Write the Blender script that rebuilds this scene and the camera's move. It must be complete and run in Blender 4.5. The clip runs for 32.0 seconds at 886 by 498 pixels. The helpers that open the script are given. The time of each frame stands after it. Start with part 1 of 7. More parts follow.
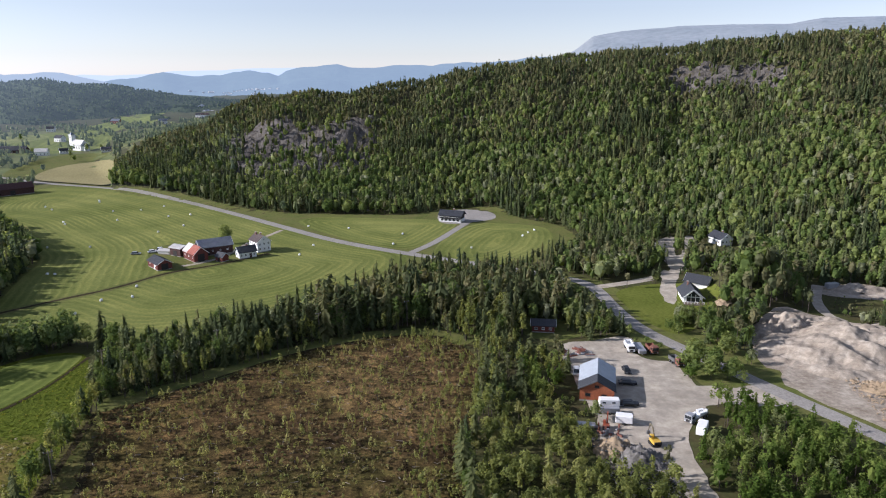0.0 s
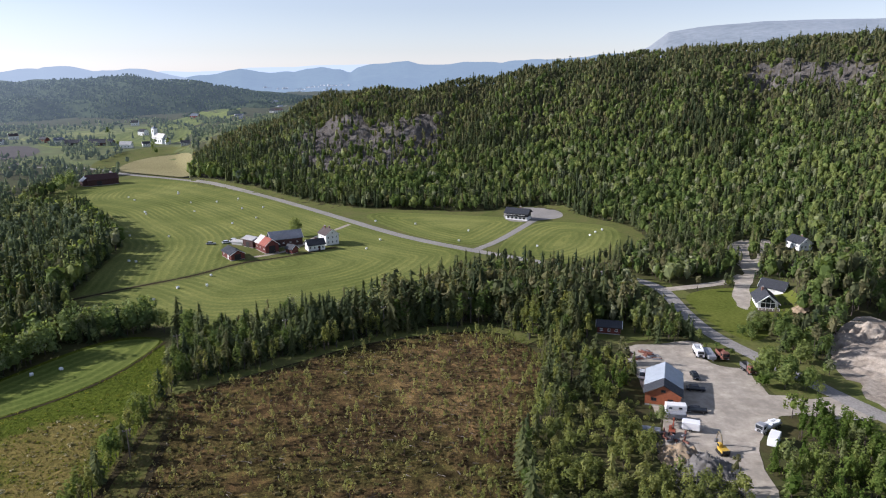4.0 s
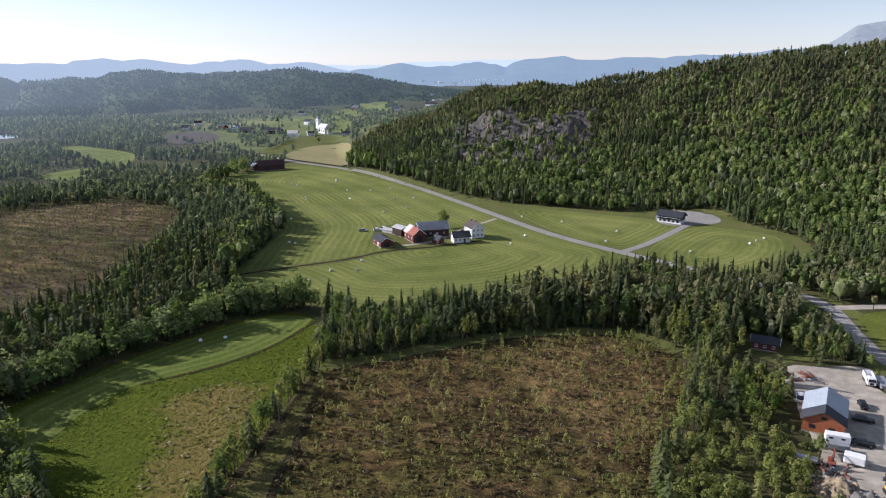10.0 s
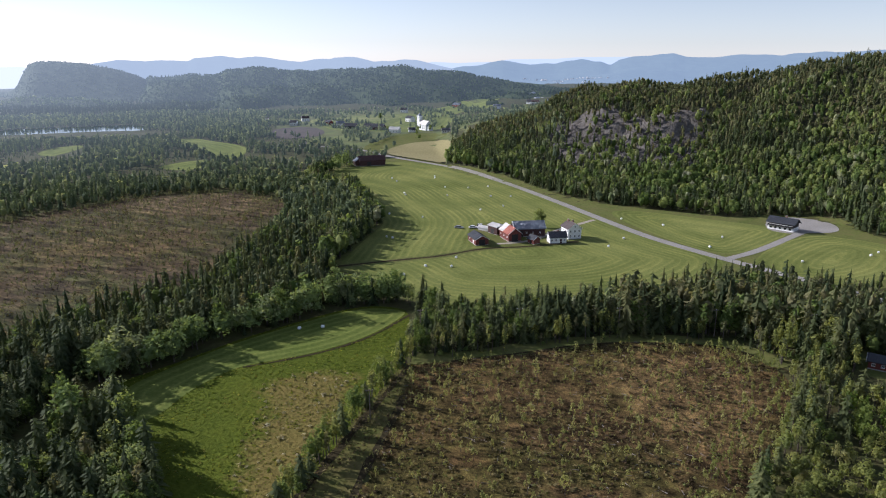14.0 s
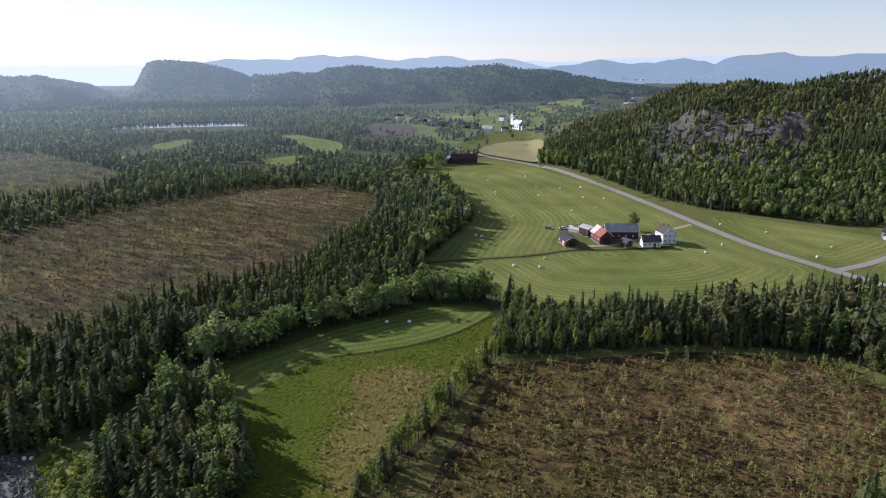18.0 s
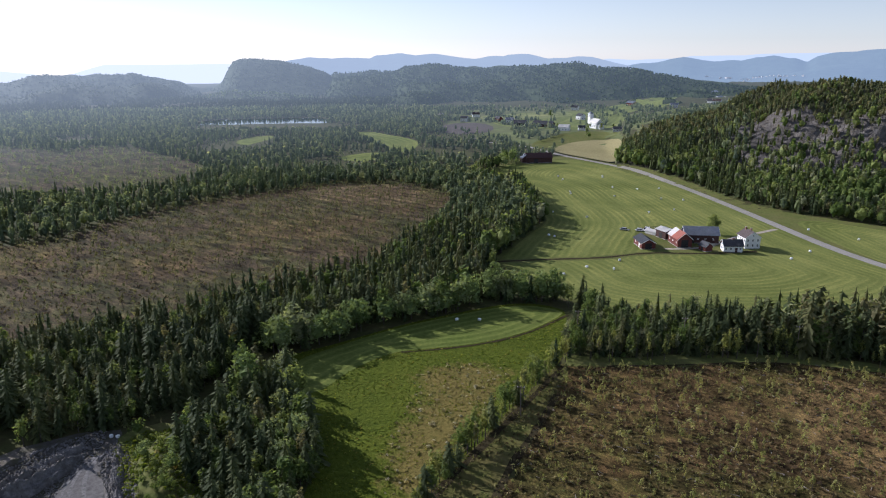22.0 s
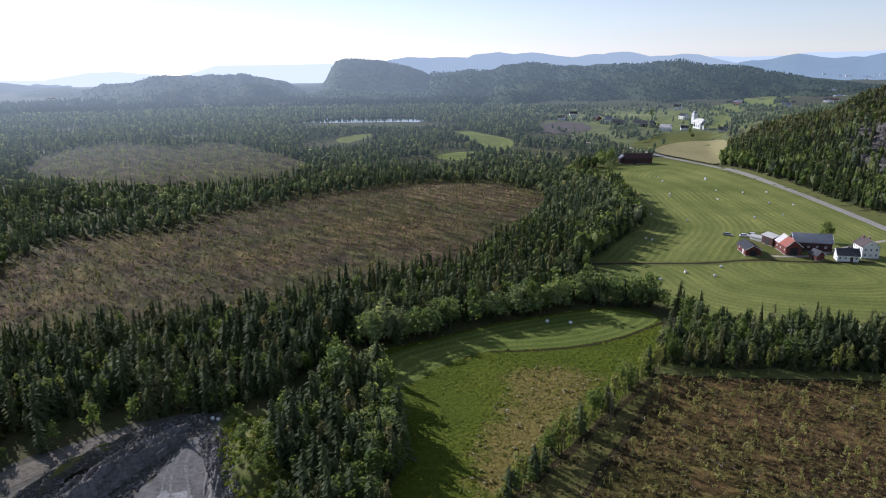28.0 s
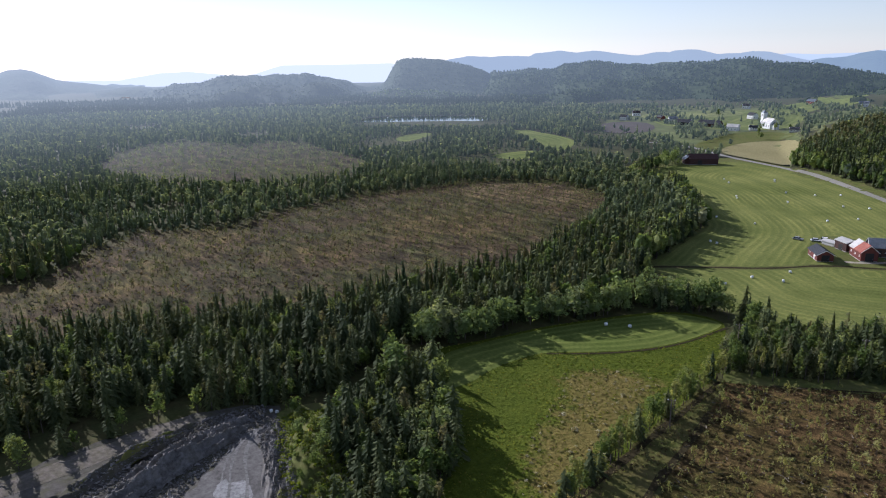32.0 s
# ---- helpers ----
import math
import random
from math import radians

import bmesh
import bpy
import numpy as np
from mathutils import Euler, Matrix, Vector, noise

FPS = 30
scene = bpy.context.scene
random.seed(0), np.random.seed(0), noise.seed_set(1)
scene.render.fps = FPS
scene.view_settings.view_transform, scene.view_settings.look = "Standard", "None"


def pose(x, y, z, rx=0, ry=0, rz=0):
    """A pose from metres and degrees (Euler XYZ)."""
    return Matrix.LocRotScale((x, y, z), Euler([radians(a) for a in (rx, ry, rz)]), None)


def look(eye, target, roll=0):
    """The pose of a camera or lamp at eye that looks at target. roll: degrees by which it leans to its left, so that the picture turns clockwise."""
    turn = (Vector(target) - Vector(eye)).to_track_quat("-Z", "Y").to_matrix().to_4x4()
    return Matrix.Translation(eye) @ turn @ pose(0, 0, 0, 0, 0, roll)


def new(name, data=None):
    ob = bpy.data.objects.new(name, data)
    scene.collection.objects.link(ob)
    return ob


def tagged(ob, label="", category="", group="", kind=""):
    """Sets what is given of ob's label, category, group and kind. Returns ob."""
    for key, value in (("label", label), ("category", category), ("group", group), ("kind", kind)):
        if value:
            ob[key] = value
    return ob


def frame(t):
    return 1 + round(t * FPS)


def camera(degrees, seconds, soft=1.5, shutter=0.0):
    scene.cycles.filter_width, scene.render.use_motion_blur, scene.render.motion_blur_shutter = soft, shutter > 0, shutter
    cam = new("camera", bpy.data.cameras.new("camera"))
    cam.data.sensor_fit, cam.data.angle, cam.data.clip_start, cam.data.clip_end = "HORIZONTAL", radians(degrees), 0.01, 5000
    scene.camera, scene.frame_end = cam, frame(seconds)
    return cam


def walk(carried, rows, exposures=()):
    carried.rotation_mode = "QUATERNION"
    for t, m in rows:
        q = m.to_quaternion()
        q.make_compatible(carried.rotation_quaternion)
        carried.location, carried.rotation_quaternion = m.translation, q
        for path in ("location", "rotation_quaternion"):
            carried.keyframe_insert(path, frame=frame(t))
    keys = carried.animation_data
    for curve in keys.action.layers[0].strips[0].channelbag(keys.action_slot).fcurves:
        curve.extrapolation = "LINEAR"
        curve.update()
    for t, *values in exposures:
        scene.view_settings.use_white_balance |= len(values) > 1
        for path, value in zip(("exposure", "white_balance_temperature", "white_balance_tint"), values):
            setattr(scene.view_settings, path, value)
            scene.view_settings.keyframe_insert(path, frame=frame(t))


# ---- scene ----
cam = camera(64.8, 32.0, soft=1.1)
# seconds, x, y, z, heading to the left, pitch, roll: a drone hovering and turning
ROWS = [
    (0, 0, 0, 82, 0, -14.243, 0.233),
    (1.25, -0.1, -0.14, 82.01, 1.708, -14.293, 0.218),
    (2.5, -0.16, -0.23, 82, 3.395, -14.358, 0.202),
    (3.75, -0.15, -0.22, 81.97, 5.107, -14.447, 0.173),
    (5, -0.13, -0.22, 82.02, 7.147, -14.541, 0.083),
    (6, -0.15, -0.27, 82.16, 9.189, -14.605, -0.051),
    (7, -0.16, -0.28, 82.27, 11.421, -14.665, -0.174),
    (8, -0.13, -0.2, 82.25, 13.623, -14.726, -0.223),
    (9, -0.07, -0.09, 82.16, 15.727, -14.792, -0.219),
    (10.5, 0.05, -0.07, 82.04, 18.694, -14.901, -0.195),
    (12, 0.19, -0.12, 82.06, 21.651, -15.002, -0.19),
    (13.5, 0.32, -0.08, 82.26, 24.782, -15.077, -0.226),
    (15, 0.43, 0.02, 82.42, 27.897, -15.127, -0.273),
    (16.5, 0.47, 0.13, 82.32, 30.766, -15.161, -0.295),
    (18, 0.48, 0.21, 82.14, 33.394, -15.203, -0.286),
    (19.5, 0.51, 0.25, 82.07, 35.837, -15.269, -0.245),
    (21, 0.52, 0.32, 82.06, 38.111, -15.336, -0.182),
    (22.5, 0.5, 0.45, 82.03, 40.233, -15.378, -0.104),
    (24, 0.48, 0.58, 82.01, 42.255, -15.399, -0.008),
    (26, 0.54, 0.66, 82.05, 44.875, -15.417, 0.156),
    (28, 0.56, 0.73, 82.1, 47.416, -15.43, 0.332),
    (30, 0.4, 0.87, 82.08, 49.88, -15.445, 0.494),
    (32, 0.14, 1.07, 82.01, 52.302, -15.462, 0.645),
]
walk(cam, [(t, pose(x, y, z, 90 + pitch, 0, yaw) @ pose(0, 0, 0, 0, 0, -roll)) for t, x, y, z, yaw, pitch, roll in ROWS],
     exposures=[(0, 1.08, 5620, 19), (10, 1.05, 5600, 19), (20, 0.95, 5500, 19), (32, 0.88, 5430, 19)])

# ---- light ----
SUN_EL, SUN_AZ = 25.0, 267.5     # degrees; the azimuth runs clockwise from +y
world = bpy.data.worlds.new("world")
scene.world = world
world.use_nodes = True
wn = world.node_tree.nodes
sky = wn.new("ShaderNodeTexSky")
sky.sky_type, sky.sun_disc = "NISHITA", False
sky.sun_elevation, sky.sun_rotation = radians(SUN_EL), radians(SUN_AZ)
sky.altitude, sky.air_density, sky.dust_density, sky.ozone_density = 50, 1.0, 0.10, 1.6
wn["Background"].inputs["Strength"].default_value = 0.061
pale = wn.new("ShaderNodeHueSaturation")
pale.inputs["Saturation"].default_value = 0.48
world.node_tree.links.new(sky.outputs[0], pale.inputs["Color"])
world.node_tree.links.new(pale.outputs[0], wn["Background"].inputs["Color"])
sun_data = bpy.data.lights.new("sun", "SUN")
sun_data.energy, sun_data.angle, sun_data.color = 3.5, radians(0.6), (1.0, 0.91, 0.77)
sun = new("sun", sun_data)
to_sun = Vector((math.sin(radians(SUN_AZ)) * math.cos(radians(SUN_EL)), math.cos(radians(SUN_AZ)) * math.cos(radians(SUN_EL)), math.sin(radians(SUN_EL))))
sun.matrix_world = look(to_sun * 400, (0, 0, 0))

# ---- materials ----
def nodes_of(name, rough=0.85, metal=0.0, spec=0.3):
    m = bpy.data.materials.new(name)
    m.use_nodes = True
    nt = m.node_tree
    b = nt.nodes["Principled BSDF"]
    b.inputs["Roughness"].default_value, b.inputs["Metallic"].default_value = rough, metal
    b.inputs["Specular IOR Level"].default_value = spec
    return m, nt, b


def noise_node(nt, scale, detail=4.0, rough=0.55, vec=None, stretch=None):
    tc = nt.nodes.new("ShaderNodeNewGeometry") if vec is None else None
    src = tc.outputs["Position"] if vec is None else vec
    if stretch:
        mp = nt.nodes.new("ShaderNodeMapping")
        mp.inputs["Scale"].default_value = stretch
        nt.links.new(src, mp.inputs["Vector"])
        src = mp.outputs[0]
    n = nt.nodes.new("ShaderNodeTexNoise")
    n.inputs["Scale"].default_value, n.inputs["Detail"].default_value, n.inputs["Roughness"].default_value = scale, detail, rough
    nt.links.new(src, n.inputs["Vector"])
    return n.outputs["Fac"]


def ramp(nt, fac, stops):
    r = nt.nodes.new("ShaderNodeValToRGB")
    el = r.color_ramp.elements
    while len(el) < len(stops):
        el.new(0.5)
    for e, (p, c) in zip(el, stops):
        e.position, e.color = p, (*c, 1)
    nt.links.new(fac, r.inputs["Fac"])
    return r.outputs["Color"]


def mix(nt, fac, a, b, mode="MIX"):
    n = nt.nodes.new("ShaderNodeMix")
    n.data_type, n.blend_type = "RGBA", mode
    for sock, v in ((n.inputs["Factor"], fac), (n.inputs[6], a), (n.inputs[7], b)):
        if isinstance(v, (int, float)):
            sock.default_value = v
        elif isinstance(v, tuple):
            sock.default_value = (*v, 1)
        else:
            nt.links.new(v, sock)
    return n.outputs[2]


def bump(nt, b, height, dist, strength=0.6):
    n = nt.nodes.new("ShaderNodeBump")
    n.inputs["Distance"].default_value, n.inputs["Strength"].default_value = dist, strength
    nt.links.new(height, n.inputs["Height"])
    nt.links.new(n.outputs[0], b.inputs["Normal"])


def mottled(name, dark, light, big=0.05, small=1.2, rough=0.9, rise=0.15, third=None, stretch=None, spec=0.04):
    """A surface that varies at two scales."""
    m, nt, b = nodes_of(name, rough, 0, spec)
    f1, f2 = noise_node(nt, big, 5, 0.6, stretch=stretch), noise_node(nt, small, 5, 0.65, stretch=stretch)
    c1 = ramp(nt, f1, [(0.33, dark), (0.67, light)])
    c2 = ramp(nt, f2, [(0.3, tuple(v * 0.62 for v in dark)), (0.7, tuple(min(1, v * 1.25) for v in light))])
    col = mix(nt, 0.5, c1, c2)
    if third:
        f3 = noise_node(nt, big * 2.7, 7, 0.72)
        col = mix(nt, ramp(nt, f3, [(0.42, (0, 0, 0)), (0.74, (0.9, 0.9, 0.9))]), col, third)
    nt.links.new(col, b.inputs["Base Color"])
    bump(nt, b, f2, rise)
    return m


def math_node(nt, op, a, b=0.0):
    n = nt.nodes.new("ShaderNodeMath")
    n.operation = op
    for sock, v in zip(n.inputs, (a, b)):
        if isinstance(v, (int, float)):
            sock.default_value = v
        else:
            nt.links.new(v, sock)
    return n.outputs[0]


def mown(name, dark, light, swath=5.0, show=1.0, least=0.12):
    """Cut grass: uneven swaths laid along the field's edge, which the attribute 'inset' gives in metres."""
    m, nt, b = nodes_of(name, 0.95, 0, 0.03)
    at = nt.nodes.new("ShaderNodeAttribute")
    at.attribute_name = "inset"
    wob = math_node(nt, "ADD", math_node(nt, "MULTIPLY", noise_node(nt, 0.006, 2, 0.5), 12.0), math_node(nt, "MULTIPLY", noise_node(nt, 0.12, 4, 0.6), 2.2))
    ph = math_node(nt, "MULTIPLY", math_node(nt, "ADD", at.outputs["Fac"], wob), 2 * math.pi / swath)
    s = math_node(nt, "ADD", math_node(nt, "MULTIPLY", math_node(nt, "SINE", ph), 0.5), 0.5)
    ph2 = math_node(nt, "MULTIPLY", math_node(nt, "ADD", at.outputs["Fac"], wob), 2 * math.pi / (swath * 4.3))
    s2 = math_node(nt, "ADD", math_node(nt, "MULTIPLY", math_node(nt, "SINE", ph2), 0.5), 0.5)
    patchy = noise_node(nt, 0.018, 6, 0.65)
    fade = ramp(nt, noise_node(nt, 0.021, 5, 0.65), [(0.36, (least, least, least)), (0.64, (show, show, show))])
    fine = noise_node(nt, 0.9, 5, 0.7)
    base = ramp(nt, patchy, [(0.28, dark), (0.72, light)])
    lines = mix(nt, fade, base, mix(nt, 1.0, base, ramp(nt, s, [(0.0, (0.78, 0.82, 0.76)), (0.45, (0.95, 0.96, 0.93)), (0.8, (1.04, 1.03, 1.02)), (1.0, (1.36, 1.29, 1.30))]), "MULTIPLY"))
    lines = mix(nt, 0.6, lines, ramp(nt, s2, [(0.0, (0.84, 0.86, 0.84)), (0.6, (1.0, 1.0, 1.0)), (1.0, (1.16, 1.12, 1.10))]), "MULTIPLY")
    col = mix(nt, 0.9, lines, ramp(nt, fine, [(0.3, (0.66, 0.70, 0.60)), (0.72, (1.28, 1.22, 1.15))]), "MULTIPLY")
    nt.links.new(col, b.inputs["Base Color"])
    bump(nt, b, math_node(nt, "ADD", s, fine), 0.12, 0.5)
    return m


def foliage(name, stops, glow=0.25, rough=0.75, face=1.0):
    """Leaves or needles: colour by tree ('tint' and the object's own random), some light passing through."""
    m, nt, b = nodes_of(name, rough, 0, 0.07)
    at = nt.nodes.new("ShaderNodeAttribute")
    at.attribute_name = "tint"
    oi = nt.nodes.new("ShaderNodeObjectInfo")
    geo = nt.nodes.new("ShaderNodeNewGeometry")
    t = math_node(nt, "FRACT", math_node(nt, "ADD", at.outputs["Fac"], math_node(nt, "MULTIPLY", oi.outputs["Random"], 0.999)))
    col = ramp(nt, t, stops)
    leaf = ramp(nt, geo.outputs["Random Per Island"], [(0.0, (0.72, 0.75, 0.7)), (0.5, (1.0, 1.0, 1.0)), (1.0, (1.3, 1.26, 1.12))])
    col = mix(nt, 1.0, col, leaf, "MULTIPLY")
    nt.links.new(mix(nt, 1.0, col, (0.97 * face, face, 1.04 * face), "MULTIPLY"), b.inputs["Base Color"])
    tr = nt.nodes.new("ShaderNodeBsdfTranslucent")
    nt.links.new(mix(nt, 1.0, col, (1.18, 1.14, 0.70), "MULTIPLY"), tr.inputs["Color"])
    mx = nt.nodes.new("ShaderNodeMixShader")
    mx.inputs[0].default_value = glow
    out = nt.nodes["Material Output"]
    nt.links.new(b.outputs[0], mx.inputs[1])
    nt.links.new(tr.outputs[0], mx.inputs[2])
    nt.links.new(mx.outputs[0], out.inputs["Surface"])
    return m


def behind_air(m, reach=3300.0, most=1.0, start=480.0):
    """Paints distant haze into the backdrop as emission, thicker towards the low sun."""
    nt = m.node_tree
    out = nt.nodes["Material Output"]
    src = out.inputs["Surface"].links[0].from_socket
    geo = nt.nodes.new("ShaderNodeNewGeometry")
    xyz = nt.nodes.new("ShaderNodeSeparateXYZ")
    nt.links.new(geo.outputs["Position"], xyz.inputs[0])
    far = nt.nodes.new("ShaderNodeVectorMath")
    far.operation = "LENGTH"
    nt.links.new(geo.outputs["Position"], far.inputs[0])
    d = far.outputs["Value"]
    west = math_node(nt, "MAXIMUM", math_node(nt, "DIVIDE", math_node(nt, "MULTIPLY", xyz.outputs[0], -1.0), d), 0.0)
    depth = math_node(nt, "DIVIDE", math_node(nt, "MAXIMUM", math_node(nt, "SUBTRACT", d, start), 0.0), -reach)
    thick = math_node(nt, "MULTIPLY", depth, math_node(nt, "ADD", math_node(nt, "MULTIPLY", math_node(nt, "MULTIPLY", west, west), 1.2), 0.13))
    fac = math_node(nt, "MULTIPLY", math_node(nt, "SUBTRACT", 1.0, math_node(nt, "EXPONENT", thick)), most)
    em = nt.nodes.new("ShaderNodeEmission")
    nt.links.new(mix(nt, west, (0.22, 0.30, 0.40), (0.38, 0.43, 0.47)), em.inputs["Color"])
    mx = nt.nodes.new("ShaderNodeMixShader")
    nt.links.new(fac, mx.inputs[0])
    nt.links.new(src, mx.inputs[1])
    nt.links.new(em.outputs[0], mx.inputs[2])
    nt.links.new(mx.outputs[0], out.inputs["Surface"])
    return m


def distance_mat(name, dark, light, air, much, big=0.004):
    """The backdrop of far hills; kilometres of bright air are painted in as emission."""
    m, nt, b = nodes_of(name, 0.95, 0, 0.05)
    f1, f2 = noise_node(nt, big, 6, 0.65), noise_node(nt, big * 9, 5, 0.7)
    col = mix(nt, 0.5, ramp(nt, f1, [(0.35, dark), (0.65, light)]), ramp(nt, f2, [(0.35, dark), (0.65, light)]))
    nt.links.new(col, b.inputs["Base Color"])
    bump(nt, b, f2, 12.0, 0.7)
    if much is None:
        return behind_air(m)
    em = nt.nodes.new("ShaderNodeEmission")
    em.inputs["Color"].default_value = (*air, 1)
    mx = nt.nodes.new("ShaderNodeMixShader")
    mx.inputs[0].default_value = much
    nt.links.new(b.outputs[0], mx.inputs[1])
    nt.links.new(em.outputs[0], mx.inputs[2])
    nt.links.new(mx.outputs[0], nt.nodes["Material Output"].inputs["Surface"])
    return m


def plain(name, col, rough=0.6, metal=0.0, vary=0.12, scale=1.5, rise=0.01, spec=0.4):
    m, nt, b = nodes_of(name, rough, metal, spec)
    f = noise_node(nt, scale, 5, 0.65)
    lo, hi = tuple(v * (1 - vary) for v in col), tuple(min(1, v * (1 + vary)) for v in col)
    nt.links.new(ramp(nt, f, [(0.3, lo), (0.7, hi)]), b.inputs["Base Color"])
    bump(nt, b, f, rise, 0.4)
    return m


M_GROUND = mottled("forest_floor", (0.035, 0.045, 0.018), (0.085, 0.09, 0.032), 0.04, 0.6, third=(0.075, 0.055, 0.03))
# far ground takes the painted haze
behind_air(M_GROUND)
M_ROCK = mottled("grey_rock", (0.026, 0.025, 0.025), (0.20, 0.185, 0.175), 0.2, 0.6, 0.9, 3.0, third=(0.11, 0.095, 0.06), stretch=(1, 1, 0.3), spec=0.1)
M_FIELD = mown("mown_field", (0.100, 0.126, 0.033), (0.225, 0.238, 0.080), 3.4, 0.9, 0.0)
M_MOWN = mown("mown_meadow", (0.092, 0.128, 0.028), (0.158, 0.182, 0.052), 3.4, 1.0, 0.6)
M_MEADOW, _nt, _b = nodes_of("rough_meadow", 0.95, 0, 0.04)
_at = _nt.nodes.new("ShaderNodeAttribute")
_at.attribute_name = "dry"
_f1, _f2, _f3 = noise_node(_nt, 0.05, 7, 0.7), noise_node(_nt, 0.7, 5, 0.7), noise_node(_nt, 0.25, 6, 0.7)
_g = mix(_nt, 0.5, ramp(_nt, _f1, [(0.3, (0.050, 0.072, 0.008)), (0.5, (0.080, 0.108, 0.011)), (0.7, (0.122, 0.132, 0.018))]), ramp(_nt, _f2, [(0.34, (0.03, 0.045, 0.004)), (0.66, (0.132, 0.152, 0.018))]))
_d = mix(_nt, 0.5, ramp(_nt, _f3, [(0.3, (0.10, 0.095, 0.02)), (0.7, (0.22, 0.168, 0.048))]), ramp(_nt, _f2, [(0.3, (0.08, 0.068, 0.02)), (0.7, (0.27, 0.20, 0.075))]))
_k = math_node(_nt, "ADD", math_node(_nt, "MULTIPLY", _at.outputs["Fac"], 0.09), math_node(_nt, "MULTIPLY", math_node(_nt, "SUBTRACT", _f3, 0.5), 1.8))
_nt.links.new(mix(_nt, ramp(_nt, _k, [(0.0, (0, 0, 0)), (0.45, (0.9, 0.9, 0.9))]), _g, _d), _b.inputs["Base Color"])
bump(_nt, _b, _f2, 0.9, 0.9)
M_GRASS = mottled("verge_grass", (0.068, 0.094, 0.022), (0.138, 0.150, 0.042), 0.05, 0.7, rise=0.25, third=(0.15, 0.13, 0.055), spec=0.05)
def cleared(name, cast=(1, 1, 1), warm=False, shade_streaks=None, tan=(0.215, 0.142, 0.066)):
    """Ground stripped of its trees: peat, brush, stumps and pale dead grass in patches. Stretched along the sun, the
    noise paints brush shadows as dark stripes.
    """
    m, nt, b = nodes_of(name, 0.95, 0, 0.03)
    f1, f2, f3 = noise_node(nt, 0.03, 6, 0.7), noise_node(nt, 0.22, 6, 0.75, stretch=shade_streaks), noise_node(nt, 1.1, 5, 0.75, stretch=shade_streaks)
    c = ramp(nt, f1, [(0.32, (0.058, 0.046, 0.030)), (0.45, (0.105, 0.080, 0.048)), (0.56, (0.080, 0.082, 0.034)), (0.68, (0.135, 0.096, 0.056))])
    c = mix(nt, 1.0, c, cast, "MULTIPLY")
    if warm:
        f0 = noise_node(nt, 0.016, 4, 0.6)
        c = mix(nt, ramp(nt, f0, [(0.44, (0, 0, 0)), (0.64, (0.34, 0.34, 0.34))]), c, (0.170, 0.110, 0.046))
        at = nt.nodes.new("ShaderNodeAttribute")
        at.attribute_name = "tan"
        k = math_node(nt, "ADD", math_node(nt, "MULTIPLY", at.outputs["Fac"], 0.05), math_node(nt, "MULTIPLY", math_node(nt, "SUBTRACT", f1, 0.5), 1.6))
        c = mix(nt, ramp(nt, k, [(0.0, (0, 0, 0)), (0.5, (0.75, 0.75, 0.75))]), c, tan)
    c = mix(nt, 1.0, c, ramp(nt, f2, [(0.36, (0.22, 0.22, 0.25)), (0.5, (0.88, 0.88, 0.88)), (0.63, (1.85, 1.78, 1.65))]), "MULTIPLY")
    c = mix(nt, 0.5, c, ramp(nt, f3, [(0.36, (0.45, 0.45, 0.48)), (0.64, (1.5, 1.48, 1.42))]), "MULTIPLY")
    f4 = noise_node(nt, 3.2, 3, 0.7)
    c = mix(nt, 0.7, c, ramp(nt, f4, [(0.38, (0.35, 0.35, 0.38)), (0.62, (1.6, 1.58, 1.52))]), "MULTIPLY")
    nt.links.new(c, b.inputs["Base Color"])
    bump(nt, b, f2, 0.5, 0.5)
    return m


# noise drawn out along x puts brush shadows into the colour
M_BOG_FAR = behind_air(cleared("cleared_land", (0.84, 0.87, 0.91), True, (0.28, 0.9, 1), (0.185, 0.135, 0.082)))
M_BOG = cleared("cleared_bog", (0.76, 0.69, 0.53), True)
M_ASPHALT = mottled("weathered_asphalt", (0.225, 0.212, 0.192), (0.33, 0.312, 0.285), 0.08, 2.0, 0.85, 0.015)
M_GRAVEL = mottled("pale_gravel", (0.305, 0.268, 0.214), (0.48, 0.428, 0.350), 0.07, 0.4, 0.95, 0.002, third=(0.25, 0.225, 0.19), spec=0.08)
M_SAND = mottled("quarry_sand", (0.235, 0.198, 0.155), (0.47, 0.415, 0.340), 0.09, 0.7, 0.95, 0.35, third=(0.17, 0.135, 0.10), spec=0.06)
M_STRAW = mottled("ripening_field", (0.213, 0.189, 0.085), (0.295, 0.264, 0.133), 0.02, 0.8, rise=0.1)
M_TRENCH = mottled("dark_peat", (0.022, 0.018, 0.010), (0.055, 0.045, 0.022), 0.2, 1.5)
M_SPRUCE = foliage("spruce_needles", [(0.0, (0.080, 0.108, 0.054)), (0.5, (0.122, 0.148, 0.068)), (0.85, (0.176, 0.196, 0.080)), (1.0, (0.214, 0.206, 0.096))], 0.40, face=0.7)
M_PINE = foliage("pine_needles", [(0.0, (0.098, 0.112, 0.054)), (0.5, (0.145, 0.152, 0.072)), (1.0, (0.198, 0.184, 0.094))], 0.40, face=0.9)
M_BIRCH = foliage("birch_leaves", [(0.0, (0.105, 0.150, 0.044)), (0.5, (0.165, 0.210, 0.062)), (0.9, (0.225, 0.258, 0.086)), (1.0, (0.268, 0.278, 0.180))], 0.46)
M_YOUNG = foliage("young_birch_leaves", [(0.0, (0.16, 0.185, 0.058)), (0.5, (0.225, 0.245, 0.076)), (0.9, (0.275, 0.285, 0.094)), (1.0, (0.30, 0.28, 0.13))], 0.5)
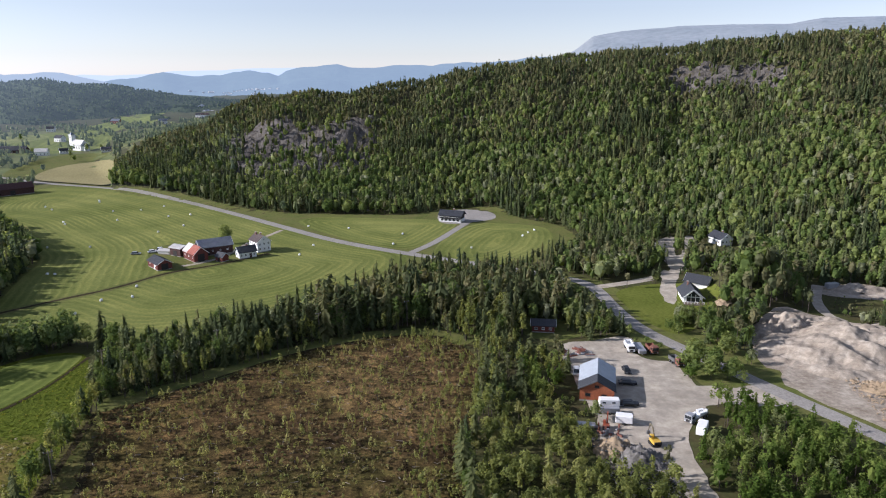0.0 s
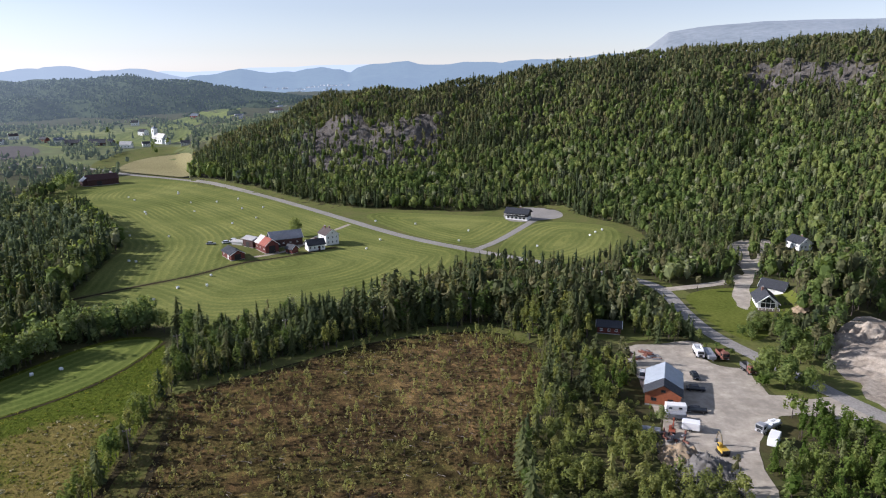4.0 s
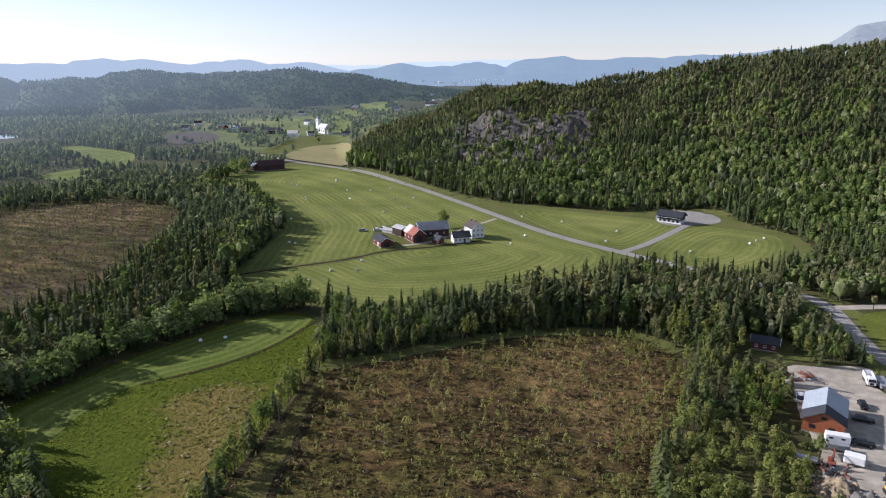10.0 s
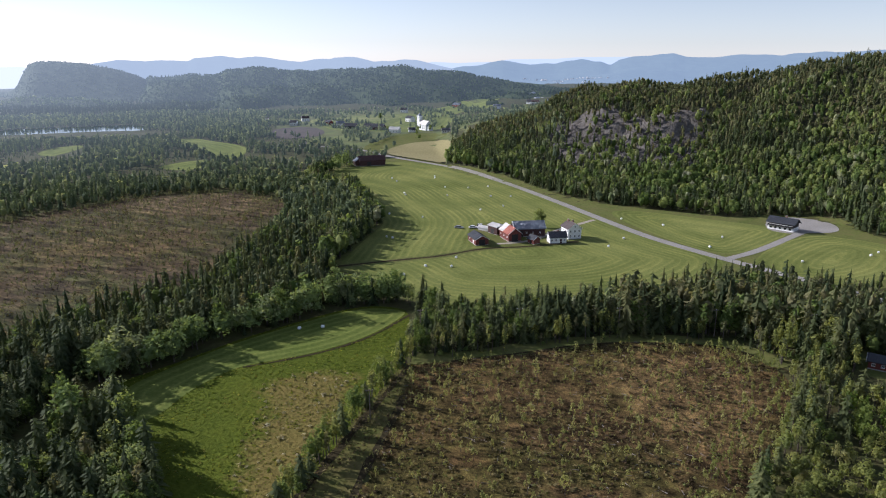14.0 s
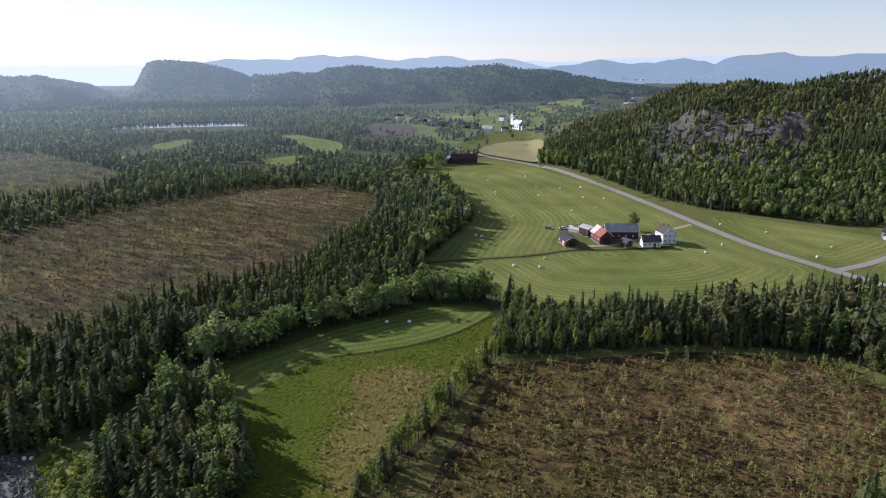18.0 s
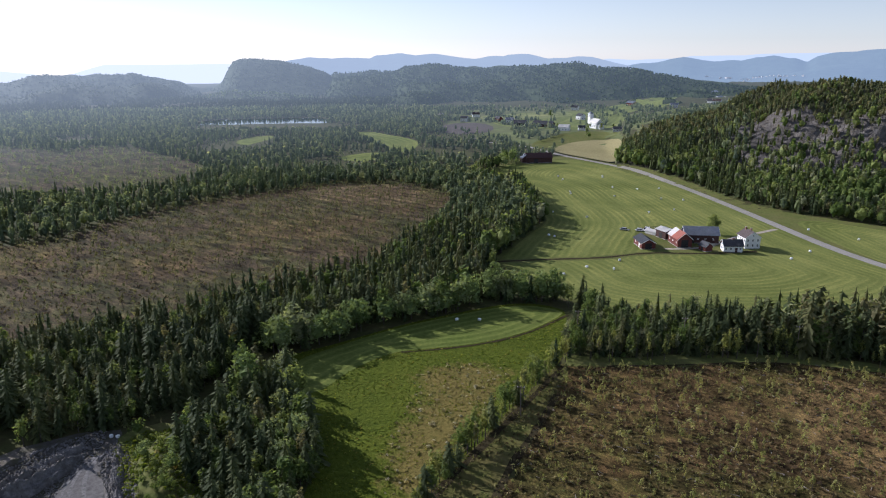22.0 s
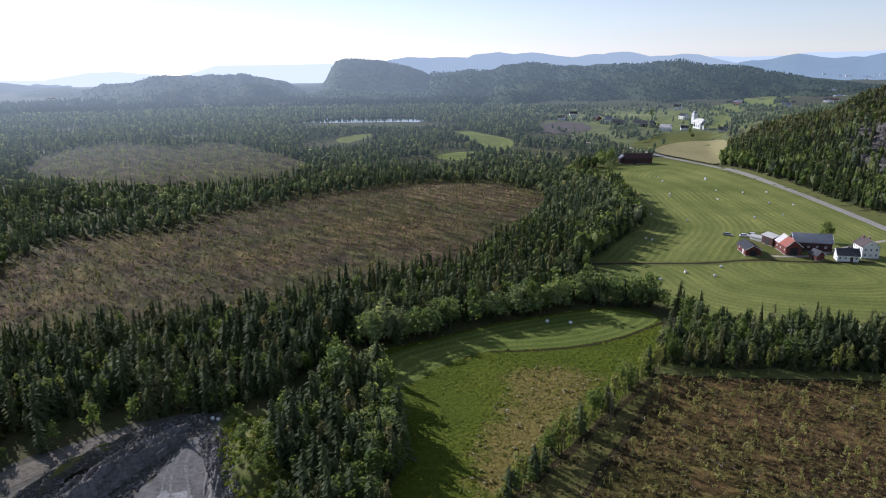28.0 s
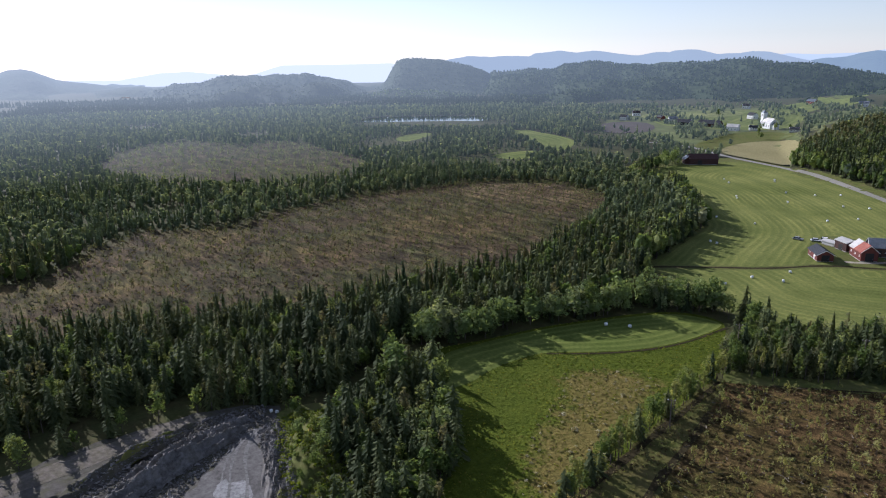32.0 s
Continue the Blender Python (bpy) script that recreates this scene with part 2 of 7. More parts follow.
M_THICKET = foliage("thicket_leaves", [(0.0, (0.075, 0.118, 0.022)), (0.5, (0.118, 0.168, 0.034)), (0.9, (0.185, 0.225, 0.058)), (1.0, (0.21, 0.235, 0.10))], 0.45)
M_SCRUB = foliage("bog_scrub_leaves", [(0.0, (0.183, 0.193, 0.062)), (0.5, (0.251, 0.255, 0.085)), (1.0, (0.327, 0.308, 0.123))], 0.42)
M_TUFT = foliage("heather_and_sedge", [(0.0, (0.066, 0.045, 0.032)), (0.3, (0.150, 0.107, 0.047)), (0.6, (0.132, 0.116, 0.045)), (0.85, (0.220, 0.172, 0.085)), (1.0, (0.141, 0.159, 0.050))], 0.22)
M_GRASSTUFT = foliage("meadow_grass_clumps", [(0.0, (0.10, 0.14, 0.016)), (0.5, (0.16, 0.195, 0.026)), (0.85, (0.24, 0.25, 0.036)), (1.0, (0.30, 0.25, 0.09))], 0.5)
M_WILLOW = foliage("willow_leaves", [(0.0, (0.14, 0.19, 0.068)), (0.5, (0.20, 0.252, 0.092)), (0.8, (0.245, 0.285, 0.128)), (1.0, (0.275, 0.30, 0.16))], 0.42)
M_BRUSH = foliage("brush_and_sedge", [(0.0, (0.07, 0.054, 0.036)), (0.4, (0.13, 0.095, 0.058)), (0.7, (0.12, 0.11, 0.052)), (0.92, (0.30, 0.24, 0.15)), (1.0, (0.18, 0.19, 0.07))], 0.45)
M_PALETUFT = foliage("bleached_tussocks", [(0.0, (0.22, 0.19, 0.10)), (0.5, (0.32, 0.28, 0.16)), (1.0, (0.45, 0.41, 0.29))], 0.35)
M_DEAD = mottled("dead_wood", (0.16, 0.14, 0.12), (0.30, 0.27, 0.24), 1.0, 5.0, rise=0.02)
M_DRY = mottled("dry_grass", (0.078, 0.076, 0.023), (0.144, 0.120, 0.045), 0.06, 0.7, third=(0.058, 0.080, 0.016), rise=0.3)
M_DIRT = mottled("grey_dirt", (0.05, 0.046, 0.042), (0.13, 0.12, 0.108), 0.10, 0.7, 0.95, 0.25, third=(0.085, 0.085, 0.04), spec=0.06)
M_LAWN = mottled("sunny_lawn", (0.081, 0.106, 0.016), (0.140, 0.155, 0.032), 0.08, 0.9, rise=0.1)
M_BARK = mottled("bark", (0.05, 0.04, 0.03), (0.12, 0.10, 0.085), 1.0, 6.0, rise=0.02)

# ---- building blocks ----
from mathutils.geometry import delaunay_2d_cdt
rng = np.random.default_rng(7)


def lerp_table(table, a):
    xs = [p[0] for p in table]
    return np.interp(a, xs, [p[1] for p in table])


def soft(u):
    u = np.clip(u, 0, 1)
    return u * u * (3 - 2 * u)


def wave_noise(x, y, seed, size):
    """Cheap smooth noise for large arrays, about -1 to 1."""
    r = np.random.default_rng(seed)
    out = np.zeros_like(x, dtype=float)
    for k in range(7):
        a, ph, f = r.uniform(0, 2 * math.pi), r.uniform(0, 2 * math.pi), r.uniform(0.6, 2.2) / size
        out += np.sin((x * math.cos(a) + y * math.sin(a)) * f * 2 * math.pi + ph)
    return out / 3.2


def inside(poly, x, y):
    px, py = np.array(poly).T
    r = np.zeros(np.shape(x), bool)
    j = len(px) - 1
    for i in range(len(px)):
        c = ((py[i] > y) != (py[j] > y)) & (x < (px[j] - px[i]) * (y - py[i]) / (py[j] - py[i] + 1e-12) + px[i])
        r ^= c
        j = i
    return r


def edge_distance(poly, x, y, closed=True):
    p = np.array(poly)
    best = np.full(np.shape(x), 1e9)
    for i in range(len(p) if closed else len(p) - 1):
        a, b = p[i], p[(i + 1) % len(p)]
        d = b - a
        t = np.clip(((x - a[0]) * d[0] + (y - a[1]) * d[1]) / max(d @ d, 1e-9), 0, 1)
        best = np.minimum(best, np.hypot(x - a[0] - t * d[0], y - a[1] - t * d[1]))
    return best


def rounded(pts, times=2, closed=True):
    """Corner cutting: an outline with soft bends."""
    p = [Vector(q) for q in pts]
    for _ in range(times):
        out = [] if closed else [p[0]]
        for i in range(len(p) if closed else len(p) - 1):
            a, b = p[i], p[(i + 1) % len(p)]
            out += [a * 0.75 + b * 0.25, a * 0.25 + b * 0.75]
        if not closed:
            out.append(p[-1])
        p = out
    return [(q.x, q.y) for q in p]


def mesh_from(name, verts, faces, mats=(), smooth=False, idx=None):
    """A mesh from arrays: verts n x 3, faces m x k."""
    verts, faces = np.asarray(verts, np.float32), np.asarray(faces, np.int32)
    me = bpy.data.meshes.new(name)
    m, k = faces.shape
    me.vertices.add(len(verts))
    me.vertices.foreach_set("co", verts.ravel())
    me.loops.add(m * k)
    me.loops.foreach_set("vertex_index", faces.ravel())
    me.polygons.add(m)
    me.polygons.foreach_set("loop_start", np.arange(0, m * k, k, dtype=np.int32))
    me.polygons.foreach_set("use_smooth", np.full(m, smooth))
    for mat in mats:
        me.materials.append(mat)
    if idx is not None:
        me.polygons.foreach_set("material_index", np.asarray(idx, np.int32))
    me.update(calc_edges=True)
    return me


def part(name, bm, material, parent, label=""):
    me = bpy.data.meshes.new(name)
    bm.to_mesh(me)
    bm.free()
    me.materials.append(material)
    ob = new(name, me)
    ob.parent = parent
    if label:
        tagged(ob, label)
    return ob


# ---- the lie of the land ----
# headings run to the left from +y, in degrees; each table gives the hill's foot, crest distance and the crest's height
HILL_FOOT = [(-180, 700), (-75, 330), (-55, 300), (-33, 318), (-26, 345), (-18, 388), (-10, 392), (0, 432), (5, 428), (8, 414), (14, 424), (17, 446), (21, 492), (25, 540), (27, 700), (180, 700)]
HILL_CREST = [(-75, 640), (-31, 640), (-20, 660), (-10, 660), (0, 650), (8, 650), (15, 690), (19, 690), (22, 680), (26, 690)]
HILL_TOP = [(-90, 0), (-75, 60), (-55, 115), (-31, 106), (-26, 103), (-18, 97), (-10, 90), (-5, 82), (0, 73), (4, 63), (8, 58), (12.6, 56), (14.8, 50), (17, 42), (18.6, 31), (21.5, 22), (24.5, 10), (26.5, 0), (90, 0)]


def hill(x, y):
    r, a = np.hypot(x, y), np.degrees(np.arctan2(-x, y))
    foot, crest, top = lerp_table(HILL_FOOT, a), lerp_table(HILL_CREST, a), lerp_table(HILL_TOP, a)
    u = (r - foot) / (crest - foot)
    v = np.clip(u, 0, 1)
    rise = 0.55 * v + 0.45 * soft(v)
    band = soft((a - 4) / 3) * soft((19.5 - a) / 3)            # a cliff band across the western half
    rise = rise + band * (0.20 * soft((v - 0.50) / 0.10) - 0.20 * soft(v / 0.95) * 1.0)
    band2 = soft((-16.5 - a) / 2) * soft((a + 27) / 3)
    rise = rise + band2 * (0.13 * soft((v - 0.72) / 0.08) - 0.13 * soft(v / 0.98))
    back = np.where(u > 1, np.clip(1 - (u - 1) * 0.35, 0.25, 1), 1)
    ledge = (band * (v > 0.26) * (v < 0.72) + band2 * (v > 0.68) * (v < 0.84)) * (2.2 * wave_noise(x, y, 13, 11) + 1.6 * wave_noise(x, y, 14, 26))
    rough = ledge + wave_noise(x, y, 3, 120) * 3.0 + wave_noise(x, y, 4, 45) * 1.3
    z = top * np.clip(rise, 0, 1) * back + rough * soft(v * 3) * np.clip(top / 50, 0, 1)
    cliff = band * (v > 0.28) * (v < 0.70) + band2 * (v > 0.70) * (v < 0.82)
    return np.where(u > 0, z, 0.0), cliff


def ground_z(x, y):
    x, y = np.asarray(x, float), np.asarray(y, float)
    z = hill(x, y)[0]
    r = np.hypot(x, y)
    z = z + 10.0 * np.exp(-((x - 114) ** 2 / 150.0 + (y - 250) ** 2 / 330.0))      # wooded knoll between villa and quarry
    return z + soft((r - 900) / 400) * (3 + 3 * wave_noise(x, y, 9, 400)) * 0.5 - 75 * soft((r - 2000) / 2600)


ang = np.concatenate([np.concatenate([np.arange(-80, -36, 0.6), np.arange(-36, 26, 0.4), np.arange(26, 100, 0.6)]), np.arange(100, 280, 4.0)])
rad = np.concatenate([[0.2, 6.0], np.geomspace(15, 230, 42)[:-1], np.arange(230, 330, 5.0), np.arange(330, 720, 4.5), np.geomspace(720, 4930, 60)])
A, R = np.meshgrid(np.radians(ang), rad)
GX, GY = -R * np.sin(A), R * np.cos(A)
GZ = ground_z(GX, GY)
na, nr = len(ang), len(rad)
ii, jj = np.meshgrid(np.arange(nr - 1), np.arange(na), indexing="ij")
quads = np.stack([ii * na + jj, ii * na + (jj + 1) % na, (ii + 1) * na + (jj + 1) % na, (ii + 1) * na + jj], -1).reshape(-1, 4)[:, ::-1]
fx, fy = GX.ravel()[quads].mean(1), GY.ravel()[quads].mean(1)
rocky = hill(fx, fy)[1] + 0.35 * wave_noise(fx, fy, 12, 22) > 0.55
gv = np.stack([GX, GY, GZ], -1).reshape(-1, 3)
gv = np.concatenate([gv, [[0, 0, 0]]])
ground = new("ground", mesh_from("ground", gv, quads, [M_GROUND, M_ROCK], True, rocky))
tagged(ground, "wooded valley floor and hillside with mossy ground and bare rock bands", "ground", kind="structure")


def patch(name, outline, material, lift, step, label, category, smooth_times=2, ragged=0.0, kind="structure"):
    """A piece of open land: a thin sheet over the ground, its vertices carrying their distance from the edge."""
    out = rounded(outline, smooth_times) if smooth_times else list(outline)
    if ragged:
        p = np.array(out)
        q = []
        for i in range(len(p)):
            a, b = p[i], p[(i + 1) % len(p)]
            n = max(1, int(np.hypot(*(b - a)) / 2.5))
            for k in range(n):
                q.append(a + (b - a) * k / n)
        q = np.array(q)
        q += ragged * np.stack([wave_noise(q[:, 0], q[:, 1], 21, 9), wave_noise(q[:, 0], q[:, 1], 22, 9)], -1)
        out = [tuple(v) for v in q]
    p = np.array(out)
    lo, hi = p.min(0), p.max(0)
    gx, gy = np.meshgrid(np.arange(lo[0], hi[0], step), np.arange(lo[1], hi[1], step))
    gx, gy = gx.ravel() + rng.uniform(-.2, .2, gx.size) * step, gy.ravel() + rng.uniform(-.2, .2, gy.size) * step
    ok = inside(out, gx, gy)
    gx, gy = gx[ok], gy[ok]
    ok = edge_distance(out, gx, gy) > step * 0.35
    pts = out + list(zip(gx[ok], gy[ok]))
    n = len(out)
    vs, _, fs, *_ = delaunay_2d_cdt([Vector(v) for v in pts], [(i, (i + 1) % n) for i in range(n)], [list(range(n))], 1, 1e-4)
    v = np.array([(q.x, q.y) for q in vs])
    d = edge_distance(out, v[:, 0], v[:, 1])
    z = ground_z(v[:, 0], v[:, 1]) + lift
    tri = np.array([f[:3] for f in fs if len(f) >= 3])
    ab, ac = v[tri[:, 1]] - v[tri[:, 0]], v[tri[:, 2]] - v[tri[:, 0]]
    flip = ab[:, 0] * ac[:, 1] - ab[:, 1] * ac[:, 0] < 0
    tri[flip] = tri[flip][:, ::-1]
    me = mesh_from(name, np.column_stack([v, z]), tri, [material], True)
    me.attributes.new("inset", "FLOAT", "POINT").data.foreach_set("value", d.astype(np.float32))
    return tagged(new(name, me), label, category, kind=kind)


def ribbon(name, line, width, material, lift, label, category="road", crown=0.05, wobble=0.0, flat_ends=True):
    """A road or track of even width along a line."""
    p = np.array(rounded(line, 3, closed=False))
    seg = np.hypot(*np.diff(p, axis=0).T)
    s = np.concatenate([[0], np.cumsum(seg)])
    t = np.arange(0, s[-1], 3.0)
    p = np.stack([np.interp(t, s, p[:, 0]), np.interp(t, s, p[:, 1])], -1)
    d = np.gradient(p, axis=0)
    d /= np.linalg.norm(d, axis=1)[:, None]
    nrm = np.stack([-d[:, 1], d[:, 0]], -1)
    cols = np.linspace(-1, 1, 7)
    w = width / 2 * (1 + wobble * wave_noise(t, t * 0, 31, 14))
    v = [np.column_stack([p + nrm * (c * w)[:, None], np.full(len(p), lift + crown * (1 - c * c))]) for c in cols]
    v = np.stack(v, 1)
    v[:, :, 2] += ground_z(v[:, :, 0], v[:, :, 1])
    n, k = len(p), len(cols)
    i, j = np.meshgrid(np.arange(n - 1), np.arange(k - 1), indexing="ij")
    q = np.stack([i * k + j, (i + 1) * k + j, (i + 1) * k + j + 1, i * k + j + 1], -1).reshape(-1, 4)[:, ::-1]
    return tagged(new(name, mesh_from(name, v.reshape(-1, 3), q[:, ::-1], [material], True)), label, category, kind="structure")


# ---- open land ----
FIELD = [(-159.8, 230.4), (-165.5, 248.4), (-174.6, 277.0), (-181.7, 306.1), (-194.1, 323.0), (-217.6, 346.7), (-241.7, 375.7), (-268.3, 386.8), (-291.9, 401.1), (-310.6, 449.0), (-306.0, 473.4), (-294.0, 506.2), (-280.0, 519.5), (-229.0, 499.4), (-174.9, 457.9), (-127.4, 413.1), (-89.0, 374.6), (-58.2, 343.7), (-39.5, 329.2), (-16.8, 316.7), (-16.0, 291.2), (-28.7, 250.6), (-62.8, 220.2), (-99.0, 205.4), (-125.3, 212.5), (-140.9, 225.6)]
NORTH_FIELD = [(-82.3, 380.6), (-81.3, 398.1), (-61.9, 399.2), (-33.1, 394.6), (-3.5, 391.4), (10.5, 382.9), (-1.0, 348.6), (-14.6, 319.6), (-40.1, 333.7)]
EAST_FIELD = [(-3.1, 335.1), (14.5, 380.4), (36.7, 380.3), (55.7, 372.0), (57.7, 350.4), (49.2, 318.0), (30.9, 297.7), (10.0, 289.1), (-5.3, 300.1)]
STRAW = [(-331.7, 549.4), (-348.2, 635.0), (-317.3, 671.0), (-238.8, 512.0), (-278.8, 527.5)]
GREEN_FIELD = [(-370.1, 574.0), (-400.3, 691.1), (-389.1, 730.5), (-360.7, 742.9), (-321.9, 680.8), (-350.7, 639.5), (-334.7, 552.4)]
CHURCH_FIELD = [(-565.2, 784.3), (-595.2, 896.7), (-556.5, 963.0), (-486.9, 1020.4), (-433.1, 945.9), (-370.7, 760.6), (-422.9, 730.4), (-471.7, 709.1), (-512.4, 721.8)]
FAR_FIELD = [(-455.8, 935.8), (-459.1, 1046.5), (-457.6, 1167.1), (-500, 1250), (-546.2, 1426.0), (-620.4, 1494.2), (-544.3, 1214.6), (-551.4, 1047.1)]
SOIL = [(-525, 634), (-570, 696), (-545, 740), (-489, 694), (-462, 632), (-488, 602)]
WEST_FIELD = [(-582, 546), (-577, 570), (-536, 555), (-500, 547), (-462, 526), (-430, 480), (-424, 462), (-436, 456), (-496, 492), (-535, 512)]
LOWER_FIELD = [(-442, 391), (-448, 418), (-444, 446), (-418, 440), (-408, 414), (-412, 392)]
SMALL_FIELD = [(-600, 402), (-632, 440), (-628, 474), (-600, 450), (-580, 414), (-572, 396)]
MOWN = [(-146.3, 109.8), (-144.6, 128.1), (-140.9, 148.5), (-135.0, 166.3), (-128.6, 182.7), (-121.6, 193.0), (-111.1, 195.9), (-106.5, 194.2), (-107.7, 171.5), (-113.6, 156.2), (-122.5, 143.3), (-129.0, 135.8), (-129.8, 118.8), (-126.2, 106.6), (-128.6, 98.6)]
BUSHY_GAP = [(-152, 203), (-128, 194), (-108, 196), (-97, 196), (-93, 206), (-99, 205), (-125, 212), (-141, 225), (-156, 228)]      # low willows between meadow and hay field
MEADOW = [(-152.0, 107.5), (-145.8, 129.3), (-142.3, 149.9), (-136.3, 167.9), (-129.9, 184.6), (-122.9, 194.9), (-112.3, 197.9), (-105.9, 194.7), (-87.8, 161.1), (-86.3, 144.1), (-81.9, 117.9), (-76.4, 96.6), (-70.3, 79.4), (-75.7, 62), (-93.0, 70), (-102.6, 86), (-114.7, 90.6), (-132.0, 97.7)]
BOG = [(-87.2, 158.7), (-76.7, 166.2), (-58.5, 182.3), (-44.9, 196.2), (-29.3, 205.0), (-6.5, 212.8), (8.1, 200.6), (10.8, 179.2), (5.9, 148.3), (2.1, 128.7), (11.0, 100), (-27.2, 92), (-46.6, 84), (-60, 88), (-66, 96), (-75.8, 129.8), (-85.0, 156.3)]
TRACK = [(-89.0, 160.1), (-84.3, 158.2), (-76.3, 131.1), (-69.9, 107.2), (-64, 92.9), (-62, 74), (-72, 72), (-77.3, 95.9), (-81.5, 115.0), (-86.0, 142.2)]
YARD = [(36.2, 204.1), (45.0, 204.0), (55.2, 209.7), (60.7, 206.7), (55.8, 196.7), (60.1, 189.0), (67.5, 188.9), (67.0, 180.3), (68.4, 170.9), (75.9, 170.9), (84.9, 172.8), (85.3, 166.8), (73.8, 165.6), (66.9, 161.8), (62.4, 154.2), (58.2, 150.6), (55.4, 143.5), (54.6, 132.5), (54.5, 108), (49.0, 108), (47.6, 129.1), (44.0, 133.3), (36.2, 133.3), (34.7, 139.3), (37.9, 154.9), (36.1, 167.2), (35.4, 189.2), (34.1, 195)]
ROAD = [(-435.7, 565.6), (-370.1, 574.0), (-309.9, 533.8), (-275.6, 521.3), (-230.3, 502.1), (-174.9, 457.9), (-127.4, 413.1), (-89.0, 374.6), (-58.2, 343.7), (-39.5, 329.2), (-15.3, 313.2), (52.2, 274.2), (59.7, 260.2), (60.7, 236.7), (64.1, 215.7), (71.8, 199.6), (80.7, 182.8), (86.5, 171.1), (92.7, 159.8), (101.3, 144.2), (110.0, 126), (122, 100)]
SIDE_ROAD = [(57.5, 260.2), (70.9, 265.3), (87.8, 273.7), (95.7, 283.6)]
LAWN = [(64.5, 257.3), (87.2, 267.4), (100, 262), (104, 245), (93.9, 232), (76.7, 206.5), (68.8, 219.3), (65.7, 236.6)]
QUARRY = [(95.2, 204.0), (110.0, 227.2), (121.6, 231.1), (135.8, 221.3), (142.2, 210.7), (156.0, 196.5), (150, 150), (120, 130), (106.1, 146), (97.5, 159.8), (91.3, 172.1), (95.3, 180.0), (90.3, 186.7)]
QUARRY_SHELF = [(140.3, 252.0), (154.5, 266.5), (172.7, 260.2), (182.7, 251.5), (173.9, 238.4), (150.0, 246.5)]
INN_ROAD = [(-15.4, 315.1), (-4.3, 334.6), (10.4, 374.7), (15.9, 388)]
INN_YARD = [(-3.3, 382.8), (-2.7, 413.7), (10.6, 422.5), (25.2, 418.8), (31.7, 406.0), (30.0, 391.0), (15.9, 383.7), (7.7, 377.6)]
BOG_WEST = [(-262.0, -6.0), (-305.0, 4.0), (-300.0, 26.0), (-301.7, 39.3), (-317.7, 50.4), (-337.8, 61.2), (-353.8, 82.2), (-350.0, 100.0), (-334.0, 128.0), (-352.0, 152.0), (-364.0, 205.9), (-363.0, 246.4), (-354.0, 310.0), (-318.0, 343.0), (-268.0, 334.0), (-240.0, 300.0), (-218.0, 257.0), (-199.0, 206.0), (-191.5, 180.0), (-198.0, 157.7), (-200.0, 133.4), (-199.0, 109.8), (-205.0, 92.5), (-211.5, 75.8), (-219.3, 51.7), (-229.7, 29.9), (-235.3, 15.7)]
BOG_FAR = [(-520.0, 118.0), (-590.0, 118.0), (-690.3, 156.8), (-726.1, 205.0), (-738.0, 238.0), (-700.0, 252.0), (-650.0, 262.0), (-665.1, 297.8), (-632.5, 318.9), (-540.0, 306.0), (-476.0, 296.0), (-410.0, 238.0), (-428.6, 178.5), (-468.7, 141.5)]
LAKE = [(-800, 480), (-842.5, 521.7), (-806.7, 583.1), (-767.4, 648.5), (-720, 645), (-690, 600), (-718, 582), (-752, 535), (-775, 500)]
PIT = [(-157.4, -8.2), (-154.0, 5.6), (-156.1, 16.3), (-156.3, 40.2), (-153.4, 55.5), (-147.1, 65.2), (-140.0, 58.3), (-131.6, 53.1), (-122.7, 50.4), (-109.3, 48.9), (-96.1, 38.3), (-124.8, 2.4)]
FARM_YARD = [(-141.1, 317.4), (-137.7, 335.8), (-117.5, 332.7), (-102.1, 323.0), (-87.7, 334.1), (-83.8, 330.5), (-86.6, 309.8), (-99.4, 297.7), (-110.4, 289.8), (-119.2, 287.3)]
DITCH = [(-159.4, 229.7), (-144.8, 246.4), (-127.0, 264.3), (-117.7, 283.5), (-98.7, 295.7), (-80.3, 317.1)]

patch("field", FIELD, M_FIELD, 0.05, 4.0, "large mown hay field with pale cut swaths", "field")
patch("field_north", NORTH_FIELD, M_FIELD, 0.05, 4.0, "mown hay field between the road and the wood", "field")
patch("field_east", EAST_FIELD, M_FIELD, 0.05, 4.0, "small mown hay field beside the inn road", "field")
patch("straw_field", STRAW, M_STRAW, 0.9, 4.0, "pale tan ripening field below the church", "field")
patch("green_field", GREEN_FIELD, M_GRASS, 0.3, 8.0, "green field beside the road to the church", "field")
# far fields and soil carry painted haze
M_FAR_MOWN = behind_air(mown("far_mown_fields", (0.12, 0.155, 0.035), (0.18, 0.20, 0.06), 8.0))
M_FAR_SOIL = behind_air(mottled("far_ploughed_soil", (0.07, 0.058, 0.05), (0.12, 0.10, 0.085), 0.03, 0.8))
patch("church_field", CHURCH_FIELD, M_FAR_MOWN, 0.25, 12.0, "bright green fields round the village", "field")
patch("far_field", FAR_FIELD, M_FAR_MOWN, 0.4, 20.0, "far green fields in the valley", "field")
patch("soil_field", SOIL, M_FAR_SOIL, 0.3, 10.0, "bare dark ploughed field", "field", 1)
patch("west_field", WEST_FIELD, M_FAR_MOWN, 0.05, 8.0, "curved mown field among woods", "field")
patch("lower_field", LOWER_FIELD, M_FAR_MOWN, 0.05, 8.0, "small mown field below a row of trees", "field")
patch("small_field", SMALL_FIELD, M_FAR_MOWN, 0.05, 8.0, "small green clearing in far woods", "field")
